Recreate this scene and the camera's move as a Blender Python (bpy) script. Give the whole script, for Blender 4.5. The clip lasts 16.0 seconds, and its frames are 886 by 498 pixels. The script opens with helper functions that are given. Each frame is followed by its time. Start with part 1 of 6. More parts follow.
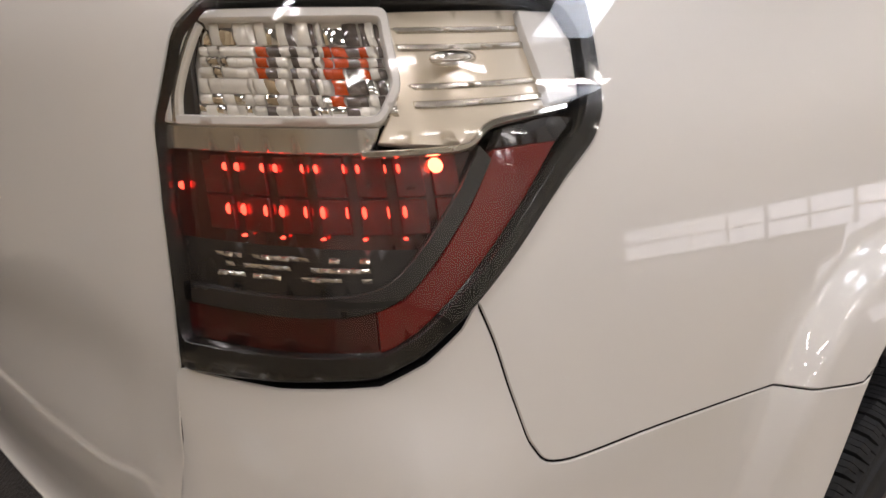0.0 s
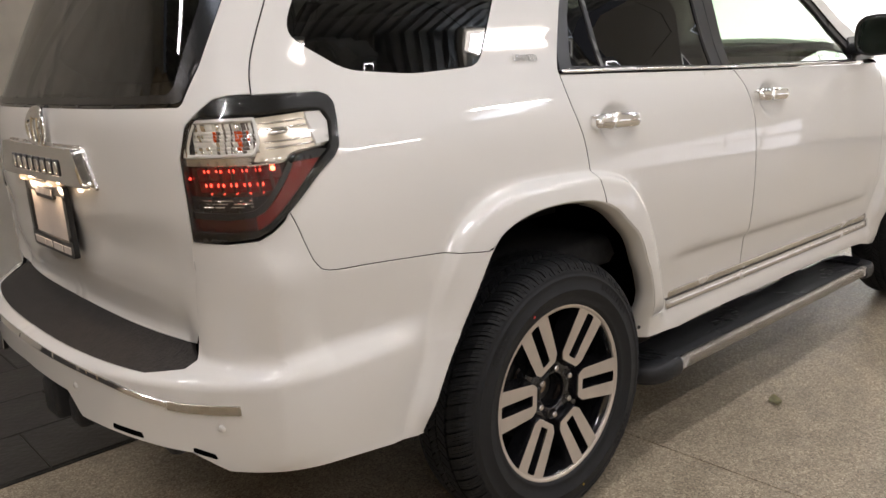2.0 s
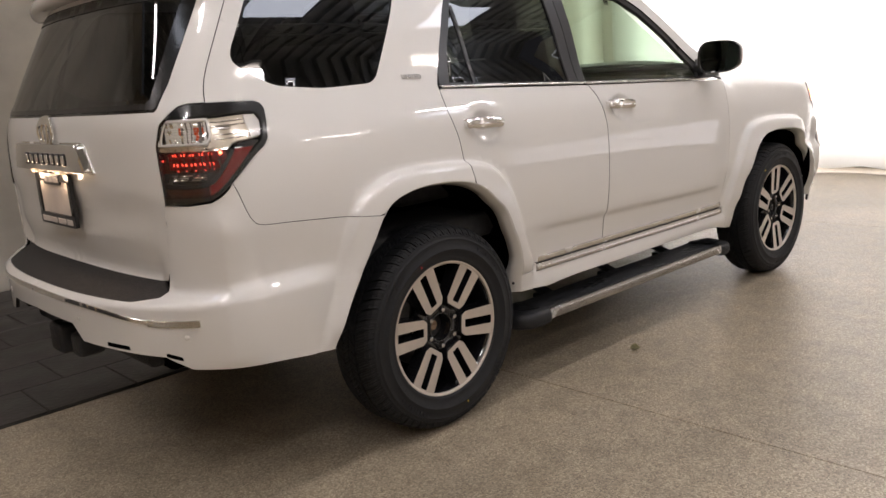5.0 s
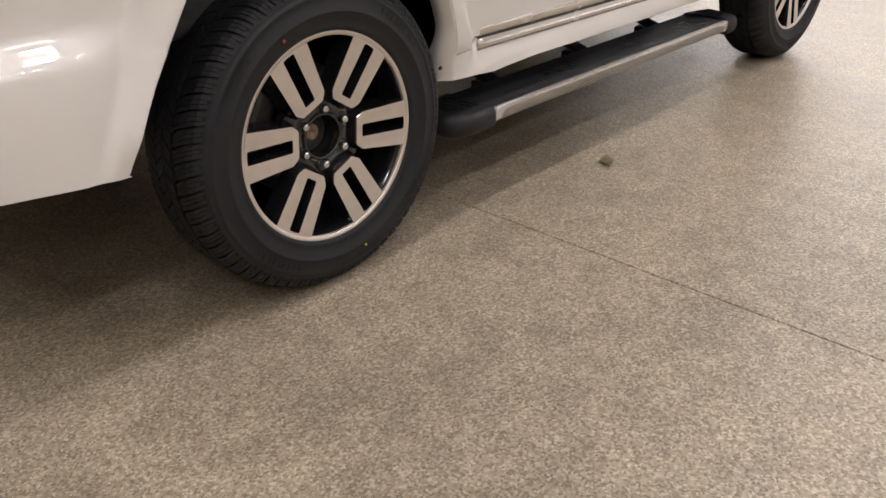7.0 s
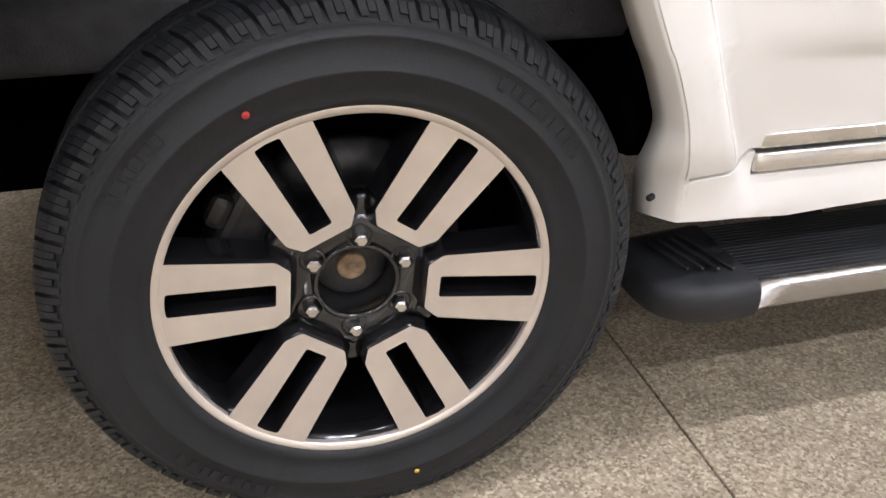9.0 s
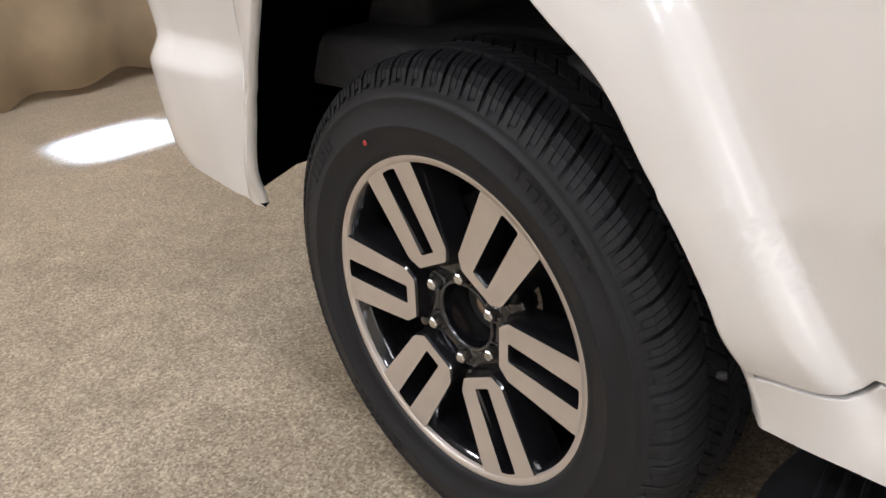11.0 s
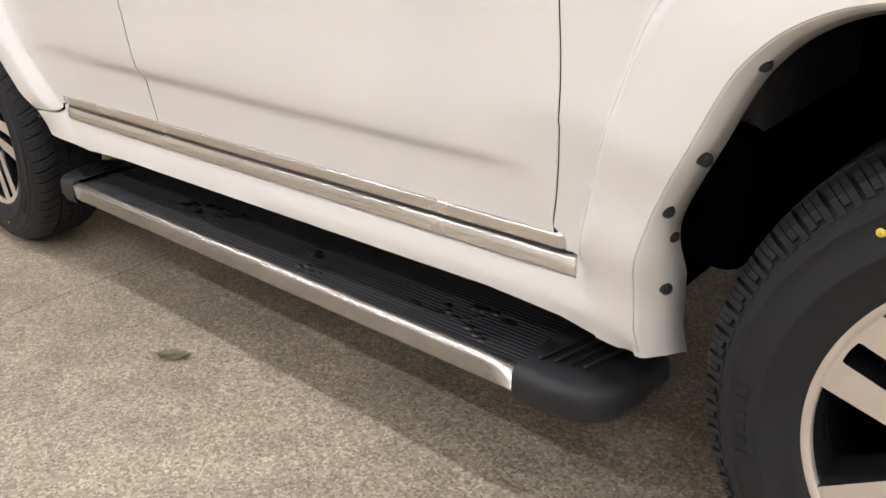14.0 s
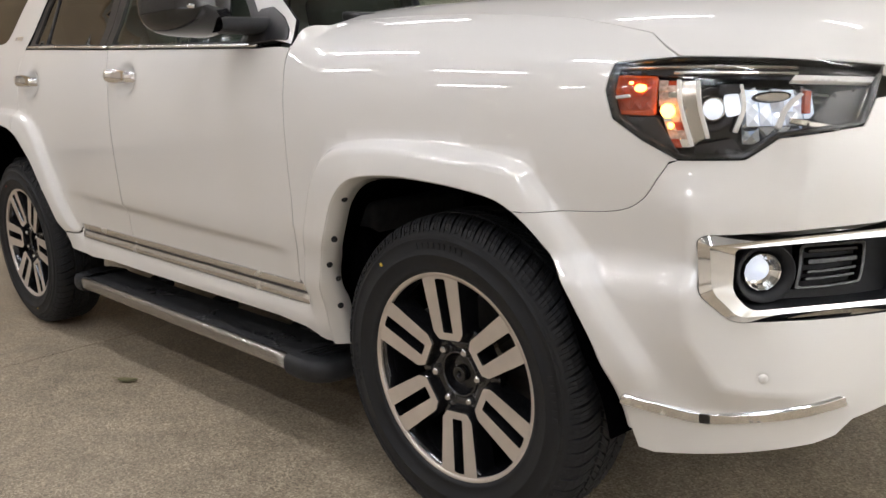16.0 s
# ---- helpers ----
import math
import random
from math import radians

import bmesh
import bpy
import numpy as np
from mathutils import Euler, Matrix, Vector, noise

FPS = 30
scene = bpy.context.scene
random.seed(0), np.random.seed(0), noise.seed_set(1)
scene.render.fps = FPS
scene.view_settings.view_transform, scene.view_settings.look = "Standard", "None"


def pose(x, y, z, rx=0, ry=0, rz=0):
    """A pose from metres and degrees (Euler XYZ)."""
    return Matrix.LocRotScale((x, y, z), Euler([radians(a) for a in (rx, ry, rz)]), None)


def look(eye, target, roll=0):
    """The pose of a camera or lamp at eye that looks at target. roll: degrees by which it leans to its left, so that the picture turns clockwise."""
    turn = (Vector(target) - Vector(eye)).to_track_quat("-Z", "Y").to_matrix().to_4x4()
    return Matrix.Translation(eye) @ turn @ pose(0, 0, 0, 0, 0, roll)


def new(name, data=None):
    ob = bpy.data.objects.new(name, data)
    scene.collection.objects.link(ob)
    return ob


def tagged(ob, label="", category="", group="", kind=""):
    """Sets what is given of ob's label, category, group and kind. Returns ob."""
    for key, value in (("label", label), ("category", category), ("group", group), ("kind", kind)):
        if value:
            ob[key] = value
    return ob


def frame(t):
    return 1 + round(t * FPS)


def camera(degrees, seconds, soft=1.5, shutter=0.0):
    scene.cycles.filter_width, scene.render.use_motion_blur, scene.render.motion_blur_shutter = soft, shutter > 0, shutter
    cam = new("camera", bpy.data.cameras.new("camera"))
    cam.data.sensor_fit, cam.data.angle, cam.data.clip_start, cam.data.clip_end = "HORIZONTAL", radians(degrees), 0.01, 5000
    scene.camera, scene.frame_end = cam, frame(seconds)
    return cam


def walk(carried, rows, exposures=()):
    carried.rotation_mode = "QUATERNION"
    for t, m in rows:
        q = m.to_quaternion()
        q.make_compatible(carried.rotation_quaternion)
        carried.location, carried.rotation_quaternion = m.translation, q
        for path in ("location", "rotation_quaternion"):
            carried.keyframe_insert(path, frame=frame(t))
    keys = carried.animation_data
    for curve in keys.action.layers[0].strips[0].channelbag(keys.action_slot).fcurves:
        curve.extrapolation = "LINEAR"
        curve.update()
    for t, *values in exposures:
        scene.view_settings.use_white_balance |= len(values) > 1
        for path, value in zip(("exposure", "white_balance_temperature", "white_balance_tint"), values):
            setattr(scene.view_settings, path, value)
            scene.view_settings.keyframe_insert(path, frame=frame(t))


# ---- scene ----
cam = camera(56.9, 16.0)
PATH = [
    (0, (-1.171, -1.276, 1.227), (0.101, 0.199, 0.772), -0.8),
    (0.5, (-1.287, -1.518, 1.278), (-0.058, -0.066, 0.662), -1.3),
    (1, (-1.357, -1.813, 1.315), (-0.146, -0.33, 0.738), -1.3),
    (1.5, (-1.481, -2.086, 1.324), (-0.243, -0.604, 0.805), -3.5),
    (2, (-1.654, -2.341, 1.371), (-0.384, -0.871, 0.897), -3.7),
    (2.5, (-1.711, -2.6, 1.405), (-0.442, -1.107, 1.006), -3.8),
    (3, (-1.871, -2.739, 1.409), (-0.559, -1.271, 1.055), -3.5),
    (3.2, (-1.964, -2.759, 1.404), (-0.627, -1.313, 1.057), -3.3),
    (5.3, (-2.011, -3.091, 1.309), (-0.676, -1.675, 0.85), -4.3),
    (5.5, (-1.934, -3.013, 1.266), (-0.586, -1.647, 0.704), -3.4),
    (6, (-1.74, -2.782, 1.202), (-0.369, -1.559, 0.413), -2.3),
    (6.5, (-1.447, -2.59, 1.153), (-0.098, -1.414, 0.262), -2.6),
    (7, (-1.17, -2.389, 1.104), (0.098, -1.173, 0.148), -1.4),
    (7.5, (-0.906, -2.151, 1.052), (0.287, -0.896, 0.051), -2.5),
    (8, (-0.6, -2.053, 1.047), (0.403, -0.624, 0.072), -2.7),
    (8.5, (-0.352, -1.91, 1.005), (0.449, -0.354, 0.036), 0.6),
    (9, (-0.139, -1.79, 0.977), (0.328, -0.119, -0.017), 0.5),
    (9.2, (-0.035, -1.775, 0.966), (0.255, -0.076, -0.049), -0.0),
    (11.3, (0.935, -1.478, 1.0), (-0.515, -0.392, 0.155), -6.8),
    (11.5, (1.026, -1.432, 0.982), (-0.402, -0.362, 0.078), -7.8),
    (12, (1.39, -1.478, 0.966), (0.032, -0.318, 0.068), -4.6),
    (12.5, (1.744, -1.474, 0.967), (0.47, -0.26, 0.016), -4.1),
    (13, (2.091, -1.577, 0.948), (0.924, -0.259, 0.0), -1.5),
    (13.5, (2.45, -1.644, 0.969), (1.241, -0.341, 0.053), -2.7),
    (14, (2.778, -1.752, 0.995), (1.517, -0.433, 0.176), -4.0),
    (14.5, (3.126, -1.892, 1.022), (1.802, -0.569, 0.318), -3.4),
    (15, (3.484, -1.96, 1.069), (2.071, -0.675, 0.478), -4.3),
    (15.5, (3.815, -2.093, 1.081), (2.442, -0.734, 0.564), -3.3),
    (16, (4.095, -2.216, 1.115), (2.715, -0.832, 0.69), -2.3),
]
EXPOSURES = [(0, -0.45, 6480, 19), (1.0, -0.32, 6400, 17), (2.5, -0.38, 6350, 17), (3.0, -0.45, 6350, 17), (5.5, -0.53, 6500, 20), (6.0, -0.30, 6460, 20), (6.5, -0.18, 6420, 20), (7.5, 0.0, 6420, 19), (8.2, 0.40, 6260, 18), (9.0, 0.69, 5950, 17), (11.5, 0.15, 6120, 17), (12.5, 0.26, 6110, 17), (14.5, 0.46, 6200, 18), (16.0, -0.35, 6180, 16)]
walk(cam, [(t, look(eye, target, roll)) for t, eye, target, roll in PATH], EXPOSURES)

# ---- light ----
world = bpy.data.worlds.new("world")
scene.world = world
world.use_nodes = True
world.node_tree.nodes["Background"].inputs["Color"].default_value = (0.9, 0.93, 1.0, 1)
world.node_tree.nodes["Background"].inputs["Strength"].default_value = 0.15
scene.view_settings.exposure = 0.0


def area_light(name, m, sx, sy, watts, colour):
    """A rectangular lamp that shines along its own -z."""
    data = bpy.data.lights.new(name, "AREA")
    data.shape, data.size, data.size_y, data.energy, data.color = "RECTANGLE", sx, sy, watts, colour
    ob = new(name, data)
    ob.matrix_world = m
    return ob


# ---- materials ----
def material(name, colour, rough=0.5, metal=0.0, coat=0.0, noise_scale=0.0, spread=0.0, bump=0.0, bump_scale=0.0, sheen=0.0,
             emit=0.0, emit_colour=None, rough_spread=0.0, fine=0.0, fine_scale=300.0):
    """A principled material: colour and roughness varied at two scales of noise, with fine relief."""
    m = bpy.data.materials.new(name)
    m.use_nodes = True
    t = m.node_tree
    b = t.nodes["Principled BSDF"]
    b.inputs["Base Color"].default_value = (*colour, 1)
    b.inputs["Roughness"].default_value = rough
    b.inputs["Metallic"].default_value = metal
    b.inputs["Coat Weight"].default_value = coat
    b.inputs["Coat Roughness"].default_value = 0.03
    b.inputs["Sheen Weight"].default_value = sheen
    if emit:
        b.inputs["Emission Color"].default_value = (*(emit_colour or colour), 1)
        b.inputs["Emission Strength"].default_value = emit
    tc = t.nodes.new("ShaderNodeTexCoord")
    if spread:
        n1 = t.nodes.new("ShaderNodeTexNoise")
        n1.inputs["Scale"].default_value, n1.inputs["Detail"].default_value = noise_scale, 6
        t.links.new(tc.outputs["Object"], n1.inputs["Vector"])
        n2 = t.nodes.new("ShaderNodeTexNoise")
        n2.inputs["Scale"].default_value, n2.inputs["Detail"].default_value = fine_scale, 3
        t.links.new(tc.outputs["Object"], n2.inputs["Vector"])
        add = t.nodes.new("ShaderNodeMath")
        add.operation = "MULTIPLY_ADD"
        add.inputs[1].default_value = fine
        t.links.new(n2.outputs["Fac"], add.inputs[0])
        t.links.new(n1.outputs["Fac"], add.inputs[2])
        mr = t.nodes.new("ShaderNodeMapRange")
        mr.inputs["From Min"].default_value, mr.inputs["From Max"].default_value = 0.3 + fine * 0.5, 0.7 + fine * 0.5
        mr.inputs["To Min"].default_value, mr.inputs["To Max"].default_value = 1 - spread, 1 + spread
        t.links.new(add.outputs[0], mr.inputs["Value"])
        mix = t.nodes.new("ShaderNodeVectorMath")
        mix.operation = "SCALE"
        mix.inputs[0].default_value = colour
        t.links.new(mr.outputs["Result"], mix.inputs["Scale"])
        t.links.new(mix.outputs["Vector"], b.inputs["Base Color"])
        if rough_spread:
            r = t.nodes.new("ShaderNodeMapRange")
            r.inputs["From Min"].default_value, r.inputs["From Max"].default_value = 0.3, 0.7
            r.inputs["To Min"].default_value, r.inputs["To Max"].default_value = rough - rough_spread, rough + rough_spread
            t.links.new(n1.outputs["Fac"], r.inputs["Value"])
            t.links.new(r.outputs["Result"], b.inputs["Roughness"])
    if bump:
        n3 = t.nodes.new("ShaderNodeTexNoise")
        n3.inputs["Scale"].default_value, n3.inputs["Detail"].default_value = bump_scale, 4
        t.links.new(tc.outputs["Object"], n3.inputs["Vector"])
        bp = t.nodes.new("ShaderNodeBump")
        bp.inputs["Strength"].default_value, bp.inputs["Distance"].default_value = bump, 0.01
        t.links.new(n3.outputs["Fac"], bp.inputs["Height"])
        t.links.new(bp.outputs["Normal"], b.inputs["Normal"])
    return m


def glass(name, tint, rough=0.0, ior=1.45, through_share=0.5):
    """Thin tinted glass: a tinted clear pane with a mirror-like gloss."""
    m = bpy.data.materials.new(name)
    m.use_nodes = True
    t = m.node_tree
    t.nodes.clear()
    out = t.nodes.new("ShaderNodeOutputMaterial")
    tr = t.nodes.new("ShaderNodeBsdfTransparent")
    tr.inputs["Color"].default_value = (*tint, 1)
    gl = t.nodes.new("ShaderNodeBsdfGlossy")
    gl.inputs["Roughness"].default_value = rough
    lw = t.nodes.new("ShaderNodeLayerWeight")
    lw.inputs["Blend"].default_value = .5
    pw = t.nodes.new("ShaderNodeMath")
    pw.operation = "POWER"
    pw.inputs[1].default_value = 4.0
    t.links.new(lw.outputs["Facing"], pw.inputs[0])
    fr = t.nodes.new("ShaderNodeMapRange")
    r0 = 1.6 * ((ior - 1) / (ior + 1)) ** 2
    fr.inputs["To Min"].default_value, fr.inputs["To Max"].default_value = r0, 1.0
    t.links.new(pw.outputs[0], fr.inputs["Value"])
    mx = t.nodes.new("ShaderNodeMixShader")
    t.links.new(fr.outputs[0], mx.inputs[0])
    t.links.new(tr.outputs[0], mx.inputs[1])
    t.links.new(gl.outputs[0], mx.inputs[2])
    t.links.new(mx.outputs[0], out.inputs[0])
    return m


def floor_material():
    """Sealed concrete with exposed pale and dark aggregate, worn and stained in patches."""
    m = bpy.data.materials.new("aggregate_concrete")
    m.use_nodes = True
    t = m.node_tree
    b = t.nodes["Principled BSDF"]
    tc = t.nodes.new("ShaderNodeTexCoord")

    def noise_node(scale, detail):
        n = t.nodes.new("ShaderNodeTexNoise")
        n.inputs["Scale"].default_value, n.inputs["Detail"].default_value = scale, detail
        t.links.new(tc.outputs["Object"], n.inputs["Vector"])
        return n

    v = t.nodes.new("ShaderNodeTexVoronoi")
    v.inputs["Scale"].default_value = 190
    t.links.new(tc.outputs["Object"], v.inputs["Vector"])
    ramp = t.nodes.new("ShaderNodeValToRGB")
    e = ramp.color_ramp.elements
    e[0].position, e[0].color = 0.0, (0.168, 0.134, 0.093, 1)
    e[1].position, e[1].color = 1.0, (0.50, 0.435, 0.32, 1)
    for p, c in ((0.18, (0.230, 0.186, 0.130, 1)), (0.45, (0.300, 0.248, 0.177, 1)), (0.75, (0.362, 0.302, 0.217, 1))):
        k = ramp.color_ramp.elements.new(p)
        k.color = c
    sep = t.nodes.new("ShaderNodeSeparateColor")
    t.links.new(v.outputs["Color"], sep.inputs[0])
    t.links.new(sep.outputs[0], ramp.inputs[0])
    big, mid, fine = noise_node(0.9, 5), noise_node(9, 6), noise_node(420, 2)
    mul = t.nodes.new("ShaderNodeMath")
    mul.operation = "ADD"
    t.links.new(big.outputs["Fac"], mul.inputs[0])
    t.links.new(mid.outputs["Fac"], mul.inputs[1])
    mr = t.nodes.new("ShaderNodeMapRange")
    mr.inputs["From Min"].default_value, mr.inputs["From Max"].default_value = 0.75, 1.25
    mr.inputs["To Min"].default_value, mr.inputs["To Max"].default_value = 0.78, 1.20
    t.links.new(mul.outputs[0], mr.inputs["Value"])
    sc = t.nodes.new("ShaderNodeVectorMath")
    sc.operation = "SCALE"
    t.links.new(ramp.outputs["Color"], sc.inputs[0])
    t.links.new(mr.outputs["Result"], sc.inputs["Scale"])
    t.links.new(sc.outputs["Vector"], b.inputs["Base Color"])
    r = t.nodes.new("ShaderNodeMapRange")
    r.inputs["From Min"].default_value, r.inputs["From Max"].default_value = 0.3, 0.7
    r.inputs["To Min"].default_value, r.inputs["To Max"].default_value = 0.33, 0.45
    t.links.new(mid.outputs["Fac"], r.inputs["Value"])
    t.links.new(r.outputs["Result"], b.inputs["Roughness"])
    bp = t.nodes.new("ShaderNodeBump")
    bp.inputs["Strength"].default_value, bp.inputs["Distance"].default_value = 0.25, 0.002
    t.links.new(fine.outputs["Fac"], bp.inputs["Height"])
    t.links.new(bp.outputs["Normal"], b.inputs["Normal"])
    return m


PAINT = material("pearl_white_paint", (0.74, 0.725, 0.69), 0.40, coat=1.0, noise_scale=1.2, spread=0.012, fine=0.25, fine_scale=900)
PAINT.node_tree.nodes["Principled BSDF"].inputs["Coat Roughness"].default_value = 0.018
PAINT.node_tree.nodes["Principled BSDF"].inputs["Coat IOR"].default_value = 1.62
CHROME = material("chrome", (0.86, 0.85, 0.83), 0.09, 1.0, noise_scale=5, spread=0.03, rough_spread=0.03)
DULL_CHROME = material("brushed_bright_trim", (0.74, 0.72, 0.69), 0.26, 1.0, noise_scale=6, spread=0.04, rough_spread=0.03)
MACHINED = material("machined_aluminium", (0.66, 0.60, 0.54), 0.42, 0.75, noise_scale=30, spread=0.04, bump=0.03, bump_scale=600)
GLOSS_BLACK = material("gloss_black_paint", (0.008, 0.008, 0.009), 0.12, coat=0.6, noise_scale=10, spread=0.3)
RUBBER = material("tyre_rubber", (0.0100, 0.0108, 0.0124), 0.62, noise_scale=12, spread=0.25, bump=0.12, bump_scale=400, fine=0.4, rough_spread=0.08)
BLACK_PLASTIC = material("black_textured_plastic", (0.017, 0.0178, 0.0195), 0.5, noise_scale=25, spread=0.3, bump=0.25, bump_scale=700, fine=0.4)
# felt of the arch liners; also the painted shade behind panel gaps
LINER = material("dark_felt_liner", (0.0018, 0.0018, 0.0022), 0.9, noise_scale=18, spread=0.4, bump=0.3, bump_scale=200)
TRIM_BLACK = material("satin_black_trim", (0.012, 0.012, 0.013), 0.3, noise_scale=20, spread=0.2)
CABIN = material("dark_grey_cabin_fabric", (0.03, 0.03, 0.032), 0.85, noise_scale=40, spread=0.25, bump=0.3, bump_scale=300)
MIRROR = material("mirror_silver", (0.80, 0.82, 0.82), 0.02, 1.0)
EDGE_TRIM = material("spotted_bright_edge", (0.78, 0.75, 0.71), 0.24, 0.95, noise_scale=60, spread=0.03, rough_spread=0.03)
STEEL = material("nut_steel", (0.62, 0.60, 0.57), 0.22, 1.0, noise_scale=60, spread=0.1)
RUST = material("rusted_iron", (0.34, 0.24, 0.15), 0.75, 0.2, noise_scale=60, spread=0.4, bump=0.3, bump_scale=250)
CAST_IRON = material("grey_brake_iron", (0.07, 0.068, 0.066), 0.45, 0.6, noise_scale=40, spread=0.3)
FLOOR = floor_material()
# near-black that paints the shade inside the gaps between body panels
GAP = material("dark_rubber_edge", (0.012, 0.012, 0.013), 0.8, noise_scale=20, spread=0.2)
SILL_SATIN = material("satin_sill_trim", (0.70, 0.68, 0.65), 0.24, 1.0, noise_scale=8, spread=0.05, rough_spread=0.05)
RED_DOT = material("red_paint_dot", (0.35, 0.02, 0.02), 0.6, noise_scale=80, spread=0.2)
YELLOW_DOT = material("yellow_paint_dot", (0.65, 0.45, 0.05), 0.6, noise_scale=80, spread=0.2)
SLATE = material("dark_slate_tile", (0.024, 0.021, 0.019), 0.45, noise_scale=3.5, spread=0.35, bump=0.3, bump_scale=40, fine=0.3, fine_scale=60, rough_spread=0.1)
JOINT = material("joint_dirt", (0.03, 0.026, 0.02), 0.9, noise_scale=12, spread=0.4)
WALL = material("cream_panel", (0.74, 0.70, 0.62), 0.7, noise_scale=0.8, spread=0.05, bump=0.05, bump_scale=30)
CURTAIN = material("cream_canvas_curtain", (0.70, 0.65, 0.56), 0.85, noise_scale=5, spread=0.08, bump=0.15, bump_scale=500, sheen=0.2)
TAN_CANVAS = material("tan_canvas_curtain", (0.60, 0.475, 0.31), 0.85, noise_scale=4, spread=0.12, bump=0.15, bump_scale=500, sheen=0.2)
DECK = material("grey_steel_deck", (0.42, 0.42, 0.41), 0.55, 0.1, noise_scale=3, spread=0.2)
LAMP_WHITE = material("white_lamp_housing", (0.8, 0.8, 0.78), 0.4, noise_scale=8, spread=0.03)
TUBE = material("lit_tube", (1, 0.96, 0.88), 0.5, emit=12.0, emit_colour=(1, 0.93, 0.82))
TUBE_WARM = material("warm_small_lamp", (1, 0.8, 0.55), 0.5, emit=0.6, emit_colour=(1, 0.66, 0.38))
SKYLIGHT = material("bright_daylight_panel", (0.9, 0.95, 1), 0.5, emit=9.0, emit_colour=(0.82, 0.91, 1.0))
DARK_GLASS = glass("dark_privacy_glass", (0.070, 0.076, 0.070), ior=1.58)
CLEAR_GLASS = glass("green_tinted_glass", (0.72, 0.84, 0.73), ior=1.45)
LEAF = material("dry_leaf", (0.26, 0.24, 0.125), 0.7, noise_scale=40, spread=0.3)
WET = material("wet_patch", (0.004, 0.004, 0.005), 0.28, noise_scale=30, spread=0.2)
RED_LENS = material("red_reflex_plastic", (0.17, 0.006, 0.005), 0.22, coat=0.8, noise_scale=40, spread=0.12)
DEEP_RED = material("smoked_red_plastic", (0.05, 0.004, 0.004), 0.2, coat=0.8, noise_scale=60, spread=0.3)
LAMP_BLACK = material("black_lamp_plastic", (0.006, 0.006, 0.006), 0.22, coat=0.15, noise_scale=10, spread=0.3)
PAD = material("brown_black_step_pad", (0.013, 0.0105, 0.0092), 0.62, noise_scale=45, spread=0.6, bump=0.4, bump_scale=160, fine=0.6, fine_scale=120)
SMOKE = material("smoked_grey_plastic", (0.025, 0.023, 0.023), 0.24, coat=0.2, noise_scale=30, spread=0.2)
REFLECTOR = material("bright_reflector", (0.90, 0.88, 0.84), 0.07, 1.0, noise_scale=30, spread=0.04)
SATIN_SILVER = material("satin_silver_plastic", (0.60, 0.56, 0.50), 0.20, 0.85, noise_scale=20, spread=0.05)
AMBER = material("amber_plastic", (0.62, 0.085, 0.012), 0.15, coat=0.6, noise_scale=40, spread=0.15)
AMBER_DEEP = material("deep_amber_plastic", (0.36, 0.045, 0.012), 0.12, coat=0.8, noise_scale=40, spread=0.2)
BOWL = material("bluish_mirror_bowl", (0.66, 0.72, 0.80), 0.18, 0.9, noise_scale=20, spread=0.08)
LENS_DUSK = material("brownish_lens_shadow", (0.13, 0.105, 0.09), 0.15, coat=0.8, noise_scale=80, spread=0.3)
CREAM_CELL = material("cream_lamp_chamber", (0.74, 0.66, 0.53), 0.26, 0.25, coat=0.5, noise_scale=9, spread=0.09)
COLUMN_PINK = material("rosy_clear_lens", (0.62, 0.46, 0.38), 0.16, 0.1, coat=0.6, noise_scale=150, spread=0.35)
PALE_CELL = material("white_lamp_frame", (0.80, 0.78, 0.75), 0.25, coat=0.6, noise_scale=20, spread=0.03)
RED_LED = material("lit_red_diode", (1, 0.05, 0.03), 0.4, emit=6.0, emit_colour=(1.0, 0.06, 0.03))
RED_LED_HOT = material("bright_red_diode", (1, 0.1, 0.05), 0.4, emit=14.0, emit_colour=(1.0, 0.13, 0.06))
# faint emission added for the diodes' light spreading through the red cells
RED_CELL = material("red_lit_cell", (0.085, 0.005, 0.005), 0.25, coat=0.6, noise_scale=90, spread=0.3, emit=0.009, emit_colour=(1.0, 0.06, 0.05))
AMBER_LED = material("lit_amber_bulb", (1, 0.4, 0.05), 0.4, emit=12.0, emit_colour=(1.0, 0.42, 0.07))
COVER = glass("clear_lamp_cover", (0.95, 0.95, 0.94), ior=1.36)
PAPER = material("plate_white", (0.55, 0.50, 0.46), 0.5, noise_scale=30, spread=0.04)
CELL_BRIGHT = material("bright_lamp_chamber", (0.80, 0.77, 0.70), 0.18, 0.12, coat=0.4, noise_scale=20, spread=0.05)
FOG_LIT = material("lit_fog_bulb", (1, 1, 1), 0.4, emit=.8, emit_colour=(0.62, 0.76, 1.0))
# emission put in for light that the bowl only reflects
LIT_BOWL = material("lit_lamp_bowl", (0.9, 0.93, 1), 0.2, 0.5, emit=0.9, emit_colour=(0.78, 0.89, 1.0))
PROJECTOR = material("lit_projector", (0.8, 0.85, 0.9), 0.15, emit=.85, emit_colour=(0.88, 0.94, 1.0), noise_scale=60, spread=0.3)


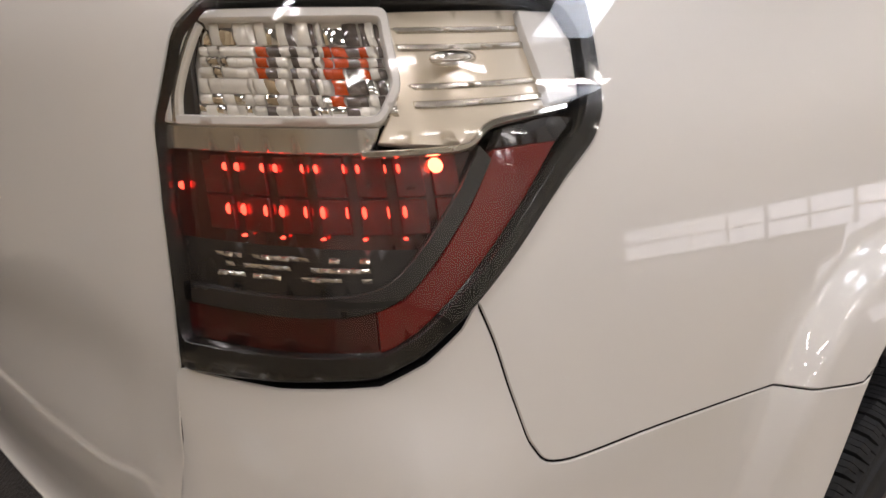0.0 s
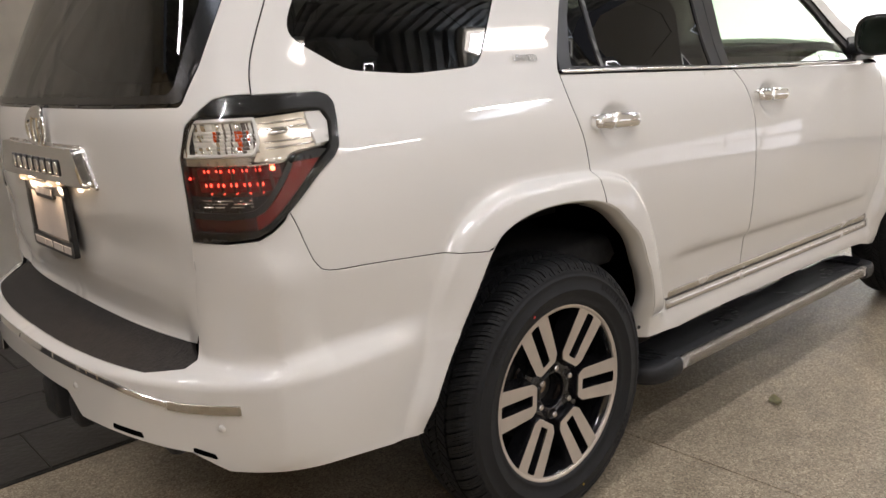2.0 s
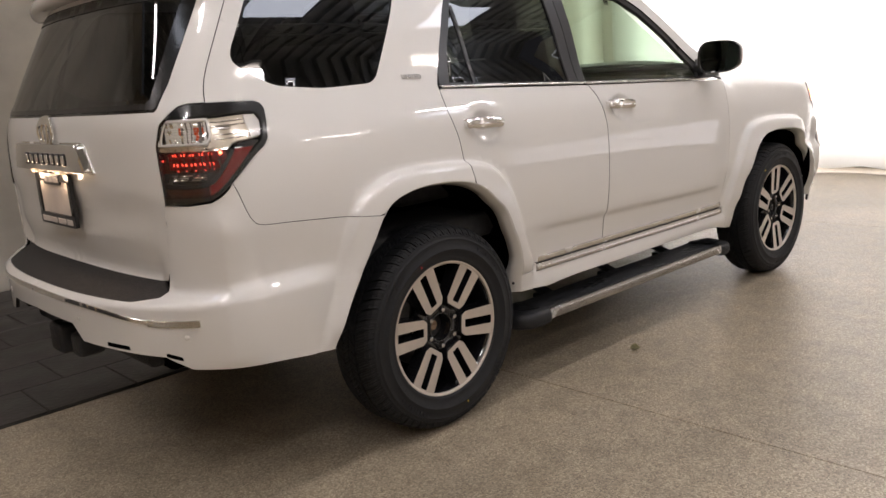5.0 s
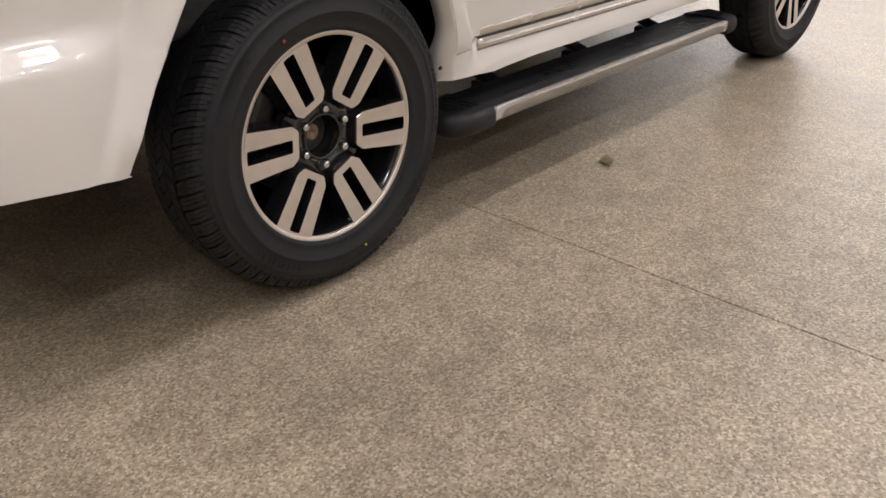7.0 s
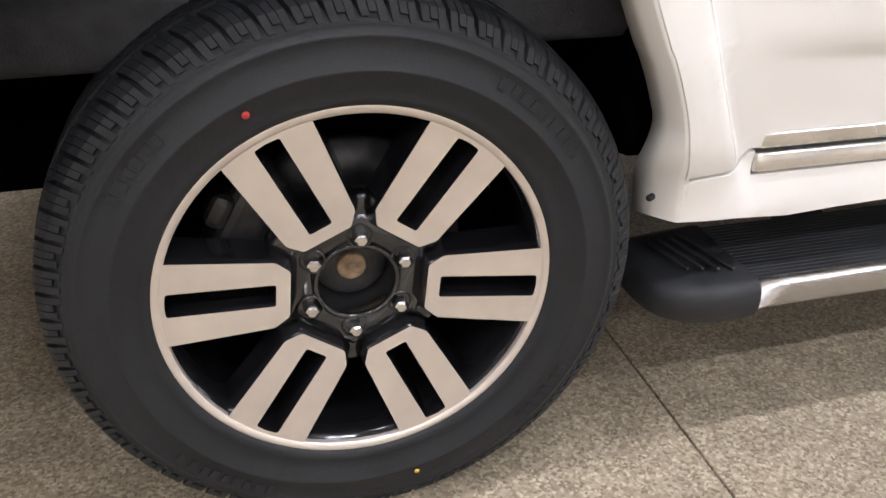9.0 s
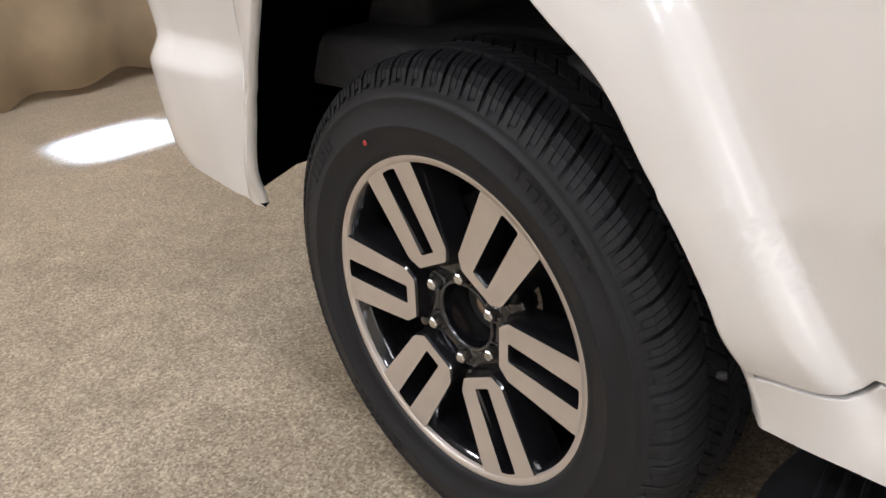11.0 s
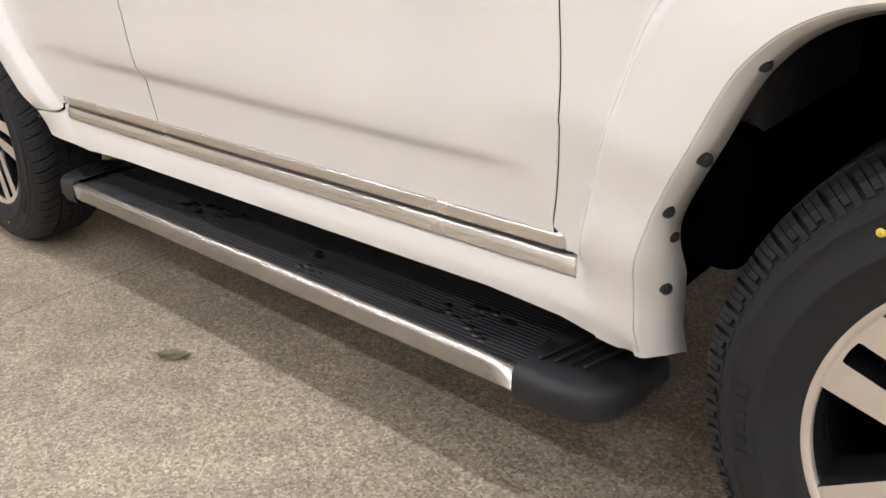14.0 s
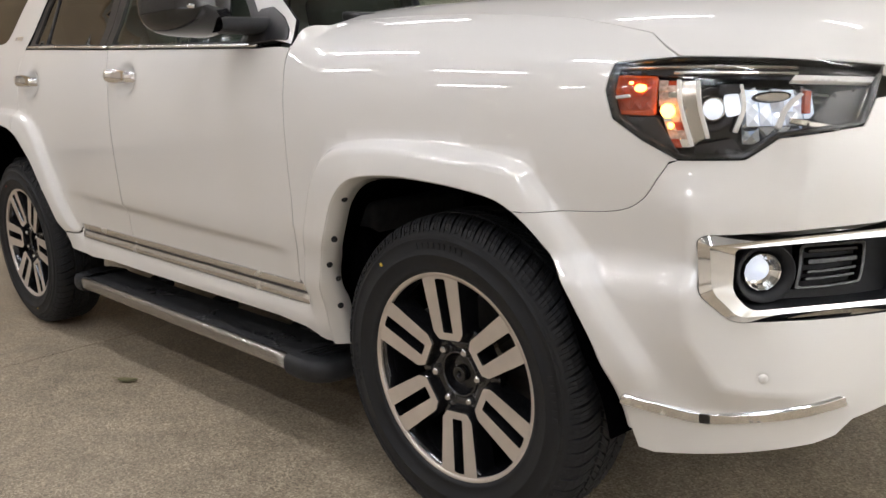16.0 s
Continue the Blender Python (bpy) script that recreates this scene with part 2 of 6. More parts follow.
def translucent(name, colour, share):
    """Cloth that lets part of the light through."""
    m = bpy.data.materials.new(name)
    m.use_nodes = True
    t = m.node_tree
    b = t.nodes["Principled BSDF"]
    b.inputs["Base Color"].default_value, b.inputs["Roughness"].default_value = (*colour, 1), 0.9
    tr = t.nodes.new("ShaderNodeBsdfTranslucent")
    tr.inputs["Color"].default_value = (*colour, 1)
    mx = t.nodes.new("ShaderNodeMixShader")
    mx.inputs[0].default_value = share
    n = t.nodes.new("ShaderNodeTexNoise")
    n.inputs["Scale"].default_value = 300
    bp = t.nodes.new("ShaderNodeBump")
    bp.inputs["Strength"].default_value = .1
    t.links.new(n.outputs["Fac"], bp.inputs["Height"])
    t.links.new(bp.outputs["Normal"], b.inputs["Normal"])
    t.links.new(b.outputs[0], mx.inputs[1])
    t.links.new(tr.outputs[0], mx.inputs[2])
    t.links.new(mx.outputs[0], t.nodes["Material Output"].inputs[0])
    return m


THIN_CLOTH = translucent("thin_white_cloth", (0.80, 0.79, 0.75), 0.45)
WINDOW_DAY = material("pane_of_daylight", (0.9, 0.95, 1), 0.5, emit=1.7, emit_colour=(0.98, 0.97, 1.0))


def by_island(m, lo, hi):
    """Lets the glow differ from piece to piece."""
    t = m.node_tree
    g, mr = t.nodes.new("ShaderNodeNewGeometry"), t.nodes.new("ShaderNodeMapRange")
    mr.inputs["To Min"].default_value, mr.inputs["To Max"].default_value = lo, hi
    t.links.new(g.outputs["Random Per Island"], mr.inputs["Value"])
    t.links.new(mr.outputs["Result"], t.nodes["Principled BSDF"].inputs["Emission Strength"])


by_island(LIT_BOWL, .10, .85)
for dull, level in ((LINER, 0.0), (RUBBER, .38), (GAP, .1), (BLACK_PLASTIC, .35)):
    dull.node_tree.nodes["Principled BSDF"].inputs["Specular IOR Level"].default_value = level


# ---- tools for building ----
def part(name, bm, mat, parent=None, label="", smooth=True):
    """Links a bmesh as one mesh object under a thing or a part."""
    me = bpy.data.meshes.new(name)
    bm.to_mesh(me)
    bm.free()
    me.materials.append(mat)
    if smooth:
        me.polygons.foreach_set("use_smooth", [True] * len(me.polygons))
    ob = new(name, me)
    if parent is not None:
        ob.parent = parent
    if label:
        ob["label"] = label
    return ob


def from_lists(verts, faces):
    bm = bmesh.new()
    vs = [bm.verts.new(v) for v in verts]
    for f in faces:
        try:
            bm.faces.new([vs[i] for i in f])
        except ValueError:
            pass
    return bm


def box(bm, m, sx, sy, sz, bevel=0.0, segs=2):
    """A box of these sizes at the pose m, with rounded edges."""
    b = bmesh.new()
    bmesh.ops.create_cube(b, size=1)
    bmesh.ops.scale(b, vec=(sx, sy, sz), verts=b.verts)
    if bevel:
        bmesh.ops.bevel(b, geom=b.edges[:], offset=bevel, segments=segs, affect="EDGES", profile=0.5)
    b.transform(m)
    me = bpy.data.meshes.new("tmp")
    b.to_mesh(me)
    b.free()
    bm.from_mesh(me)
    bpy.data.meshes.remove(me)
    return bm


def lathe(profile, n=64, axis="y", closed=False):
    """A bmesh turned about the y axis from (radius, y) pairs."""
    verts, faces = [], []
    k = len(profile)
    for i in range(n):
        a = 2 * math.pi * i / n
        for r, y in profile:
            verts.append((r * math.cos(a), y, r * math.sin(a)))
    for i in range(n):
        j = (i + 1) % n
        for q in range(k if closed else k - 1):
            w = (q + 1) % k
            faces.append((i * k + q, i * k + w, j * k + w, j * k + q))
    bm = from_lists(verts, faces)
    bmesh.ops.recalc_face_normals(bm, faces=bm.faces)
    return bm


def spline(pts, n=6):
    """A smooth open curve through the points."""
    p = [np.array(q, float) for q in pts]
    p = [2 * p[0] - p[1]] + p + [2 * p[-1] - p[-2]]
    out = []
    for i in range(1, len(p) - 2):
        for k in range(n):
            t = k / n
            out.append(0.5 * (2 * p[i] + (p[i + 1] - p[i - 1]) * t + (2 * p[i - 1] - 5 * p[i] + 4 * p[i + 1] - p[i + 2]) * t * t
                              + (3 * p[i] - p[i - 1] - 3 * p[i + 1] + p[i + 2]) * t ** 3))
    out.append(p[-2])
    return [tuple(q) for q in out]


def rounded(pts, r, n=5):
    """A closed outline with its corners rounded by about r."""
    out, k = [], len(pts)
    for i in range(k):
        a, b, c = (np.array(pts[j % k], float) for j in (i - 1, i, i + 1))
        d0, d1 = a - b, c - b
        l0, l1 = np.linalg.norm(d0), np.linalg.norm(d1)
        q0, q1 = b + d0 / l0 * min(r, l0 * 0.45), b + d1 / l1 * min(r, l1 * 0.45)
        for s in range(n + 1):
            t = s / n
            out.append(tuple((1 - t) ** 2 * q0 + 2 * t * (1 - t) * b + t * t * q1))
    return out


# ---- the car's skin: u runs along the side (x on the flank) and round the corners, v up the side (z on the flank) ----
ZK = [.20, .35, .42, .50, .56, .60, .643, .668, .70, .75, .85, .95, 1.05, 1.15, 1.20, 1.25, 1.33, 1.50, 1.65, 1.70, 1.75, 1.82, 1.95, 2.40]
W_CABIN = [.80, .845, .868, .858, .864, .868, .871, .889, .894, .898, .904, .906, .902, .887, .870, .845, .803, .74, .67, .64, .60, .53, .40, .0]
H_CABIN = [.20, .35, .42, .50, .56, .60, .643, .668, .70, .75, .85, .95, 1.05, 1.15, 1.20, 1.25, 1.33, 1.50, 1.65, 1.695, 1.735, 1.765, 1.785, 1.80]
W_BUMPER = [.84, .885, .897, .907, .913, .917, .920, .921, .921, .890, .900, .905, .902, .887, .870, .845, .803, .74, .67, .64, .60, .53, .40, .0]
W_HOOD = [.80, .845, .868, .858, .864, .868, .876, .886, .893, .897, .904, .906, .901, .877, .850, .815, .765, .62, .50, .46, .42, .36, .25, .0]
H_HOOD = [.20, .35, .42, .50, .56, .60, .643, .668, .70, .75, .85, .95, 1.05, 1.140, 1.178, 1.210, 1.246, 1.288, 1.305, 1.309, 1.313, 1.318, 1.325, 1.33]


def smooth_step(x, a, b):
    t = np.clip((x - a) / (b - a), 0, 1)
    return t * t * (3 - 2 * t)


def soft_interp(z, xs, ys):
    """Interpolation with the knots' corners softened: firmly above the doors' crease, little below it."""
    r = .006 + .033 * smooth_step(z, .72, .90)
    return sum(np.interp(z + d * r, xs, ys) * w for d, w in ((-1, .1), (-.66, .15), (-.33, .17), (0, .16), (.33, .17), (.66, .15), (1, .1)))


def corner_table(n):
    th = np.linspace(0, math.pi / 2, 600)
    cx, cy = np.sin(th) ** (2 / n), np.cos(th) ** (2 / n)
    s = np.concatenate([[0], np.cumsum(np.hypot(np.diff(cx) * 0.36, np.diff(cy) * 0.9))])
    return s / s[-1], cx, cy


CORNERS = {n: corner_table(n) for n in (2.3, 2.5, 3.0)}
REAR_X, FRONT_X, REAR_L, FRONT_L = -.72, 3.10, 1.08, 1.20

HANDLES = (.285, 1.195)
ARCH_REAR = spline([(-.530, .40), (-.514, .471), (-.461, .593), (-.396, .714), (-.332, .82), (-.293, .881), (-.243, .924), (-.146, .951), (-.02, .956),
                    (.107, .941), (.201, .904), (.272, .846), (.308, .815), (.335, .780), (.366, .720), (.398, .660), (.424, .600), (.440, .550), (.456, .500), (.465, .460), (.471, .424)])
FLARE_REAR = spline([(-.60, .40), (-.56, .52), (-.50, .66), (-.46, .774), (-.414, .884), (-.363, .953), (-.277, 1.002), (-.184, 1.023), (-.05, 1.026), (.123, 1.019),
                     (.225, 1.003), (.305, .972), (.360, .920), (.406, .845), (.446, .755), (.478, .680), (.510, .610), (.537, .555), (.562, .508), (.59, .46), (.61, .42), (.62, .38)])
ARCH_FRONT = spline([(2.290, .362), (2.289, .43), (2.302, .52), (2.336, .616), (2.384, .704), (2.422, .778), (2.446, .812), (2.483, .845), (2.535, .868), (2.607, .878), (2.70, .881), (2.84, .873), (2.96, .857), (3.02, .836),
                     (3.074, .794), (3.125, .72), (3.164, .616), (3.184, .54), (3.197, .485), (3.207, .389), (3.210, .34)])
FLARE_FRONT = spline([(2.16, .37), (2.186, .50), (2.215, .60), (2.245, .69), (2.275, .765), (2.318, .858), (2.386, .927), (2.48, .953), (2.65, .962), (2.8, .955), (2.95, .942), (3.035, .925),
                      (3.075, .885), (3.115, .830), (3.155, .753), (3.191, .672), (3.222, .60), (3.245, .52), (3.255, .34)])


def inside(u, v, poly):
    """Which of the points lie inside the closed outline."""
    p = np.array(poly, float)
    q = np.roll(p, -1, axis=0)
    hit = np.zeros(len(u), bool)
    for (x0, y0), (x1, y1) in zip(p, q):
        c = (y0 > v) != (y1 > v)
        with np.errstate(divide="ignore", invalid="ignore"):
            hit ^= c & (u < (x1 - x0) * (v - y0) / (y1 - y0) + x0)
    return hit


def nearness(u, v, line, closed=False):
    """The distance of each point from the line."""
    p = np.array(line, float)
    q = np.roll(p, -1, axis=0)
    if not closed:
        p, q = p[:-1], q[:-1]
    best = np.full(len(u), 9.0)
    for a, b in zip(p, q):
        d = b - a
        L = max(d @ d, 1e-12)
        t = np.clip(((u - a[0]) * d[0] + (v - a[1]) * d[1]) / L, 0, 1)
        best = np.minimum(best, np.hypot(u - a[0] - t * d[0], v - a[1] - t * d[1]))
    return best


def flare(u, v):
    """How far the wheel-arch flares stand out."""
    out = np.zeros(len(u))
    for arch, outer, high in ((ARCH_REAR, FLARE_REAR, .048), (ARCH_FRONT, FLARE_FRONT, .052)):
        near = (u > outer[0][0] - .1) & (u < outer[-1][0] + .1) & (v < 1.05)
        if not near.any():
            continue
        a, b = u[near], v[near]
        di, do = nearness(a, b, arch), nearness(a, b, outer)
        t = do / (di + do + 1e-9)
        t = np.where(inside(a, b, arch), 1.0, np.where(inside(a, b, outer), t, 0.0))
        step = np.where(inside(a, b, outer), do, 0.0)
        step = np.where(inside(a, b, arch), 1.0, step)
        high = high * (.12 + .88 * smooth_step(b, .41, .56)) * (1 - .40 * smooth_step(a, 3.05, 3.15))
        wide = .020 + .05 * (1 - smooth_step(b, .41, .53))
        ramp = (np.clip(step / wide, 0, 1) + np.clip((step - .003) / wide, 0, 1) + np.clip((step + .003) / wide, 0, 1) - np.clip(.003 / wide, 0, 1) * (1 - smooth_step(step, 0, .006))) / 3
        # the rear flare runs out into the bumper below its seam
        gone = np.where(a < -.2, .22 + .78 * smooth_step(b, .70, .90), 1.0)
        out[near] += high * (.66 * np.clip(ramp, 0, 1) * gone + (.34 + .66 * (1 - gone)) * smooth_step(t, 0.0, .95))
    return out


def crease_height(u, v):
    """Heights as the doors' section sees them: their crease falls a little towards the front."""
    return v + .034 * (np.clip(u, .3, 2.2) - 1.2) * smooth_step(v, .53, .60) * (1 - smooth_step(v, .70, .80)) + .008 * smooth_step(v, .60, .64) * (1 - smooth_step(v, .70, .80))


def ledge_height(u, v):
    """Heights as the bumpers' section sees them: the ledge keeps its own height behind."""
    return v - .010 * (u < 1) * smooth_step(v, .62, .69) * (1 - smooth_step(v, .80, .88))


def skin(u, v):
    """Points of the right-hand skin for arrays u, v."""
    u, v = np.asarray(u, float), np.asarray(v, float)
    wc, wb, wh = (soft_interp(q, ZK, k) for q, k in ((crease_height(u, v), W_CABIN), (ledge_height(u, v), W_BUMPER), (v, W_HOOD)))
    # the doors' crease runs out before the wheel arches
    plain = np.interp(v, [.50, .60, .70], [.858, .878, .894])
    k = smooth_step(u, .52, .72) * (1 - smooth_step(u, 2.03, 2.15))
    wc = np.where((v > .50) & (v < .70), plain + (wc - plain) * k, wc)
    hc, hh = soft_interp(v, ZK, H_CABIN), soft_interp(v, ZK, H_HOOD)
    kb = np.maximum(1 - smooth_step(u, -.62, -.40), smooth_step(u, 2.9, 3.10))
    high = smooth_step(v, 1.22, 1.28)
    kh = smooth_step(u, 2.12, 2.32) * (1 - high) + smooth_step(u, 2.185, 2.225) * high
    w = wc + (wh - wc) * kh
    low = v < .9
    w = np.where(low, w + (wb - w) * kb, w)
    hood_drop = .125 * np.clip((u - 2.3) / 1.5, 0, 1.3) ** 2 * smooth_step(v, 1.05, 1.25)
    z = hc + (hh - hh * 0 - hc) * kh - hood_drop
    w = w + flare(u, v) + steps(u, v)
    for hx in HANDLES:
        w = w - .028 * np.exp(-(((u - hx - .008) / .066) ** 2 + ((v - 1.128) / .052) ** 2) ** 2)
    x = u.copy()
    y = w.copy()
    # rear corner and tail
    r = u < REAR_X
    if r.any():
        t = np.clip((REAR_X - u[r]) / REAR_L, 0, 1)
        low = 1 - smooth_step(v[r], .70, .745)
        s3, cx3, cy3 = CORNERS[3.0]
        s2, cx2, cy2 = CORNERS[2.3]
        cx = np.interp(t, s3, cx3) * (1 - low) + np.interp(t, s2, cx2) * low
        cy = np.interp(t, s3, cy3) * (1 - low) + np.interp(t, s2, cy2) * low
        depth = .29 + .14 * low
        x[r] = REAR_X - depth * cx
        y[r] = w[r] * cy
        # the tailgate lies behind the bumper's corners and draws in towards its foot
        tall = smooth_step(v[r], .735, .775) * (1 - smooth_step(v[r], .97, 1.06))
        x[r] += tall * (.006 * smooth_step(-u[r], 1.088, 1.100) + (.008 + .022 * (1 - smooth_step(v[r], .77, .90))) * smooth_step(-u[r], 1.10, 1.20))
    f = u > FRONT_X
    if f.any():
        t = np.clip((u[f] - FRONT_X) / FRONT_L, 0, 1)
        s, cx, cy = CORNERS[2.5]
        deep = .66 - .05 * smooth_step(v[f], .95, 1.2) + .02 * smooth_step(v[f], .7, .5)
        x[f] = FRONT_X + deep * np.interp(t, s, cx)
        y[f] = w[f] * np.interp(t, s, cy)
    x = x + tail_lean(v) * smooth_step(-u, .05, .75)
    return np.stack([x, -y, z], 1)


def tail_lean(v):
    """How far the tail leans forward above the lamps."""
    a = np.maximum(0, v - 1.24)
    return .46 * a * a / (a + .05)


FRONT_FACE = [(3.285, .93), (3.295, .615), (3.334, .522), (3.375, .514), (3.46, .508), (4.5, .508), (4.5, .93)]
FRONT_RIDGE = [(3.283, .93), (3.295, .615), (3.334, .522), (3.375, .514), (3.46, .508), (3.62, .508)]
TAIL_FACE = [(-.900, 1.03), (-.897, .80), (-.890, .735), (-.868, .712), (-.862, .50), (-1.4, .50), (-1.4, 1.03)]
TAIL_RIDGE = [(-.900, 1.0), (-.897, .80), (-.890, .735), (-.868, .712), (-.862, .53)]


def steps(u, v):
    """The bumpers' corners: surfaces that rise to a crisp edge and fall away behind it."""
    out = np.zeros(len(u))
    for face, line, high, before, behind, floor_z, top_z in ((FRONT_FACE, FRONT_RIDGE, .034, .060, .20, .36, .95), (TAIL_FACE, TAIL_RIDGE, .022, .12, .16, .48, 1.03)):
        p = np.array(line)
        near = (u > p[:, 0].min() - .22) & (u < p[:, 0].max() + .22) & (v > floor_z) & (v < top_z)
        if near.any():
            a, b = u[near], v[near]
            d = nearness(a, b, line)
            t = np.where(inside(a, b, face), 1 - np.hypot(d, .002) / behind, 1 - np.hypot(d, .002) / before)
            t = np.clip(t, 0, 1) * (1 - smooth_step(b, top_z - .10, top_z - .01)) * smooth_step(b, floor_z, floor_z + .05)
            if line is FRONT_RIDGE:
                t = t * (1 - smooth_step(a, 3.42, 3.62))
            out[near] += high * t
    return out


def skin_normals(u, v):
    e = .007
    du = skin(np.asarray(u) + e, v) - skin(np.asarray(u) - e, v)
    dv = skin(u, np.asarray(v) + e) - skin(u, np.asarray(v) - e)
    n = np.cross(du, dv)
    return n / np.maximum(np.linalg.norm(n, axis=1), 1e-9)[:, None]


def on_skin(u, v, off=0.0):
    a, b = np.array([u], float), np.array([v], float)
    return Vector((skin(a, b) + skin_normals(a, b) * off)[0])


def resample(poly, step):
    out = []
    k = len(poly)
    for i in range(k):
        a, b = np.array(poly[i], float), np.array(poly[(i + 1) % k], float)
        m = max(1, int(math.ceil(np.linalg.norm(b - a) / step)))
        for j in range(m):
            out.append(tuple(a + (b - a) * j / m))
    clean = []
    for p in out:
        if not clean or math.hypot(p[0] - clean[-1][0], p[1] - clean[-1][1]) > .0022:
            clean.append(p)
    if math.hypot(clean[0][0] - clean[-1][0], clean[0][1] - clean[-1][1]) < .0022:
        clean.pop()
    return clean


def shrink(poly, d):
    """The outline drawn in by d."""
    p = np.array(poly, float)
    area = sum(p[i - 1][0] * p[i][1] - p[i][0] * p[i - 1][1] for i in range(len(p)))
    a, b = np.roll(p, 1, 0), np.roll(p, -1, 0)
    t = b - a
    n = np.stack([-t[:, 1], t[:, 0]], 1)
    n /= np.maximum(np.linalg.norm(n, axis=1), 1e-9)[:, None]
    return [tuple(q) for q in p + n * d * (1 if area > 0 else -1)]


from mathutils.geometry import delaunay_2d_cdt


def creases():
    """Lines of the skin along which the panels are finely cut."""
    lines = [[(.40, v), (2.25, v)] for v in (.612, .624, .634, .643, .652, .661, .670, .680)]
    lines += [[(-1.75, v), (-.33, v)] for v in (.694, .704, .714, .724, .734, .744, .756, .768)]
    for outer in (FLARE_REAR, FLARE_FRONT):
        loop = outer + [(outer[-1][0], .2), (outer[0][0], .2)]
        for d in (-.003, .003, .011, .017, .023, .034):
            lines.append([p for p in shrink(loop, d)[:-2]])
    for hx in HANDLES:
        for q in (.5, .7, .85, 1.0, 1.15, 1.35):
            lines.append([(hx + .008 + .066 * q * math.cos(a), 1.128 + .052 * q * math.sin(a)) for a in np.linspace(0, 2 * math.pi, 40)])
    for ridge in (FRONT_RIDGE, TAIL_RIDGE):
        lines.append(ridge)
        for d in (-.008, .008):
            lines.append([(a + d, b + (d if ridge is FRONT_RIDGE and b < .56 else 0)) for a, b in ridge])
    return lines


def along(line, step):
    """Points along an open line, this far apart."""
    p = np.array(line, float)
    s = np.concatenate([[0], np.cumsum(np.hypot(*np.diff(p, axis=0).T))])
    q = np.linspace(0, s[-1], max(2, int(s[-1] / step)))
    return np.stack([np.interp(q, s, p[:, 0]), np.interp(q, s, p[:, 1])], 1)


CREASES = []


def sheet(outline, holes=(), step=.03, off=0.0, rim=.02, gap=.0018, mapped=None, edge=.5, soft_edge=.0012):
    """Vertices and faces of a panel of the skin within the outline (u, v), its rims turned inwards."""
    loops = [shrink(resample(list(lp), step * edge), gap if k == 0 else -gap) for k, lp in enumerate([outline, *holes])]
    pts, edges = [], []
    for lp in loops:
        s = len(pts)
        pts += lp
        edges += [(s + i, s + (i + 1) % len(lp)) for i in range(len(lp))]
    nb = len(pts)
    o = np.array(loops[0])
    gu, gv = np.meshgrid(np.arange(o[:, 0].min(), o[:, 0].max(), step), np.arange(o[:, 1].min(), o[:, 1].max(), step))
    gu = gu + (np.arange(gu.shape[0]) % 2)[:, None] * step * .5
    gu, gv = gu.ravel(), gv.ravel()
    keep = inside(gu, gv, loops[0])
    near = nearness(gu, gv, loops[0], True)
    for lp in loops[1:]:
        keep &= ~inside(gu, gv, lp)
        near = np.minimum(near, nearness(gu, gv, lp, True))
    keep &= near > step * .35
    if mapped is None and .014 < step < .035:
        if not CREASES:
            CREASES.extend(creases())
        lo, hi = o.min(0), o.max(0)
        for line in CREASES:
            q = along(line, .012)
            q = q[((q > lo) & (q < hi)).all(1)]
            if len(q) < 2:
                continue
            k2 = inside(q[:, 0], q[:, 1], loops[0]) & (nearness(q[:, 0], q[:, 1], loops[0], True) > .004)
            for lp in loops[1:]:
                k2 &= ~inside(q[:, 0], q[:, 1], lp) & (nearness(q[:, 0], q[:, 1], lp, True) > .004)
            if k2.any():
                pts += [tuple(x) for x in q[k2]]
                idx = np.where(keep)[0]
                d = np.full(len(idx), 9.0)
                for x in q[k2]:
                    d = np.minimum(d, np.hypot(gu[idx] - x[0], gv[idx] - x[1]))
                keep[idx[d < .008]] = False
    pts += list(zip(gu[keep], gv[keep]))
    v2, e2, f2, _, _, _ = delaunay_2d_cdt([Vector(p) for p in pts], edges, [], 0, 1e-6)
    uv = np.array([tuple(p) for p in v2])
    tri = np.array([list(f) for f in f2])
    c = uv[tri].mean(1)
    ok = inside(c[:, 0], c[:, 1], loops[0])
    for lp in loops[1:]:
        ok &= ~inside(c[:, 0], c[:, 1], lp)
    tri = tri[ok]
    put = mapped or (lambda a, b, d: skin(a, b) + skin_normals(a, b) * d)
    verts = [tuple(p) for p in put(uv[:, 0], uv[:, 1], off)]
    faces = [tuple(t) for t in tri]
    if rim:
        for k, lp in enumerate(loops):
            a = np.array(lp)
            inner = np.array(shrink(lp, -soft_edge if k == 0 else soft_edge))
            s, n = len(verts), len(lp)
            verts += [tuple(p) for p in put(a[:, 0], a[:, 1], off)]
            verts += [tuple(p) for p in put(inner[:, 0], inner[:, 1], off - soft_edge)]
            verts += [tuple(p) for p in put(inner[:, 0], inner[:, 1], off - rim)]
            for i in range(n):
                j = (i + 1) % n
                faces.append((s + i, s + j, s + n + j, s + n + i))
                faces.append((s + n + i, s + n + j, s + 2 * n + j, s + 2 * n + i))
    return verts, faces


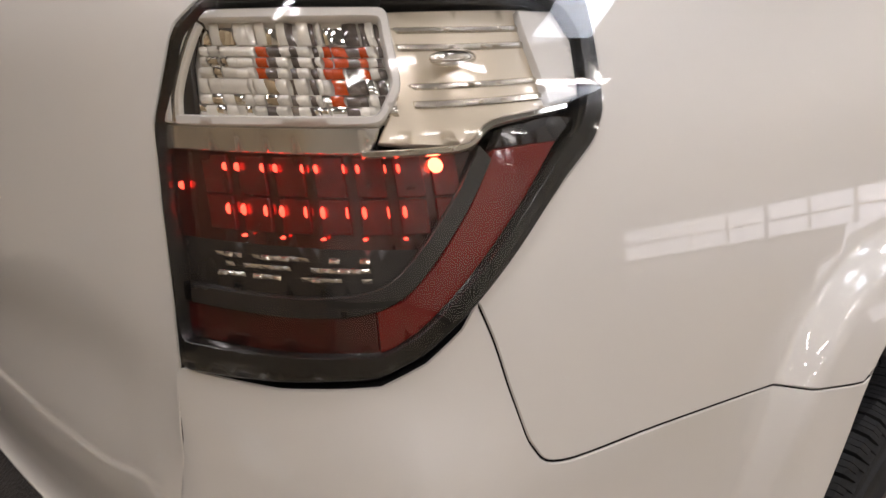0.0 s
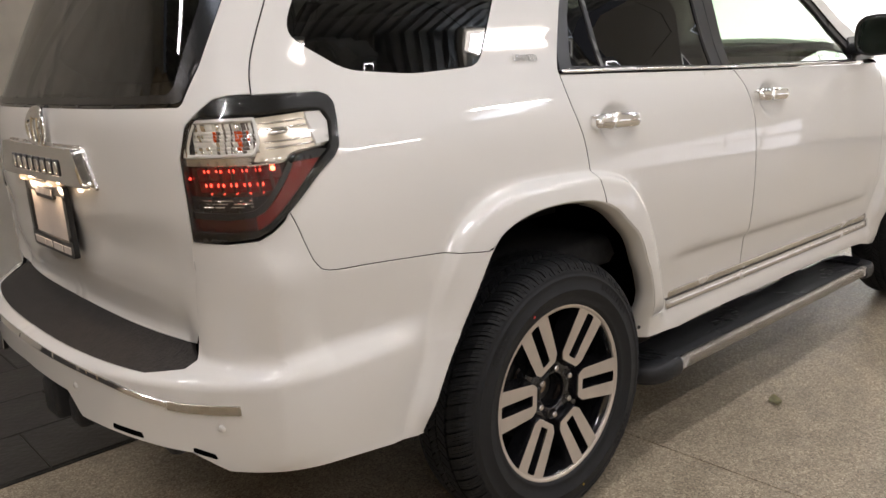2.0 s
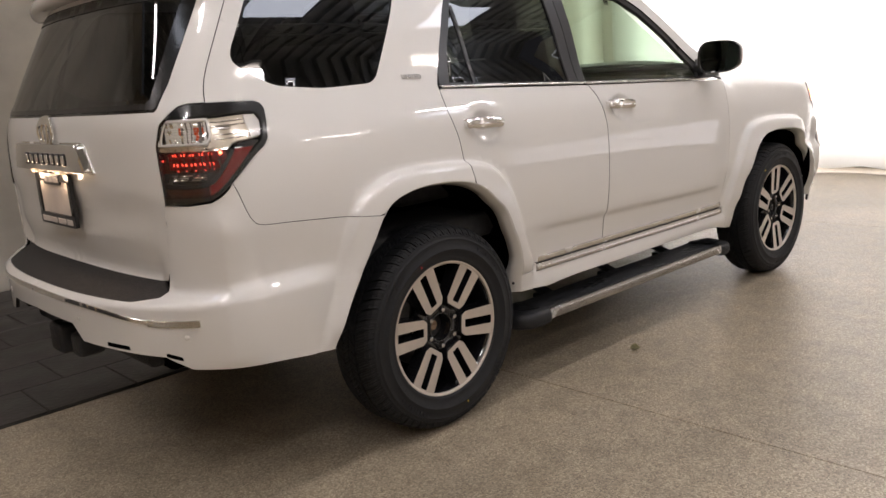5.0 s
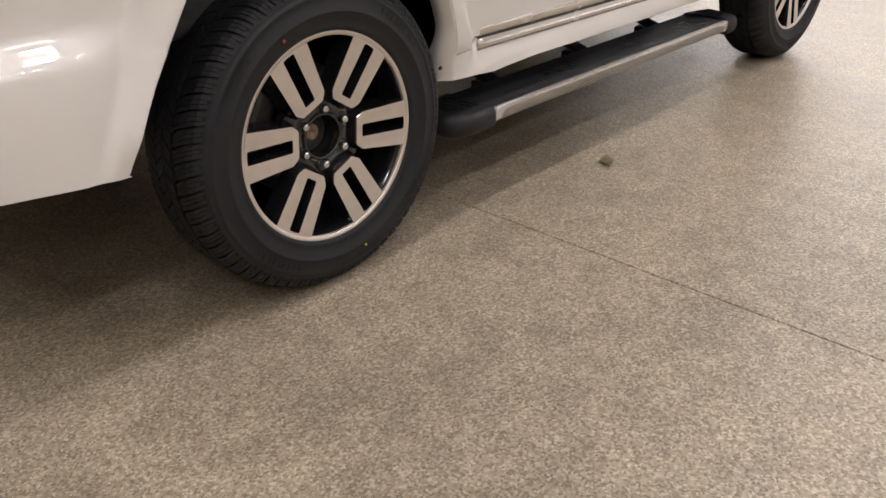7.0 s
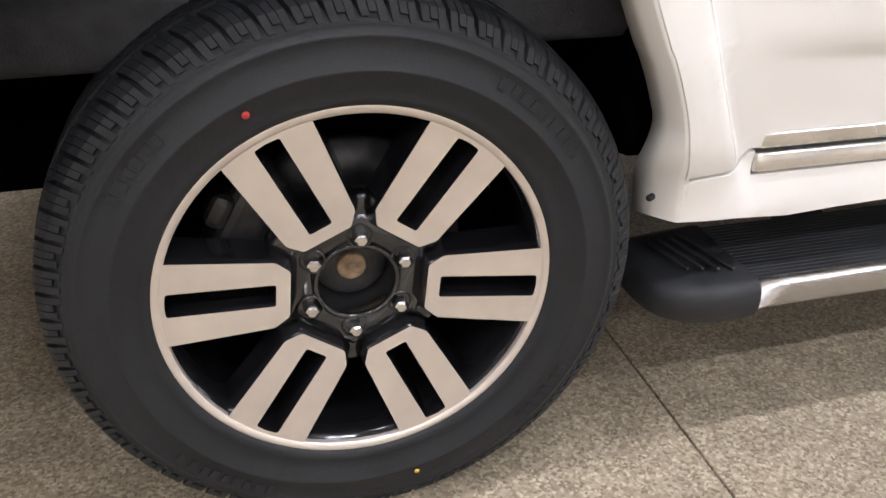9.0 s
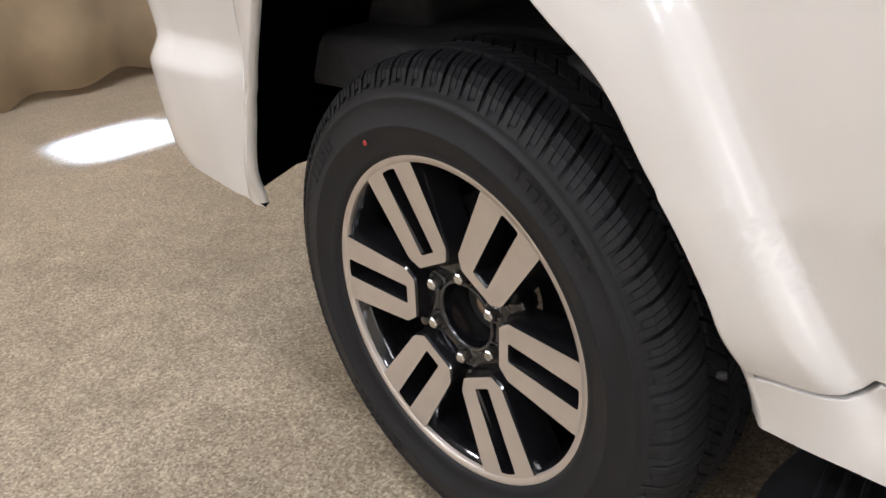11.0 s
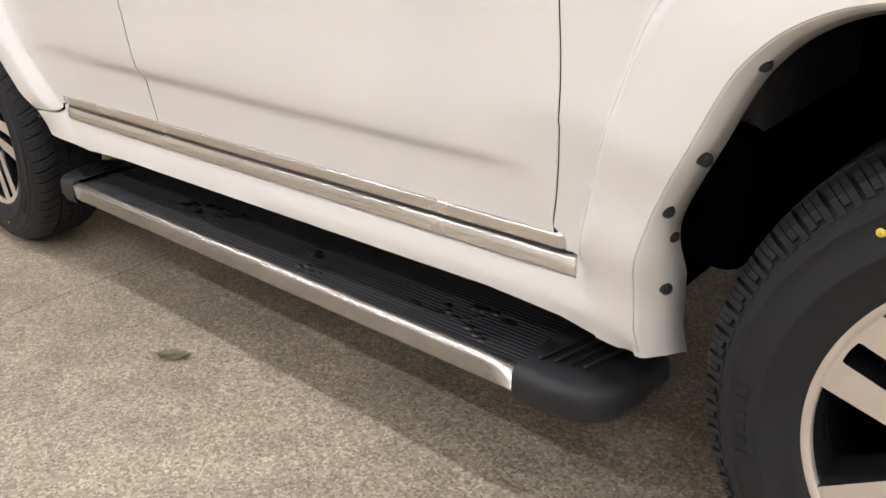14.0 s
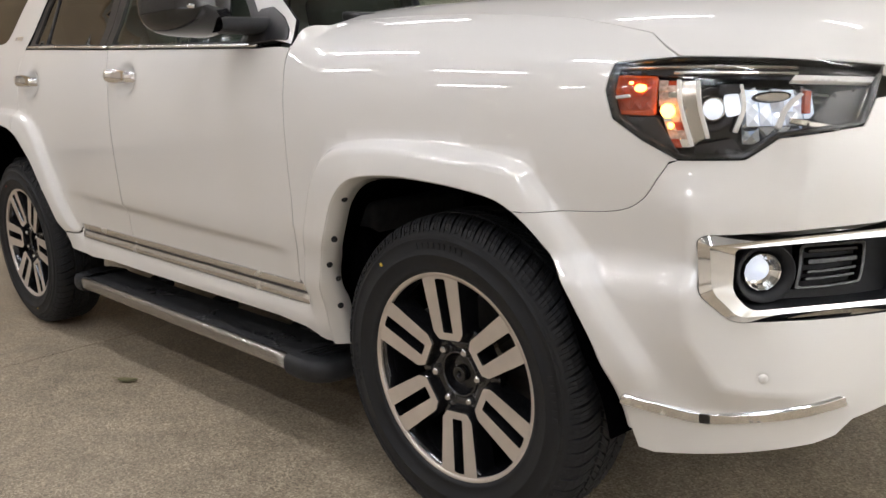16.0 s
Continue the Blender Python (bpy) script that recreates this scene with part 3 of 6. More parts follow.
def panel(name, outline, mat, parent, holes=(), label="", mirrored=False, joined=False, edge_mat=None, **kw):
    """A panel of the skin; mirrored: with its twin on the other side; joined: both halves as one across the car's middle."""
    verts, faces = sheet(outline, holes, **kw)
    if joined:
        on_axis = [abs(v[1]) < .0015 for v in verts]
        verts = [(v[0], 0.0, v[2]) if a else v for v, a in zip(verts, on_axis)]
        faces = [f for f in faces if not all(on_axis[i] for i in f)]
        n = len(verts)
        faces = faces + [tuple(i + n for i in reversed(f)) for f in faces]
        verts = verts + [(v[0], -v[1], v[2]) for v in verts]
    bm = from_lists(verts, faces)
    if joined:
        bmesh.ops.remove_doubles(bm, verts=[v for v in bm.verts if abs(v.co.y) < 1e-6], dist=.0004)
    bmesh.ops.recalc_face_normals(bm, faces=bm.faces)
    ob = part(name, bm, mat, parent, label)
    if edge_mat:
        # the return behind each rounded edge, coloured dark for the gap's shade
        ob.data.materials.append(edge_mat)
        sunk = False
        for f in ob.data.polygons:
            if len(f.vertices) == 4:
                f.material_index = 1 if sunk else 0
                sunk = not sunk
    if mirrored:
        twin(ob, parent)
    return ob


def twin_all(ob, parent):
    """The mirror image of a part with its own parts."""
    o = twin(ob, parent)
    for c in list(ob.children):
        twin(c, o)
    return o


def twin(ob, parent, **tags):
    """The mirror image of a part on the car's other side."""
    me = ob.data.copy()
    me.transform(ob.matrix_basis)
    me.transform(Matrix.Diagonal((1, -1, 1, 1)))
    me.flip_normals()
    o = new(ob.name.split(".")[0], me)
    o.parent = parent
    if "label" in ob:
        o["label"] = ob["label"]
    return o


# ---- the hall ----
X0, X1, Y0, Y1, TOP = -7.0, 7.4, -9.0, 3.6, 5.2


def plain_box(name, x0, x1, y0, y1, z0, z1, mat, label, category, bevel=0.0, kind="structure"):
    bm = bmesh.new()
    box(bm, pose((x0 + x1) / 2, (y0 + y1) / 2, (z0 + z1) / 2), x1 - x0, y1 - y0, z1 - z0, bevel)
    return tagged(part(name, bm, mat, smooth=False), label, category, kind=kind)


def make_floor():
    base = plain_box("floor", X0, X1, Y0, Y1, -.30, -.012, JOINT, "tan sealed concrete floor with exposed aggregate and sawn joints", "floor")
    cuts = [X0, -3.22, .556, 4.33, X1]
    rows = [Y0, -5.0, Y1]
    for i in range(4):
        for j in range(2):
            bm = bmesh.new()
            g = .0022
            x0, x1, y0, y1 = cuts[i] + g, cuts[i + 1] - g, rows[j] + g, rows[j + 1] - g
            box(bm, pose((x0 + x1) / 2, (y0 + y1) / 2, -.006), x1 - x0, y1 - y0, .012, .0015, 1)
            part("slab", bm, FLOOR, base, smooth=False)
    return base


def make_tiles():
    """Dark slate paving laid beside the car."""
    base = plain_box("pavement", -5.0, 1.0, .62, Y1 - .05, .0005, .004, JOINT, "dark slate tile paving beside the concrete floor", "pavement")
    s = .40
    bm = bmesh.new()
    box(bm, pose(0, 0, 0), s - .008, s - .008, .008, .002, 1)
    me = bpy.data.meshes.new("tile")
    bm.to_mesh(me)
    bm.free()
    me.materials.append(SLATE)
    for i in range(14):
        for j in range(7):
            o = new("tile", me)
            o.parent = base
            o.location = (-4.8 + s * i + (.2 if j % 2 else 0), .83 + s * j, .0065)
    return base


def make_wall(name, x0, x1, y0, y1, label):
    """A wall of pale sheet panels with narrow upright seams."""
    wall = plain_box(name, x0, x1, y0, y1, 0, TOP, JOINT, label, "wall")
    along_x = (x1 - x0) > (y1 - y0)
    a, b = (x0, x1) if along_x else (y0, y1)
    n = max(2, round((b - a) / 1.22))
    w = (b - a) / n
    for i in range(n):
        bm = bmesh.new()
        c = a + w * (i + .5)
        if along_x:
            y = y0 - .006 if y1 > 0 else y1 + .006
            box(bm, pose(c, y, TOP / 2 + .06), w - .012, .012, TOP - .12, .003, 1)
        else:
            x = x0 - .006 if x1 > 0 else x1 + .006
            box(bm, pose(x, c, TOP / 2 + .06), .012, w - .012, TOP - .12, .003, 1)
        part("panel", bm, WALL, wall, smooth=False)
    return wall


def make_curtain(name, p0, p1, z0, z1, label, waves=26, deep=.06, seed=1, mat=None):
    """A hanging cloth from p0 to p1 with uneven folds and a hem."""
    rng = random.Random(seed)
    n, m = waves * 8, 14
    d = Vector((p1[0] - p0[0], p1[1] - p0[1], 0))
    nrm = Vector((-d.y, d.x, 0)).normalized()
    amp = [deep * rng.uniform(.35, 1.2) for _ in range(waves + 2)]
    off = [rng.uniform(-.5, .5) for _ in range(waves + 2)]
    verts, faces = [], []
    for i in range(n + 1):
        s = i / n * waves
        k = int(s)
        f = s - k
        a = amp[k] * (1 - f) + amp[k + 1] * f
        o = off[k] * (1 - f) + off[k + 1] * f
        for j in range(m + 1):
            q = j / m
            sway = math.sin(s * 2 * math.pi * .5 + o * 2 + q * .8) * a * (1.15 - .5 * q) + .03 * math.sin(s * .9 + q * 3)
            p = Vector((p0[0], p0[1], z0 + (z1 - z0) * q)) + d * (i / n) + nrm * sway
            if j == 0:
                p.z += .03 * math.sin(s * 1.7) + .02 * math.sin(s * 4.1)
            verts.append(p)
    for i in range(n):
        for j in range(m):
            a = i * (m + 1) + j
            faces.append((a, a + 1, a + m + 2, a + m + 1))
    bm = from_lists(verts, faces)
    bmesh.ops.solidify(bm, geom=bm.faces[:], thickness=.004)
    return tagged(part(name, bm, mat or CURTAIN), label, "curtain")


def make_ceiling():
    bm = bmesh.new()
    box(bm, pose((X0 + X1) / 2, (Y0 + Y1) / 2, TOP + .35), X1 - X0, Y1 - Y0, .1)
    x = X0 + .1
    while x < X1:
        box(bm, pose(x, (Y0 + Y1) / 2, TOP + .27), .11, Y1 - Y0, .06)
        x += .22
    y = Y0 + .8
    while y < Y1:
        box(bm, pose((X0 + X1) / 2, y, TOP + .18), X1 - X0, .09, .05)
        box(bm, pose((X0 + X1) / 2, y, TOP - .30), X1 - X0, .07, .05)
        q = X0 + .3
        k = 0
        while q < X1 - .5:
            box(bm, pose(q + .25, y, TOP - .06, 0, 42 if k % 2 else -42, 0), .025, .025, .66)
            q += .5
            k += 1
        y += 1.5
    return tagged(part("ceiling", bm, DECK, smooth=False), "dark grey corrugated steel roof deck on open joists", "ceiling", kind="structure")


def make_ceiling_lamp(x, y, watts, along_x=True):
    """A hanging strip lamp: housing, two tubes, and the light that they give."""
    turn = 0 if along_x else 90
    bm = bmesh.new()
    box(bm, pose(0, 0, .06), 1.24, .20, .06, .01)
    lamp = tagged(part("ceiling_lamp", bm, LAMP_WHITE, smooth=False), "white twin-tube strip lamp hanging under the roof", "lamp", "ceiling lamps")
    for s in (-.05, .05):
        b2 = lathe([(.013, -.58), (.016, -.575), (.016, .575), (.013, .58)], 12)
        b2.transform(pose(0, s, .012, 0, 0, 90))
        part("tube", b2, TUBE, lamp)
    for s in (-.5, .5):
        b2 = bmesh.new()
        box(b2, pose(s, 0, .58), .008, .008, 1.03)
        part("hanger", b2, STEEL, lamp, smooth=False)
    lamp.matrix_world = pose(x, y, 4.45, 0, 0, turn)
    area_light("strip_light", pose(x, y, 4.42, 0, 0, turn), 1.18, .16, watts, (1, .985, .955))
    return lamp


make_floor()
make_tiles()
make_wall("wall_east", X1, X1 + .2, Y0, Y1, "pale cream panel wall with upright seams")
make_wall("wall_north", X0, X1, Y1, Y1 + .2, "pale cream panel wall behind the curtains")
make_wall("wall_south", X0, X1, Y0 - .2, Y0, "pale cream panel wall facing the car")
make_wall("wall_west", X0 - .2, X0, Y0, Y1, "pale cream panel wall behind the curtain")
make_ceiling()
make_curtain("curtain", (-5.2, 3.3), (2.3, 3.3), .05, 4.3, "cream canvas curtain hanging in folds along the side", 16, .07, 3)
make_curtain("curtain", (-4.4, 3.2), (-4.4, -2.2), .045, 4.3, "tan canvas curtain closing the end of the bay", 15, .055, 5, TAN_CANVAS)
make_curtain("curtain", (7.0, 3.2), (7.0, -2.0), .07, 4.3, "thin white curtain glowing with daylight behind it", 11, .05, 7, THIN_CLOTH)
# daylight through the opening behind the thin curtain
area_light("opening_light", pose(7.36, .55, 2.0, 0, 90, 0), 3.6, 4.6, 470, (.95, .97, 1.0))


def make_window(y0, y1, z0, z1, cols, rows):
    """A bright window in the end wall: frame, panes and bars."""
    bm = bmesh.new()
    yc, zc = (y0 + y1) / 2, (z0 + z1) / 2
    for y in (y0, y1):
        box(bm, pose(X1 - .03, y, zc), .06, .06, z1 - z0 + .06, .006)
    for z in (z0, z1):
        box(bm, pose(X1 - .03, yc, z), .06, y1 - y0, .06, .006)
    win = tagged(part("window_1", bm, LAMP_WHITE, smooth=False), "bright daylit window with many panes in the end wall", "window", kind="structure")
    w, h = (y1 - y0) / cols, (z1 - z0) / rows
    for i in range(cols):
        for j in range(rows):
            b2 = bmesh.new()
            box(b2, pose(X1 - .020, y0 + w * (i + .5), z0 + h * (j + .5)), .01, w - .05, h - .05, .003, 1)
            part("pane", b2, WINDOW_DAY, win, smooth=False)
    return win


make_window(-7.2, -3.7, .06, .78, 7, 2)
for lx in (-3.5, -1.2, 1.6, 4.7):
    for ly in (-7.0, -4.2, -1.6, 1.6):
        make_ceiling_lamp(lx, ly, (38 if lx < -2 else 33) if ly < 0 else (44 if lx < -2 else 14 if lx < 1 else 20))


def make_skylight(x, y, w, d):
    bm = bmesh.new()
    box(bm, pose(0, 0, 0), w, d, .04, .005)
    o = tagged(part("skylight", bm, SKYLIGHT, smooth=False), "bright translucent daylight panel under the roof joists", "skylight", "roof lights")
    for a in (-.4, .4):
        b = bmesh.new()
        box(b, pose(a * w, 0, .33), .014, .014, .64)
        part("hanger", b, STEEL, o, smooth=False)
    o.location = (x, y, TOP - .35)
    return o


# the last panel is added to go with the lamp over the floor patch
for sx, sy, w in ((2.09, -2.74, .62), (4.35, -3.05, .70), (5.7, -5.25, .85), (-3.08, -.28, .5)):
    make_skylight(sx, sy, w, w)

# a narrow lamp added to make the bright floor patch behind the car
beam = area_light("roof_beam", pose(-3.08, -.28, 4.80), .42, .40, 16, (.50, .70, 1.0))
beam.data.spread = radians(4)


def floor_leaf(x, y, turn, long):
    """A small dry leaf, curled, with a stalk."""
    bm = bmesh.new()
    rows = []
    for i in range(9):
        t = i / 8
        w = long * .27 * math.sin(math.pi * t ** .8) ** .8 + .0008
        cx = long * (t - .5)
        lift = .002 + .005 * (2 * t - 1) ** 2
        rows.append([bm.verts.new((cx, s * w, lift + .003 * abs(s) + .001 * math.sin(9 * t + s))) for s in (-1, -.5, 0, .5, 1)])
    for a, c in zip(rows, rows[1:]):
        for k in range(4):
            bm.faces.new((a[k], a[k + 1], c[k + 1], c[k]))
    bmesh.ops.solidify(bm, geom=bm.faces[:], thickness=.0006)
    box(bm, pose(-long * .62, 0, .012, 0, 10, 12), long * .3, .0018, .0018)
    o = tagged(part("leaf", bm, LEAF), "dry olive-brown leaf lying on the concrete floor", "leaf")
    o.matrix_world = pose(x, y, .001, 0, 0, turn)


floor_leaf(1.13, -.98, 35, .085)


# ---- the car ----
car = tagged(new("suv"), "pearl white sport utility vehicle with bright trim, lamps lit, parked indoors", "car")

# outlines of the panels on the skin, as (u, v)
DOOR_REAR_EDGE = spline([(.120, 1.296), (.118, 1.20), (.140, 1.10), (.149, 1.015), (.156, .93)])
DOOR_MID_EDGE = spline([(1.000, 1.253), (1.045, 1.18), (1.072, 1.08), (1.075, .966), (1.075, .80), (1.068, .68), (1.061, .535)])
DOOR_FRONT_EDGE = spline([(2.190, 1.215), (2.183, 1.16), (2.187, 1.02), (2.190, .864), (2.186, .735), (2.168, .612), (2.150, .535)])
BUMPER_SEAM = spline([(-.830, 1.068), (-.815, 1.035), (-.798, .990), (-.776, .950), (-.738, .929), (-.603, .917), (-.42, .899), (-.305, .886)])
LAMP_EDGE = [(-1.078, 1.010), (-1.076, 1.128), (-1.070, 1.185), (-1.030, 1.250), (-.984, 1.281), (-.953, 1.299), (-.922, 1.304), (-.680, 1.299),
             (-.656, 1.290), (-.643, 1.272), (-.644, 1.245), (-.662, 1.185), (-.680, 1.165), (-.753, 1.120), (-.845, 1.055), (-.876, 1.034), (-.912, 1.019), (-.990, 1.012)]
QUARTER_WINDOW = rounded([(-.695, 1.710), (.105, 1.712), (.030, 1.59), (-.168, 1.325), (-.40, 1.320), (-.600, 1.340), (-.785, 1.430)], .045)


def nearest_on(arch, v, falling):
    """Index of the arch's point nearest to the height v on its rising or falling side."""
    half = len(arch) // 2
    rng = range(half, len(arch)) if falling else range(half)
    return min(rng, key=lambda i: abs(arch[i][1] - v))


i_seam = nearest_on(ARCH_REAR, .886, False)
i_door = min(range(len(ARCH_REAR)), key=lambda i: abs(ARCH_REAR[i][0] - .156) + (0 if ARCH_REAR[i][1] > .8 else 9))
i_sill = nearest_on(ARCH_REAR, .502, True)
j_sill = 0
j_seam = nearest_on(ARCH_FRONT, .829, True)
FRONT_SEAM = spline([(3.050, .829), (3.115, .832), (3.19, .842), (3.222, .866), (3.245, .912), (3.256, .938)])

TAILGATE_EDGE = spline([(-.785, 1.70), (-.820, 1.58), (-.846, 1.48), (-.863, 1.40), (-.866, 1.35), (-.860, 1.304)])
RAIL = [(.155, 1.36), (.207, 1.455), (.268, 1.555), (.325, 1.637), (.372, 1.682), (.43, 1.699), (1.00, 1.702), (1.36, 1.690), (1.52, 1.655), (1.66, 1.575), (1.82, 1.445), (1.98, 1.30), (2.04, 1.222)]
# quarter panel with the roof rail and the windscreen pillar
QUARTER = (LAMP_EDGE[7:14] + BUMPER_SEAM + ARCH_REAR[i_seam + 1:i_door + 1] + list(reversed(DOOR_REAR_EDGE)) + RAIL
           + [(2.185, 1.210), (2.185, 1.27), (1.98, 1.395), (1.82, 1.53), (1.66, 1.665), (1.52, 1.77), (1.40, 1.81), (1.0, 1.82), (-.60, 1.82), (-.75, 1.76)] + TAILGATE_EDGE)
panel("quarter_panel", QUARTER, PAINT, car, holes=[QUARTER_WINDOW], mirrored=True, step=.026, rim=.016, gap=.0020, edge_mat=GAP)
panel("quarter_window", shrink(QUARTER_WINDOW, -.004), DARK_GLASS, car, label="dark privacy glass quarter window", mirrored=True, off=-.004, rim=0, gap=0, step=.05)

REAR_DOOR = ([(.135, 1.284)] + DOOR_REAR_EDGE[1:-1] + ARCH_REAR[i_door:i_sill + 1] + [(.485, .5005), (.528, .499), (.550, .500), (.563, .508), (.573, .522), (1.062, .522)]
             + list(reversed(DOOR_MID_EDGE))[1:-1] + [(1.000, 1.243)])
FRONT_DOOR = [(1.000, 1.243)] + DOOR_MID_EDGE[1:-1] + [(1.062, .522), (2.150, .522)] + list(reversed(DOOR_FRONT_EDGE))[1:-1] + [(2.190, 1.202), (2.04, 1.201)]
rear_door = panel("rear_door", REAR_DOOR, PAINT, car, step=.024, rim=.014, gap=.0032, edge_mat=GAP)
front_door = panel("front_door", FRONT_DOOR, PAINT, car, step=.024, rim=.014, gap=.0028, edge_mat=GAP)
twin(rear_door, car)
twin(front_door, car)

HEAD_LAMP = [(3.183, 1.152), (3.176, 1.072), (3.186, 1.016), (3.224, .975), (3.266, .941), (3.351, .941), (3.397, .977), (3.539, .993), (3.570, 1.04), (3.598, 1.099), (3.612, 1.180), (3.264, 1.176)]
FENDER = ([(2.190, 1.205)] + DOOR_FRONT_EDGE[1:] + [(2.163, .523), (2.190, .498), (2.193, .464), (2.213, .44), (2.217, .372)] + ARCH_FRONT[j_sill:j_seam + 1]
          + FRONT_SEAM[1:] + list(reversed(HEAD_LAMP[:5])) + [(3.264, 1.176), (3.208, 1.265), (3.08, 1.33), (2.80, 1.36), (2.40, 1.38), (2.23, 1.39), (2.20, 1.25)])
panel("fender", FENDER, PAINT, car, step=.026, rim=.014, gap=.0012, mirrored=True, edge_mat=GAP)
HOOD = [(3.264, 1.180), (3.208, 1.265), (3.08, 1.33), (2.80, 1.36), (2.40, 1.38), (2.232, 1.39), (2.27, 1.6), (2.34, 2.42), (3.60, 2.42), (3.90, 1.8), (4.0, 1.4), (3.90, 1.21), (3.612, 1.184)]
panel("hood", HOOD, PAINT, car, step=.05, rim=.02, mirrored=True)

# bumpers
FOG_OUT = rounded([(3.298, .806), (3.308, .706), (3.352, .651), (3.72, .648), (3.72, .822)], .018)
FRONT_BUMPER = (HEAD_LAMP[4:9] + [(3.66, 1.05), (4.306, 1.05), (4.306, .46), (3.606, .465), (3.536, .446), (3.503, .415), (3.462, .400), (3.324, .374), (3.235, .356), (3.214, .362)]
                + list(reversed(ARCH_FRONT[j_seam:-8])) + FRONT_SEAM[:-1])
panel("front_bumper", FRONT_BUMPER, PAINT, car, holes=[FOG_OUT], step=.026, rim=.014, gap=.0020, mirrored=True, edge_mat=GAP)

REAR_BUMPER = (BUMPER_SEAM + list(reversed(ARCH_REAR[:i_seam + 1]))[:-6]
               + [(-.505, .463), (-.60, .470), (-.75, .490), (-.90, .503), (-.975, .507), (-1.02, .528), (-1.06, .546), (-1.14, .549), (-1.30, .556), (-1.44, .561), (-1.50, .615), (-1.806, .625),
                  (-1.806, .716), (-1.20, .716), (-1.118, .728), (-1.112, .80), (-1.105, .90), (-1.088, 1.006)]
               + LAMP_EDGE[:1] + [(-.990, 1.008), (-.912, 1.014), (-.876, 1.029), (-.845, 1.050)])
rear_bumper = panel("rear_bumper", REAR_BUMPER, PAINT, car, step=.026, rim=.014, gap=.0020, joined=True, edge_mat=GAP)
STEP_PAD = [(-1.118, .740), (-1.14, .711), (-1.806, .711), (-1.806, .764), (-1.16, .764)]
pad = panel("step_pad", STEP_PAD, PAD, rear_bumper, label="black ribbed rubber step pad", off=-.003, rim=.01, joined=True, step=.015)

# tailgate and rear window
TAILGATE = ([(-1.080, 1.006), (-1.098, .90), (-1.106, .80), (-1.125, .768), (-1.18, .760), (-1.806, .760), (-1.806, 1.70)] + TAILGATE_EDGE + LAMP_EDGE[6:0:-1])
GLASS_EDGE = [(-1.806, 1.290), (-1.05, 1.290), (-1.038, 1.297), (-.998, 1.37), (-.947, 1.535), (-.902, 1.668), (-1.806, 1.672)]
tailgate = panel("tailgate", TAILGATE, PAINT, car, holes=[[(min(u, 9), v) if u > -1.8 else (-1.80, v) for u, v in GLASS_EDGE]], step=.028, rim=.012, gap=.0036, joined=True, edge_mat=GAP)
panel("rear_window", shrink(GLASS_EDGE, -.003), DARK_GLASS, tailgate, label="dark privacy glass rear window", off=-.002, rim=0, gap=0, step=.05, joined=True)


rear_glass = next(c for c in tailgate.children if c.name.startswith("rear_window"))
GLASS_BORDER = [(-1.806, 1.296), (-1.052, 1.296), (-1.036, 1.303), (-.994, 1.376), (-.945, 1.535), (-.904, 1.660), (-1.806, 1.664), (-1.806, 1.634), (-.985, 1.630),
                (-.978, 1.620), (-1.012, 1.52), (-1.058, 1.350), (-1.066, 1.325), (-1.085, 1.314), (-1.806, 1.312)]
panel("glass_border", GLASS_BORDER, LAMP_BLACK, rear_glass, label="black border round the rear glass", off=.0005, rim=0, gap=0, step=.03, joined=True)


def gap_shade(line, name="door_seal"):
    """A dark strip set behind a gap between panels to paint the shade in it."""
    p = np.array(line, float)
    t = np.gradient(p, axis=0)
    n = np.stack([-t[:, 1], t[:, 0]], 1)
    n /= np.maximum(np.linalg.norm(n, axis=1), 1e-9)[:, None]
    a, c = p + n * .012, p - n * .012
    q = [skin(w[:, 0], w[:, 1]) - skin_normals(w[:, 0], w[:, 1]) * .0115 for w in (a, c)]
    k = len(p)
    b = from_lists([tuple(x) for x in q[0]] + [tuple(x) for x in q[1]], [(i, i + 1, k + i + 1, k + i) for i in range(k - 1)])
    twin(part(name, b, LINER, car), car)


gap_shade(DOOR_REAR_EDGE)
gap_shade(DOOR_MID_EDGE)
gap_shade(DOOR_FRONT_EDGE)
gap_shade(BUMPER_SEAM, "panel_seal")
gap_shade(FRONT_SEAM, "panel_seal")
gap_shade(TAILGATE_EDGE, "tailgate_seal")
gap_shade([(-1.080, 1.006), (-1.098, .90), (-1.106, .80), (-1.125, .768)], "tailgate_seal")
gap_shade(spline([(3.264, 1.178), (3.208, 1.265), (3.08, 1.33), (2.80, 1.36), (2.40, 1.38)]), "hood_seal")


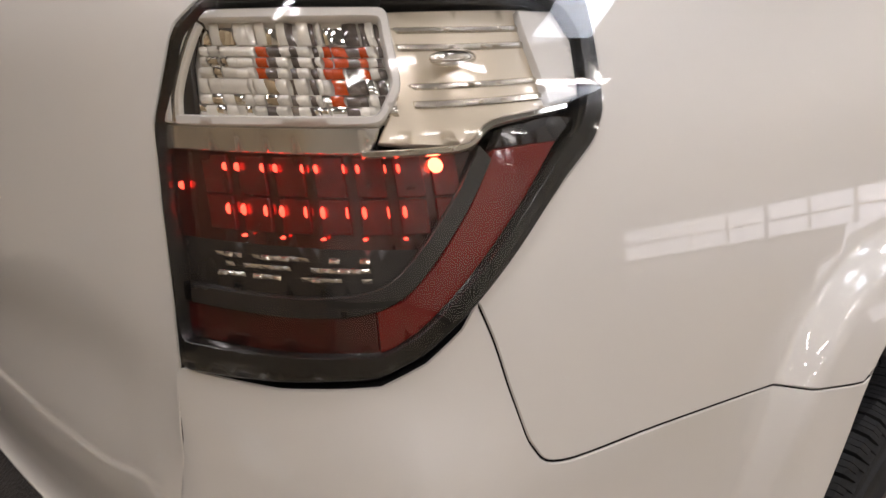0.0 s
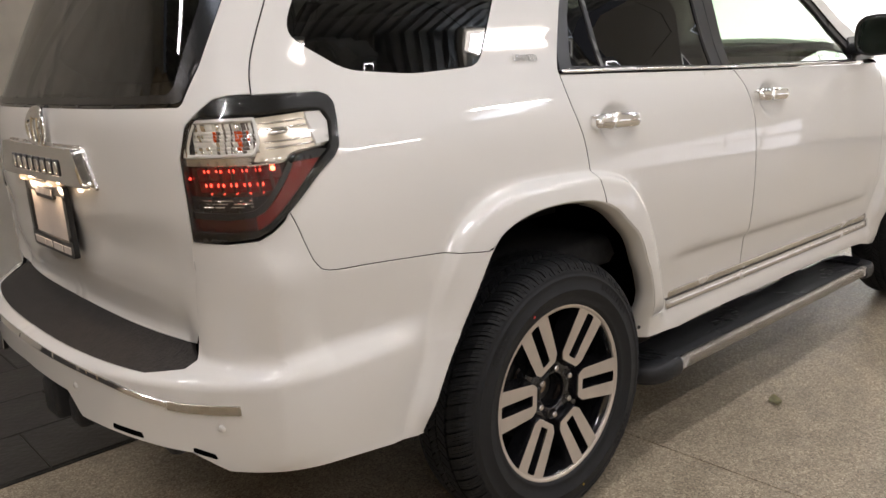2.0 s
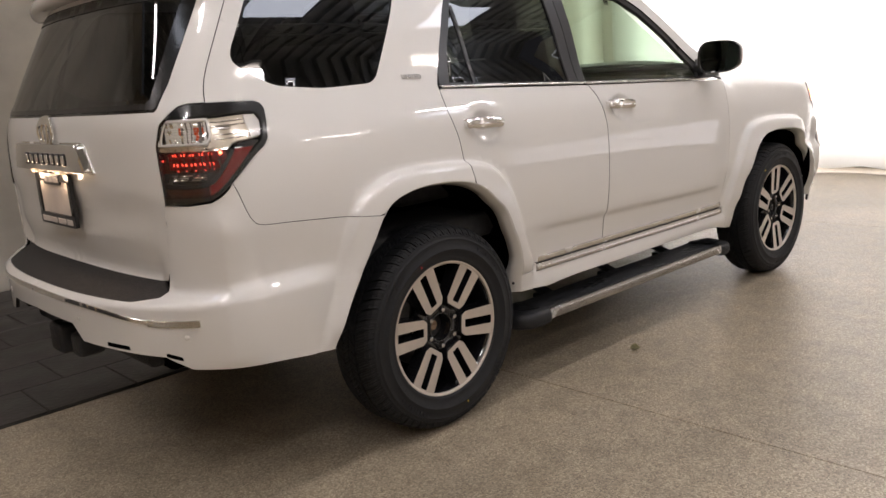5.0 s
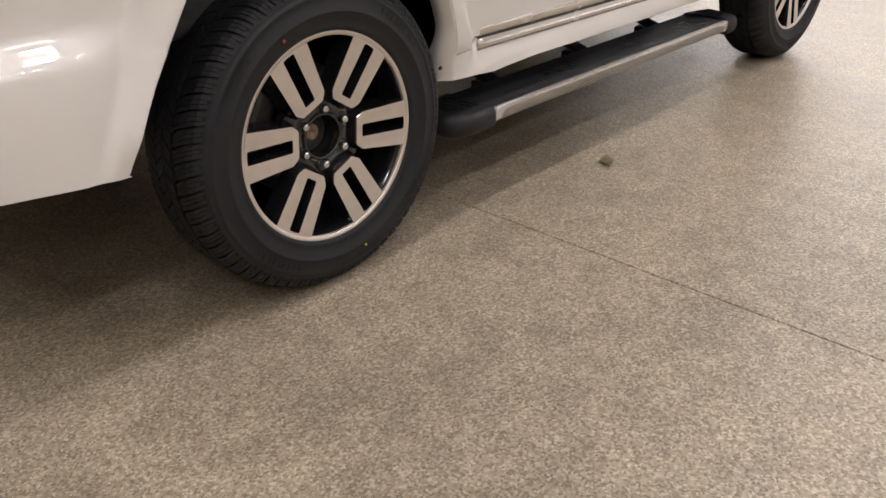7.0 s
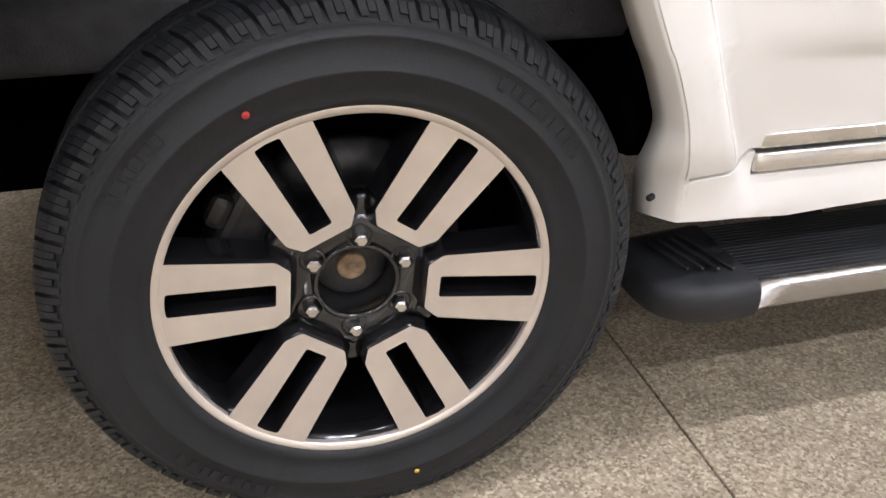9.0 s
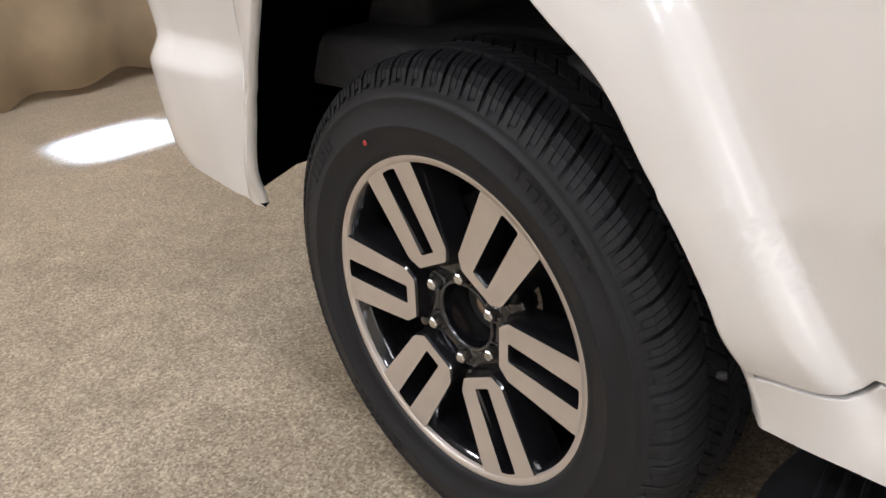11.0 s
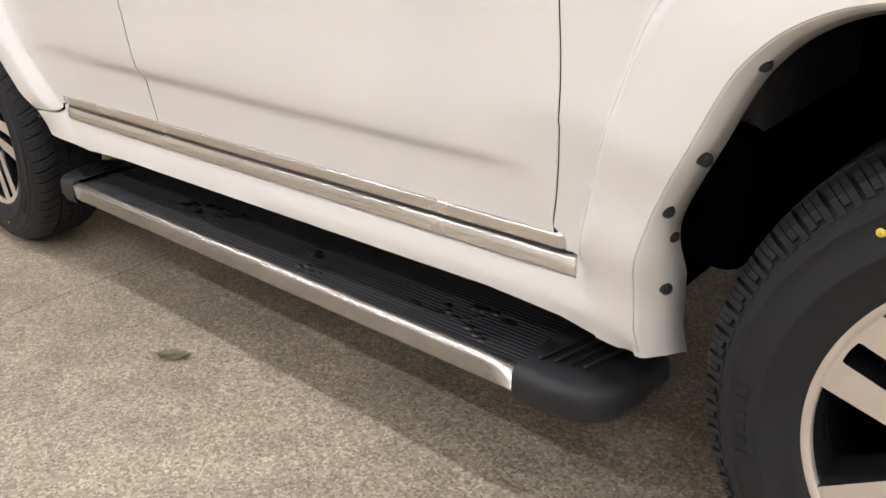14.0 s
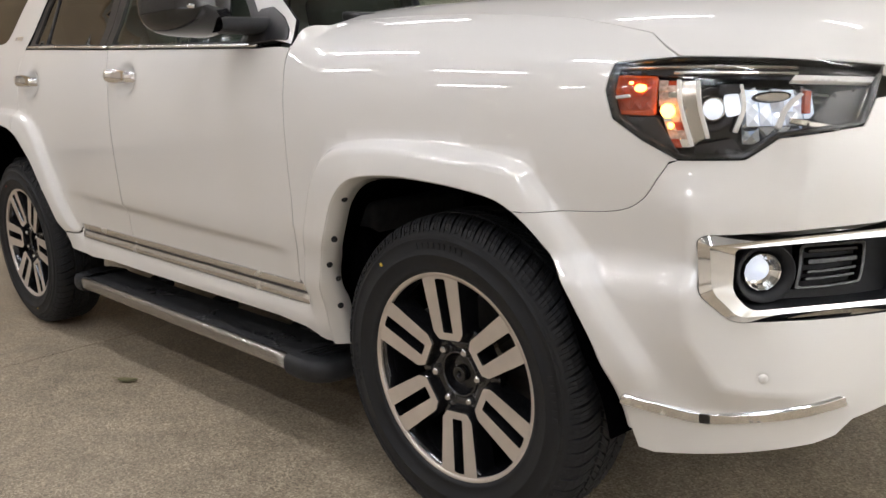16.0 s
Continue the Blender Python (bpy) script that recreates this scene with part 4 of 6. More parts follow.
def arch_lip(arch, name):
    """The painted edge of a wheel opening, turned in towards the wheel."""
    p = np.array(arch, float)
    edge = skin(p[:, 0], p[:, 1])
    mid = np.array([(p[0, 0] + p[-1, 0]) / 2, .55])
    v, f = [], []
    for d, pull in ((.0016, -.006), (.0016, 0.0), (.005, .004), (.028, .016), (.056, .028), (.058, .012)):
        way = mid - p
        way /= np.linalg.norm(way, axis=1)[:, None]
        more = .7 + 1.0 * (1 - smooth_step(p[:, 1], .50, .60))
        short = np.where((arch[0][0] < 1) & (p[:, 0] < -.1), .25, 1.0)
        more = more * short
        v += [(e[0] + w[0] * pull * q, e[1] + d * k, e[2] + w[1] * pull * q * .8 * (h > .46)) for e, w, q, h, k in zip(edge, way, more, p[:, 1], short)]
    n = len(p)
    for k in range(5):
        for i in range(n - 1):
            f.append((k * n + i, k * n + i + 1, (k + 1) * n + i + 1, (k + 1) * n + i))
    b = from_lists(v, f)
    bmesh.ops.recalc_face_normals(b, faces=b.faces)
    twin(part(name, b, PAINT, car, "white inner edge of the wheel arch"), car)


arch_lip([p for p in ARCH_REAR if p[0] > 0 or p[1] > .468], "arch_lip")
arch_lip([p for p in ARCH_FRONT if p[0] < 3 or p[1] > .40], "arch_lip")


# ---- wheels ----
HUB_Z = .395


def tyre_mesh():
    prof = [(.252, -.890), (.256, -.902), (.263, -.9085), (.270, -.9135), (.272, -.9125), (.285, -.919), (.302, -.9225), (.3040, -.9240), (.3065, -.9240), (.3085, -.9222), (.328, -.9210), (.3400, -.9180), (.3415, -.9192), (.3450, -.9180), (.3465, -.9155), (.3530, -.9125), (.3545, -.9128), (.3600, -.9085),
            (.368, -.9005), (.3760, -.888), (.3815, -.870), (.3835, -.80), (.3815, -.735), (.3760, -.718), (.368, -.706), (.35, -.692), (.30, -.682), (.252, -.70)]
    return lathe(prof, 144)


def wedge(bm, outline, a0, a1, lean=0.0):
    """A block of tread: a (radius, y) outline swept from the angle a0 to a1, skewed by lean across the tyre."""
    ends = []
    y0 = outline[0][1]
    for a in (a0, a1):
        ends.append([bm.verts.new((r * math.cos(a + lean * (y - y0)), y, r * math.sin(a + lean * (y - y0)))) for r, y in outline])
    k = len(outline)
    for i in range(k):
        j = (i + 1) % k
        bm.faces.new((ends[0][i], ends[0][j], ends[1][j], ends[1][i]))
    bm.faces.new(ends[0])
    bm.faces.new(ends[1][::-1])


def tread_mesh():
    """An all-terrain tread: notched shoulder lugs that reach down the sidewall, and three rows of inner blocks."""
    bm = bmesh.new()
    n = 66
    step = 2 * math.pi / n
    for i in range(n):
        a = step * i
        # the shoulder lugs, each cut in three by zigzag sipes of uneven length
        for f0, f1, low in ((.03, .28, 0), (.31, .56, 1), (.60, .86, 2 if i % 2 else 0)):
            foot = ((.3575, -.9125), (.3660, -.9075), (.3620, -.9105))[low]
            top = [(.3925, -.846), (.3915, -.868), (.3872, -.886), (.3775, -.9005), foot, (foot[0] - .004, foot[1] + .008), (.372, -.888), (.378, -.846)]
            for side in (1, -1):
                line = top if side > 0 else [(r, -1.606 - y) for r, y in top]
                wedge(bm, line, a + step * (f0 + (0 if side > 0 else .5)), a + step * (f1 + (0 if side > 0 else .5)), 1.1 * side)
        for k, (y, w, ph) in enumerate(((-.824, .030, .25), (-.790, .028, .7), (-.757, .030, .05))):
            for f0, f1 in ((0, .40), (.46, .84)):
                wedge(bm, [(.3940, y - w / 2), (.3945, y + w / 2), (.380, y + w / 2), (.380, y - w / 2)], a + step * (f0 + ph), a + step * (f1 + ph), 2.2 if k % 2 else -2.2)
    bmesh.ops.recalc_face_normals(bm, faces=bm.faces)
    return bm


def spoke_outline():
    """A twin spoke pointing along +x, its two legs joined at the hub by a chamfered end, from the wheel's centre."""
    outer = [(.0905, -.0335), (.1095, -.0485), (.240, -.0590), (.2475, -.0590), (.2500, -.030), (.2510, 0), (.2500, .030), (.2475, .0590), (.240, .0590), (.1095, .0485), (.0905, .0335)]
    slot = rounded([(.1085, -.0160), (.2425, -.0165), (.2440, 0), (.2425, .0165), (.1085, .0160)], .0035, 3)
    return rounded(outer, .0035, 2), slot


def plate_with_slot(outline, slot, y0, y1):
    """A flat plate with a slot through it, from y0 (outside) to y1."""
    pts, edges = [], []
    for lp in (outline, slot):
        s = len(pts)
        pts += lp
        edges += [(s + i, s + (i + 1) % len(lp)) for i in range(len(lp))]
    v2, e2, f2, _, _, _ = delaunay_2d_cdt([Vector(p) for p in pts], edges, [], 0, 1e-6)
    uv = np.array([tuple(p) for p in v2])
    tri = np.array([list(f) for f in f2])
    c = uv[tri].mean(1)
    tri = tri[inside(c[:, 0], c[:, 1], outline) & ~inside(c[:, 0], c[:, 1], slot)]
    face = ([(x, y0 - .013 * (math.hypot(x, z) - .09) / .16, z) for x, z in uv], [tuple(t) for t in tri])
    sv, sf = [], []
    for lp, sign in ((outline, 1), (slot, -1)):
        s, n = len(sv), len(lp)
        wide = shrink(lp, -.0022 * sign)
        deep = shrink(lp, -.006 * sign)
        sv += [(x, y0 - .013 * (math.hypot(x, z) - .09) / .16, z) for x, z in lp] + [(x, y0 + .003, z) for x, z in wide] + [(x, y1, z) for x, z in deep]
        for i in range(n):
            j = (i + 1) % n
            sf += [(s + i, s + j, s + n + j, s + n + i), (s + n + i, s + n + j, s + 2 * n + j, s + 2 * n + i)]
    return face, (sv, sf)


WHEEL = {}


def wheel_meshes():
    def keep(name, bm, mat, smooth=True):
        o = part(name, bm, mat, None, smooth=smooth)
        WHEEL[name] = o.data
        bpy.data.objects.remove(o)
    keep("tyre", tyre_mesh(), RUBBER)
    keep("tread", tread_mesh(), RUBBER, False)
    # black barrel, dished back and hub
    barrel = lathe([(.262, -.905), (.255, -.902), (.246, -.893), (.240, -.86), (.236, -.76), (.24, -.70)], 72)
    hub = lathe([(.064, -.850), (.0645, -.8672), (.098, -.8700), (.106, -.862), (.112, -.835), (.108, -.815)], 6)
    hub.transform(Matrix.Rotation(radians(30), 4, "Y"))
    bore = lathe([(.0505, -.800), (.0510, -.864), (.0525, -.8700), (.0555, -.8712), (.0590, -.8690), (.0600, -.860)], 48)
    for k in range(6):
        # the seat that each nut sits in, and the web between two spokes
        seat_ring = lathe([(.0125, -.862), (.0150, -.8708), (.0172, -.8712), (.0185, -.866)], 20)
        seat_ring.transform(Matrix.Translation((.06985 * math.cos(radians(30 + 60 * k)), 0, .06985 * math.sin(radians(30 + 60 * k)))))
        web = bmesh.new()
        box(web, Matrix.Rotation(-radians(30 + 60 * k), 4, "Y") @ pose(.112, -.850, 0, 0, 0, 0), .036, .036, .024, .008, 2)
        for extra in (seat_ring, web):
            me = bpy.data.meshes.new("tmp")
            extra.to_mesh(me)
            hub.from_mesh(me)
    me = bpy.data.meshes.new("tmp")
    bore.to_mesh(me)
    hub.from_mesh(me)
    me = bpy.data.meshes.new("tmp")
    hub.to_mesh(me)
    barrel.from_mesh(me)
    keep("wheel", barrel, GLOSS_BLACK)
    keep("rim_lip", lathe([(.2482, -.893), (.2486, -.9010), (.2494, -.9034), (.2560, -.9046), (.2588, -.9056), (.2602, -.9048), (.2610, -.902), (.260, -.897)], 112), MACHINED)
    o, s = spoke_outline()
    (fv, ff), (sv, sf) = plate_with_slot(o, s, -.8900, -.842)
    b = from_lists(fv, ff)
    bmesh.ops.recalc_face_normals(b, faces=b.faces)
    keep("spoke", b, MACHINED, False)
    b = from_lists(sv, sf)
    bmesh.ops.recalc_face_normals(b, faces=b.faces)
    keep("spoke_side", b, GLOSS_BLACK, False)
    nut = lathe([(.0005, -.8850), (.0068, -.8848), (.0094, -.8825), (.0106, -.8790), (.0106, -.862), (.0120, -.860)], 6)
    keep("lug_nut", nut, STEEL, False)
    keep("hub_centre", lathe([(.0005, -.818), (.0048, -.818), (.0052, -.8265), (.0185, -.8275), (.0200, -.826), (.0205, -.818)], 24), RUST)
    keep("hub_face", lathe([(.019, -.819), (.030, -.8200), (.036, -.8165), (.046, -.8185), (.0515, -.812)], 40), CAST_IRON)
    keep("brake_disc", lathe([(.07, -.775), (.168, -.775), (.168, -.745), (.07, -.745)], 48, closed=True), CAST_IRON)
    b = bmesh.new()
    box(b, pose(-.135, -.77, .07, 0, 30, 0), .07, .10, .15, .018, 3)
    box(b, pose(-.165, -.80, .10, 0, 30, 0), .03, .05, .05, .012, 2)
    keep("brake_caliper", b, CAST_IRON, False)
    # near-black dish added behind the spokes to keep the wheel's inside dark
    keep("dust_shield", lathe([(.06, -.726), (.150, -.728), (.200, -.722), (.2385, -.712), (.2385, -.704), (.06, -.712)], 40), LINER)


wheel_meshes()


def make_wheel(x, spin, right):
    w = new("wheel", WHEEL["wheel"])
    w.parent = car
    w["label"] = "gloss black alloy wheel with six machined twin spokes, centre cap missing"
    w.matrix_basis = (pose(x, 0, HUB_Z) if right else pose(x, 0, HUB_Z, 0, 0, 180)) @ Matrix.Rotation(-radians(spin), 4, "Y")
    for name in ("tyre", "rim_lip", "hub_face", "hub_centre", "brake_disc", "dust_shield"):
        me = WHEEL[name]
        if name in ("hub_centre", "hub_face") and x > 1:
            me = me.copy()
            me.materials[0] = LAMP_BLACK
            me.transform(Matrix.Translation((0, -.036 if name == "hub_face" else -.044, 0)))
        o = new(name, me)
        o.parent = w
    o = new("tread", WHEEL["tread"])
    o.parent = w
    o = new("brake_caliper", WHEEL["brake_caliper"])
    o.parent = w
    o.matrix_basis = Matrix.Rotation(radians(spin), 4, "Y")
    for k in range(6):
        for name in ("spoke", "spoke_side"):
            o = new(name, WHEEL[name])
            o.parent = w
            o.matrix_basis = Matrix.Rotation(-radians(60 * k), 4, "Y")
        o = new("lug_nut", WHEEL["lug_nut"])
        o.parent = w
        a = radians(30 + 60 * k)
        o.location = (.06985 * math.cos(a), 0, .06985 * math.sin(a))
    return w


for wx, spin in ((0, -5.5), (2.79, 35)):
    for right in (True, False):
        make_wheel(wx, spin if right else -spin, right)


def tyre_mark(x, y, z, r, mat, label):
    """A small round factory mark on a tyre's side."""
    b = lathe([(.0005, -.0006), (r * .9, -.0006), (r, .0006)], 16)
    b.transform(Matrix.Translation((x, y, z)))
    part("tyre_mark", b, mat, car, label)


tyre_mark(-.12, -.9222, .66, .0045, RED_DOT, "red dot on the tyre")
tyre_mark(.066, -.9222, .086, .004, YELLOW_DOT, "yellow dot on the tyre")
tyre_mark(2.79 - .205, -.9222, .395 + .255, .005, YELLOW_DOT, "yellow dot on the tyre")


def sidewall_bars(x, spin):
    """Raised lettering on a tyre's side, too small to read, as low bars."""
    rng = random.Random(int(x * 10) + 3)
    for start, count in ((20, 9), (118, 6), (205, 9), (300, 6)):
        b = bmesh.new()
        a = start + spin
        for k in range(count):
            w = rng.uniform(.006, .011)
            a += rng.uniform(2.6, 3.6)
            m = pose(x, -.9218, HUB_Z) @ Matrix.Rotation(-radians(a), 4, "Y") @ pose(.327, 0, 0)
            box(b, m, .014, .0022, w)
        o = part("sidewall_lettering", b, RUBBER, car, smooth=False)
        tagged(o, kind="stuff")


sidewall_bars(0, 10)
sidewall_bars(2.79, 55)


def arch_liner(arch, name):
    """The dark tub behind a wheel opening."""
    v, f = [], []
    ring = [(x, z) for x, z in arch]
    edge = [p[1] + .010 for p in skin(np.array([q[0] for q in ring]), np.array([q[1] for q in ring]))]
    ys = (None, -.80, -.60, -.42)
    for k, y in enumerate(ys):
        g = .012 if k == 0 else .03
        cx = sum(p[0] for p in ring) / len(ring)
        v += [(x + (g if x > cx else -g) * (1 if k else .4), e if y is None else max(y, e), z + g * .8) for (x, z), e in zip(ring, edge)]
    n = len(ring)
    for k in range(len(ys) - 1):
        for i in range(n - 1):
            f.append((k * n + i, k * n + i + 1, (k + 1) * n + i + 1, (k + 1) * n + i))
    b = from_lists(v, f)
    last = [b.verts[:][i] for i in range(3 * n, 4 * n)]
    b.faces.new(last)
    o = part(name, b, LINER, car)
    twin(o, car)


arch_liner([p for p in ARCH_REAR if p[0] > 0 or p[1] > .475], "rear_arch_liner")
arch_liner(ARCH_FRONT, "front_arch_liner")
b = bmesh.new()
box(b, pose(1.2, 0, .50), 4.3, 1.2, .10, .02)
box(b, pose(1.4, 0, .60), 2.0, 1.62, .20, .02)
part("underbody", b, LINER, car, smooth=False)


# ---- sills, running boards ----
ROCKER = (list(reversed(ARCH_REAR[i_sill + 1:])) + [(.485, .4965), (.528, .495), (.552, .4958), (.566, .504), (.577, .518), (.586, .517), (.586, .4810), (1.2, .4730), (2.10, .4610), (2.1885, .4620), (2.1885, .4985), (2.161, .500), (2.161, .524), (2.20, .524), (2.235, .44), (2.236, .3695)]
          + [(2.15, .388), (2.02, .400), (1.2, .408), (.86, .413), (.75, .410), (.66, .405), (.62, .409), (.56, .416), (.51, .420)])
panel("sill_panel", ROCKER, PAINT, car, step=.022, rim=.03, gap=.0006, off=-.0012, mirrored=True)


def sill_trim(prof, x0, x1, label):
    """A straight bright moulding along the sill, from (how far out, height) pairs, its ends closed."""
    v, f = [], []
    xs = [x0, x0 + .006] + list(np.linspace(x0 + .03, x1 - .03, 40)) + [x1 - .006, x1]
    k = len(prof)
    for x in xs:
        q = .6 if x in (x0, x1) else 1.0
        base = .8525
        v += [(x, -(base + o * q), z + .014 - .020 * (x - .6) / 1.5) for o, z in prof]
    for i in range(len(xs) - 1):
        for j in range(k):
            w = (j + 1) % k
            f.append((i * k + j, i * k + w, (i + 1) * k + w, (i + 1) * k + j))
    f += [tuple(range(k)), tuple(range(len(v) - k, len(v)))]
    b = from_lists(v, f)
    bmesh.ops.recalc_face_normals(b, faces=b.faces)
    twin(part("sill_trim", b, SILL_SATIN, car, label), car)


sill_trim([(-.02, .5330), (.0125, .5326), (.0140, .5300), (.0128, .5255), (.0136, .5215), (.0120, .5150), (.0105, .5095), (.0075, .5075), (-.02, .5070)], .588, 2.168, "bright upper sill trim with fine lines")
sill_trim([(-.02, .5005), (.0070, .5000), (.0092, .4975), (.0120, .4850), (.0128, .4760), (.0110, .4715), (-.02, .4705)], .588, 2.187, "bright lower sill trim")
panel("sill_seal", [(.586, .520), (.586, .467), (2.187, .460), (2.158, .518)], TRIM_BLACK, car, step=.05, off=-.006, rim=.01, gap=0, mirrored=True)


def running_board():
    bm = bmesh.new()
    box(bm, pose(1.357, -.800, .310), 1.62, .195, .044, .010, 3)
    board = part("running_board", bm, BLACK_PLASTIC, car, "black ribbed running board with a bright edge")
    # ribs of the tread plate
    bm = bmesh.new()
    for k in range(19):
        box(bm, pose(1.357, -.8855 + .0095 * k, .3320), 1.485, .0082, .0016, .0007, 1)
    part("tread_plate", bm, BLACK_PLASTIC, board, smooth=False)
    # bright edge, folded over the top
    prof = [(-.889, .3385), (-.899, .3380), (-.906, .3350), (-.9088, .3300), (-.909, .3150), (-.9085, .300), (-.906, .294), (-.898, .292)]
    v, f = [], []
    for x in np.linspace(.609, 2.103, 26):
        v += [(x, y, z) for y, z in prof]
    k = len(prof)
    for i in range(25):
        for j in range(k - 1):
            f.append((i * k + j, i * k + j + 1, (i + 1) * k + j + 1, (i + 1) * k + j))
    b = from_lists(v, f)
    bmesh.ops.solidify(b, geom=b.faces[:], thickness=-.003)
    bmesh.ops.recalc_face_normals(b, faces=b.faces)
    part("edge_trim", b, EDGE_TRIM, board, "bright satin edge trim with water spots")
    # rounded end caps with two moulded ribs
    for x0, s in ((2.101, 1), (.611, -1)):
        n, rings = 22, []
        plan = [(0, -.912), (.06, -.911), (.105, -.902), (.140, -.884), (.163, -.858), (.174, -.826), (.178, -.79), (.176, -.74), (.165, -.705), (.0, -.700)]
        plan = [(a * .93, y) for a, y in spline(plan, 4)]
        levels = [(.276, .88), (.282, .95), (.298, 1.0), (.315, 1.0), (.328, .985), (.338, .93), (.3425, .80), (.3425, .02)]
        v, f = [], []
        for z, q in levels:
            for a, y in plan:
                v.append((x0 + s * a * q, -.80 + (y + .80) * (q if q > .5 else q), z - .010 * max(0, a / .178)))
        m = len(plan)
        for i in range(len(levels) - 1):
            for j in range(m - 1):
                f.append((i * m + j, i * m + j + 1, (i + 1) * m + j + 1, (i + 1) * m + j))
        b = from_lists(v, f)
        b.faces.new([b.verts[:][i] for i in range(m)])
        bmesh.ops.recalc_face_normals(b, faces=b.faces)
        for q in range(4):
            b2 = bmesh.new()
            box(b2, pose(x0 + s * (.035 + .022 * q), -.80, .3425, 0, 0, -12 * s), .007, .13 - .012 * q, .006, .002, 1)
            part("cap_rib", b2, BLACK_PLASTIC, board, smooth=False)
        part("end_cap", b, BLACK_PLASTIC, board, "rounded black plastic end cap")
    for x in (.85, 1.36, 1.87):
        b = bmesh.new()
        box(b, pose(x, -.66, .335, 18), .06, .24, .02, .004, 1)
        box(b, pose(x, -.70, .30), .045, .16, .03, .004, 1)
        part("bracket", b, BLACK_PLASTIC, board, smooth=False)
    # water left on the treads
    rng = random.Random(4)
    b = bmesh.new()
    for cx, cy, n, r in ((.925, -.84, 6, .012), (1.02, -.80, 9, .020), (1.10, -.79, 8, .024), (1.20, -.78, 7, .016), (1.545, -.86, 8, .014), (1.50, -.80, 6, .018), (1.86, -.83, 8, .016), (1.97, -.80, 9, .018), (2.0, -.86, 6, .014)):
        for _ in range(n):
            q = r * rng.uniform(.35, .9)
            x, y = cx + rng.gauss(0, r * 1.6), cy + rng.gauss(0, r * .8)
            y = max(-.892, min(-.72, y))
            pts = [(x + q * rng.uniform(.7, 1.2) * math.cos(a), y + q * .6 * rng.uniform(.7, 1.2) * math.sin(a)) for a in np.linspace(0, 2 * math.pi, 10)[:-1]]
            top = [b.verts.new((px, py, .3340)) for px, py in pts]
            low = [b.verts.new((x + (px - x) * 1.1, y + (py - y) * 1.1, .3325)) for px, py in pts]
            b.faces.new(top)
            for i in range(9):
                b.faces.new((low[i], low[(i + 1) % 9], top[(i + 1) % 9], top[i]))
    bmesh.ops.recalc_face_normals(b, faces=b.faces)
    tagged(part("water_film", b, WET, board, "wet patches left on the treads"), "wet patches left on the treads", kind="stuff")
    return board


board = running_board()
for o in (board, *board.children):
    o.data.transform(Matrix(((1, 0, 0, 0), (0, 1, 0, 0), (-.0107, 0, 1, -.0150), (0, 0, 0, 1))))
twin_all(board, car)


# ---- windows of the doors ----
REAR_GLASS = rounded([(.190, 1.304), (.243, 1.44), (.352, 1.622), (.412, 1.676), (.938, 1.678), (.920, 1.48), (.900, 1.266)], .012, 3)
FRONT_GLASS = rounded([(1.012, 1.262), (1.045, 1.48), (1.072, 1.674), (1.36, 1.664), (1.50, 1.630), (1.64, 1.553), (1.80, 1.423), (1.945, 1.285), (1.975, 1.226)], .012, 3)
REAR_FRAME = [(.135, 1.294), (.155, 1.36), (.207, 1.455), (.268, 1.555), (.325, 1.637), (.372, 1.682), (.43, 1.699), (1.004, 1.702), (.982, 1.48), (.956, 1.256)]
FRONT_FRAME = [(.960, 1.256), (.986, 1.48), (1.008, 1.702), (1.36, 1.690), (1.52, 1.655), (1.66, 1.575), (1.82, 1.445), (1.98, 1.30), (2.04, 1.222), (2.04, 1.211)]
panel("window_frame", REAR_FRAME, TRIM_BLACK, rear_door, holes=[REAR_GLASS], label="satin black window frame", off=-.006, rim=.02, gap=.001, step=.03)
panel("window_frame", FRONT_FRAME, TRIM_BLACK, front_door, holes=[FRONT_GLASS], label="satin black window frame", off=-.006, rim=.02, gap=.001, step=.03)
panel("window", shrink(REAR_GLASS, -.003), DARK_GLASS, rear_door, label="dark privacy glass door window", off=-.013, rim=0, gap=0, step=.06)
panel("window", shrink(FRONT_GLASS, -.003), CLEAR_GLASS, front_door, label="lightly green-tinted door window", off=-.013, rim=0, gap=0, step=.06)
panel("divider", [(.322, 1.290), (.336, 1.60), (.352, 1.60), (.338, 1.290)], TRIM_BLACK, rear_door, off=-.008, rim=.01, gap=0, step=.05)


def belt_trim(line, door):
    """A slim bright moulding under a door's window, of one even section."""
    q = along(line, .04)
    base = np.array([skin(q[:, 0], q[:, 1] + d) for d in (0.0, .011)])
    v, f = [], []
    for a, c in zip(base[0], base[1]):
        v += [(a[0], a[1] + .01, a[2]), (a[0], a[1] - .0045, a[2] + .0005), (a[0], a[1] - .007, a[2] + .003), (c[0], c[1] - .0060, c[2] - .002), (c[0], c[1] - .003, c[2]), (c[0], c[1] + .01, c[2])]
    k = 6
    for i in range(len(q) - 1):
        for n in range(k):
            w = (n + 1) % k
            f.append((i * k + n, i * k + w, (i + 1) * k + w, (i + 1) * k + n))
    f += [tuple(range(k)), tuple(range(len(v) - k, len(v)))]
    b = from_lists(v, f)
    bmesh.ops.recalc_face_normals(b, faces=b.faces)
    part("belt_trim", b, DULL_CHROME, door, "bright belt trim")


belt_trim([(.134, 1.285), (.46, 1.272), (.995, 1.2455)], rear_door)
belt_trim([(1.003, 1.2455), (1.90, 1.2085), (2.03, 1.203)], front_door)
panel("mirror_base", rounded([(1.935, 1.222), (1.990, 1.310), (2.055, 1.312), (2.128, 1.278), (2.165, 1.248), (2.170, 1.220), (1.98, 1.214)], .008, 2), TRIM_BLACK, front_door, off=.004, rim=.02, gap=0, step=.03)
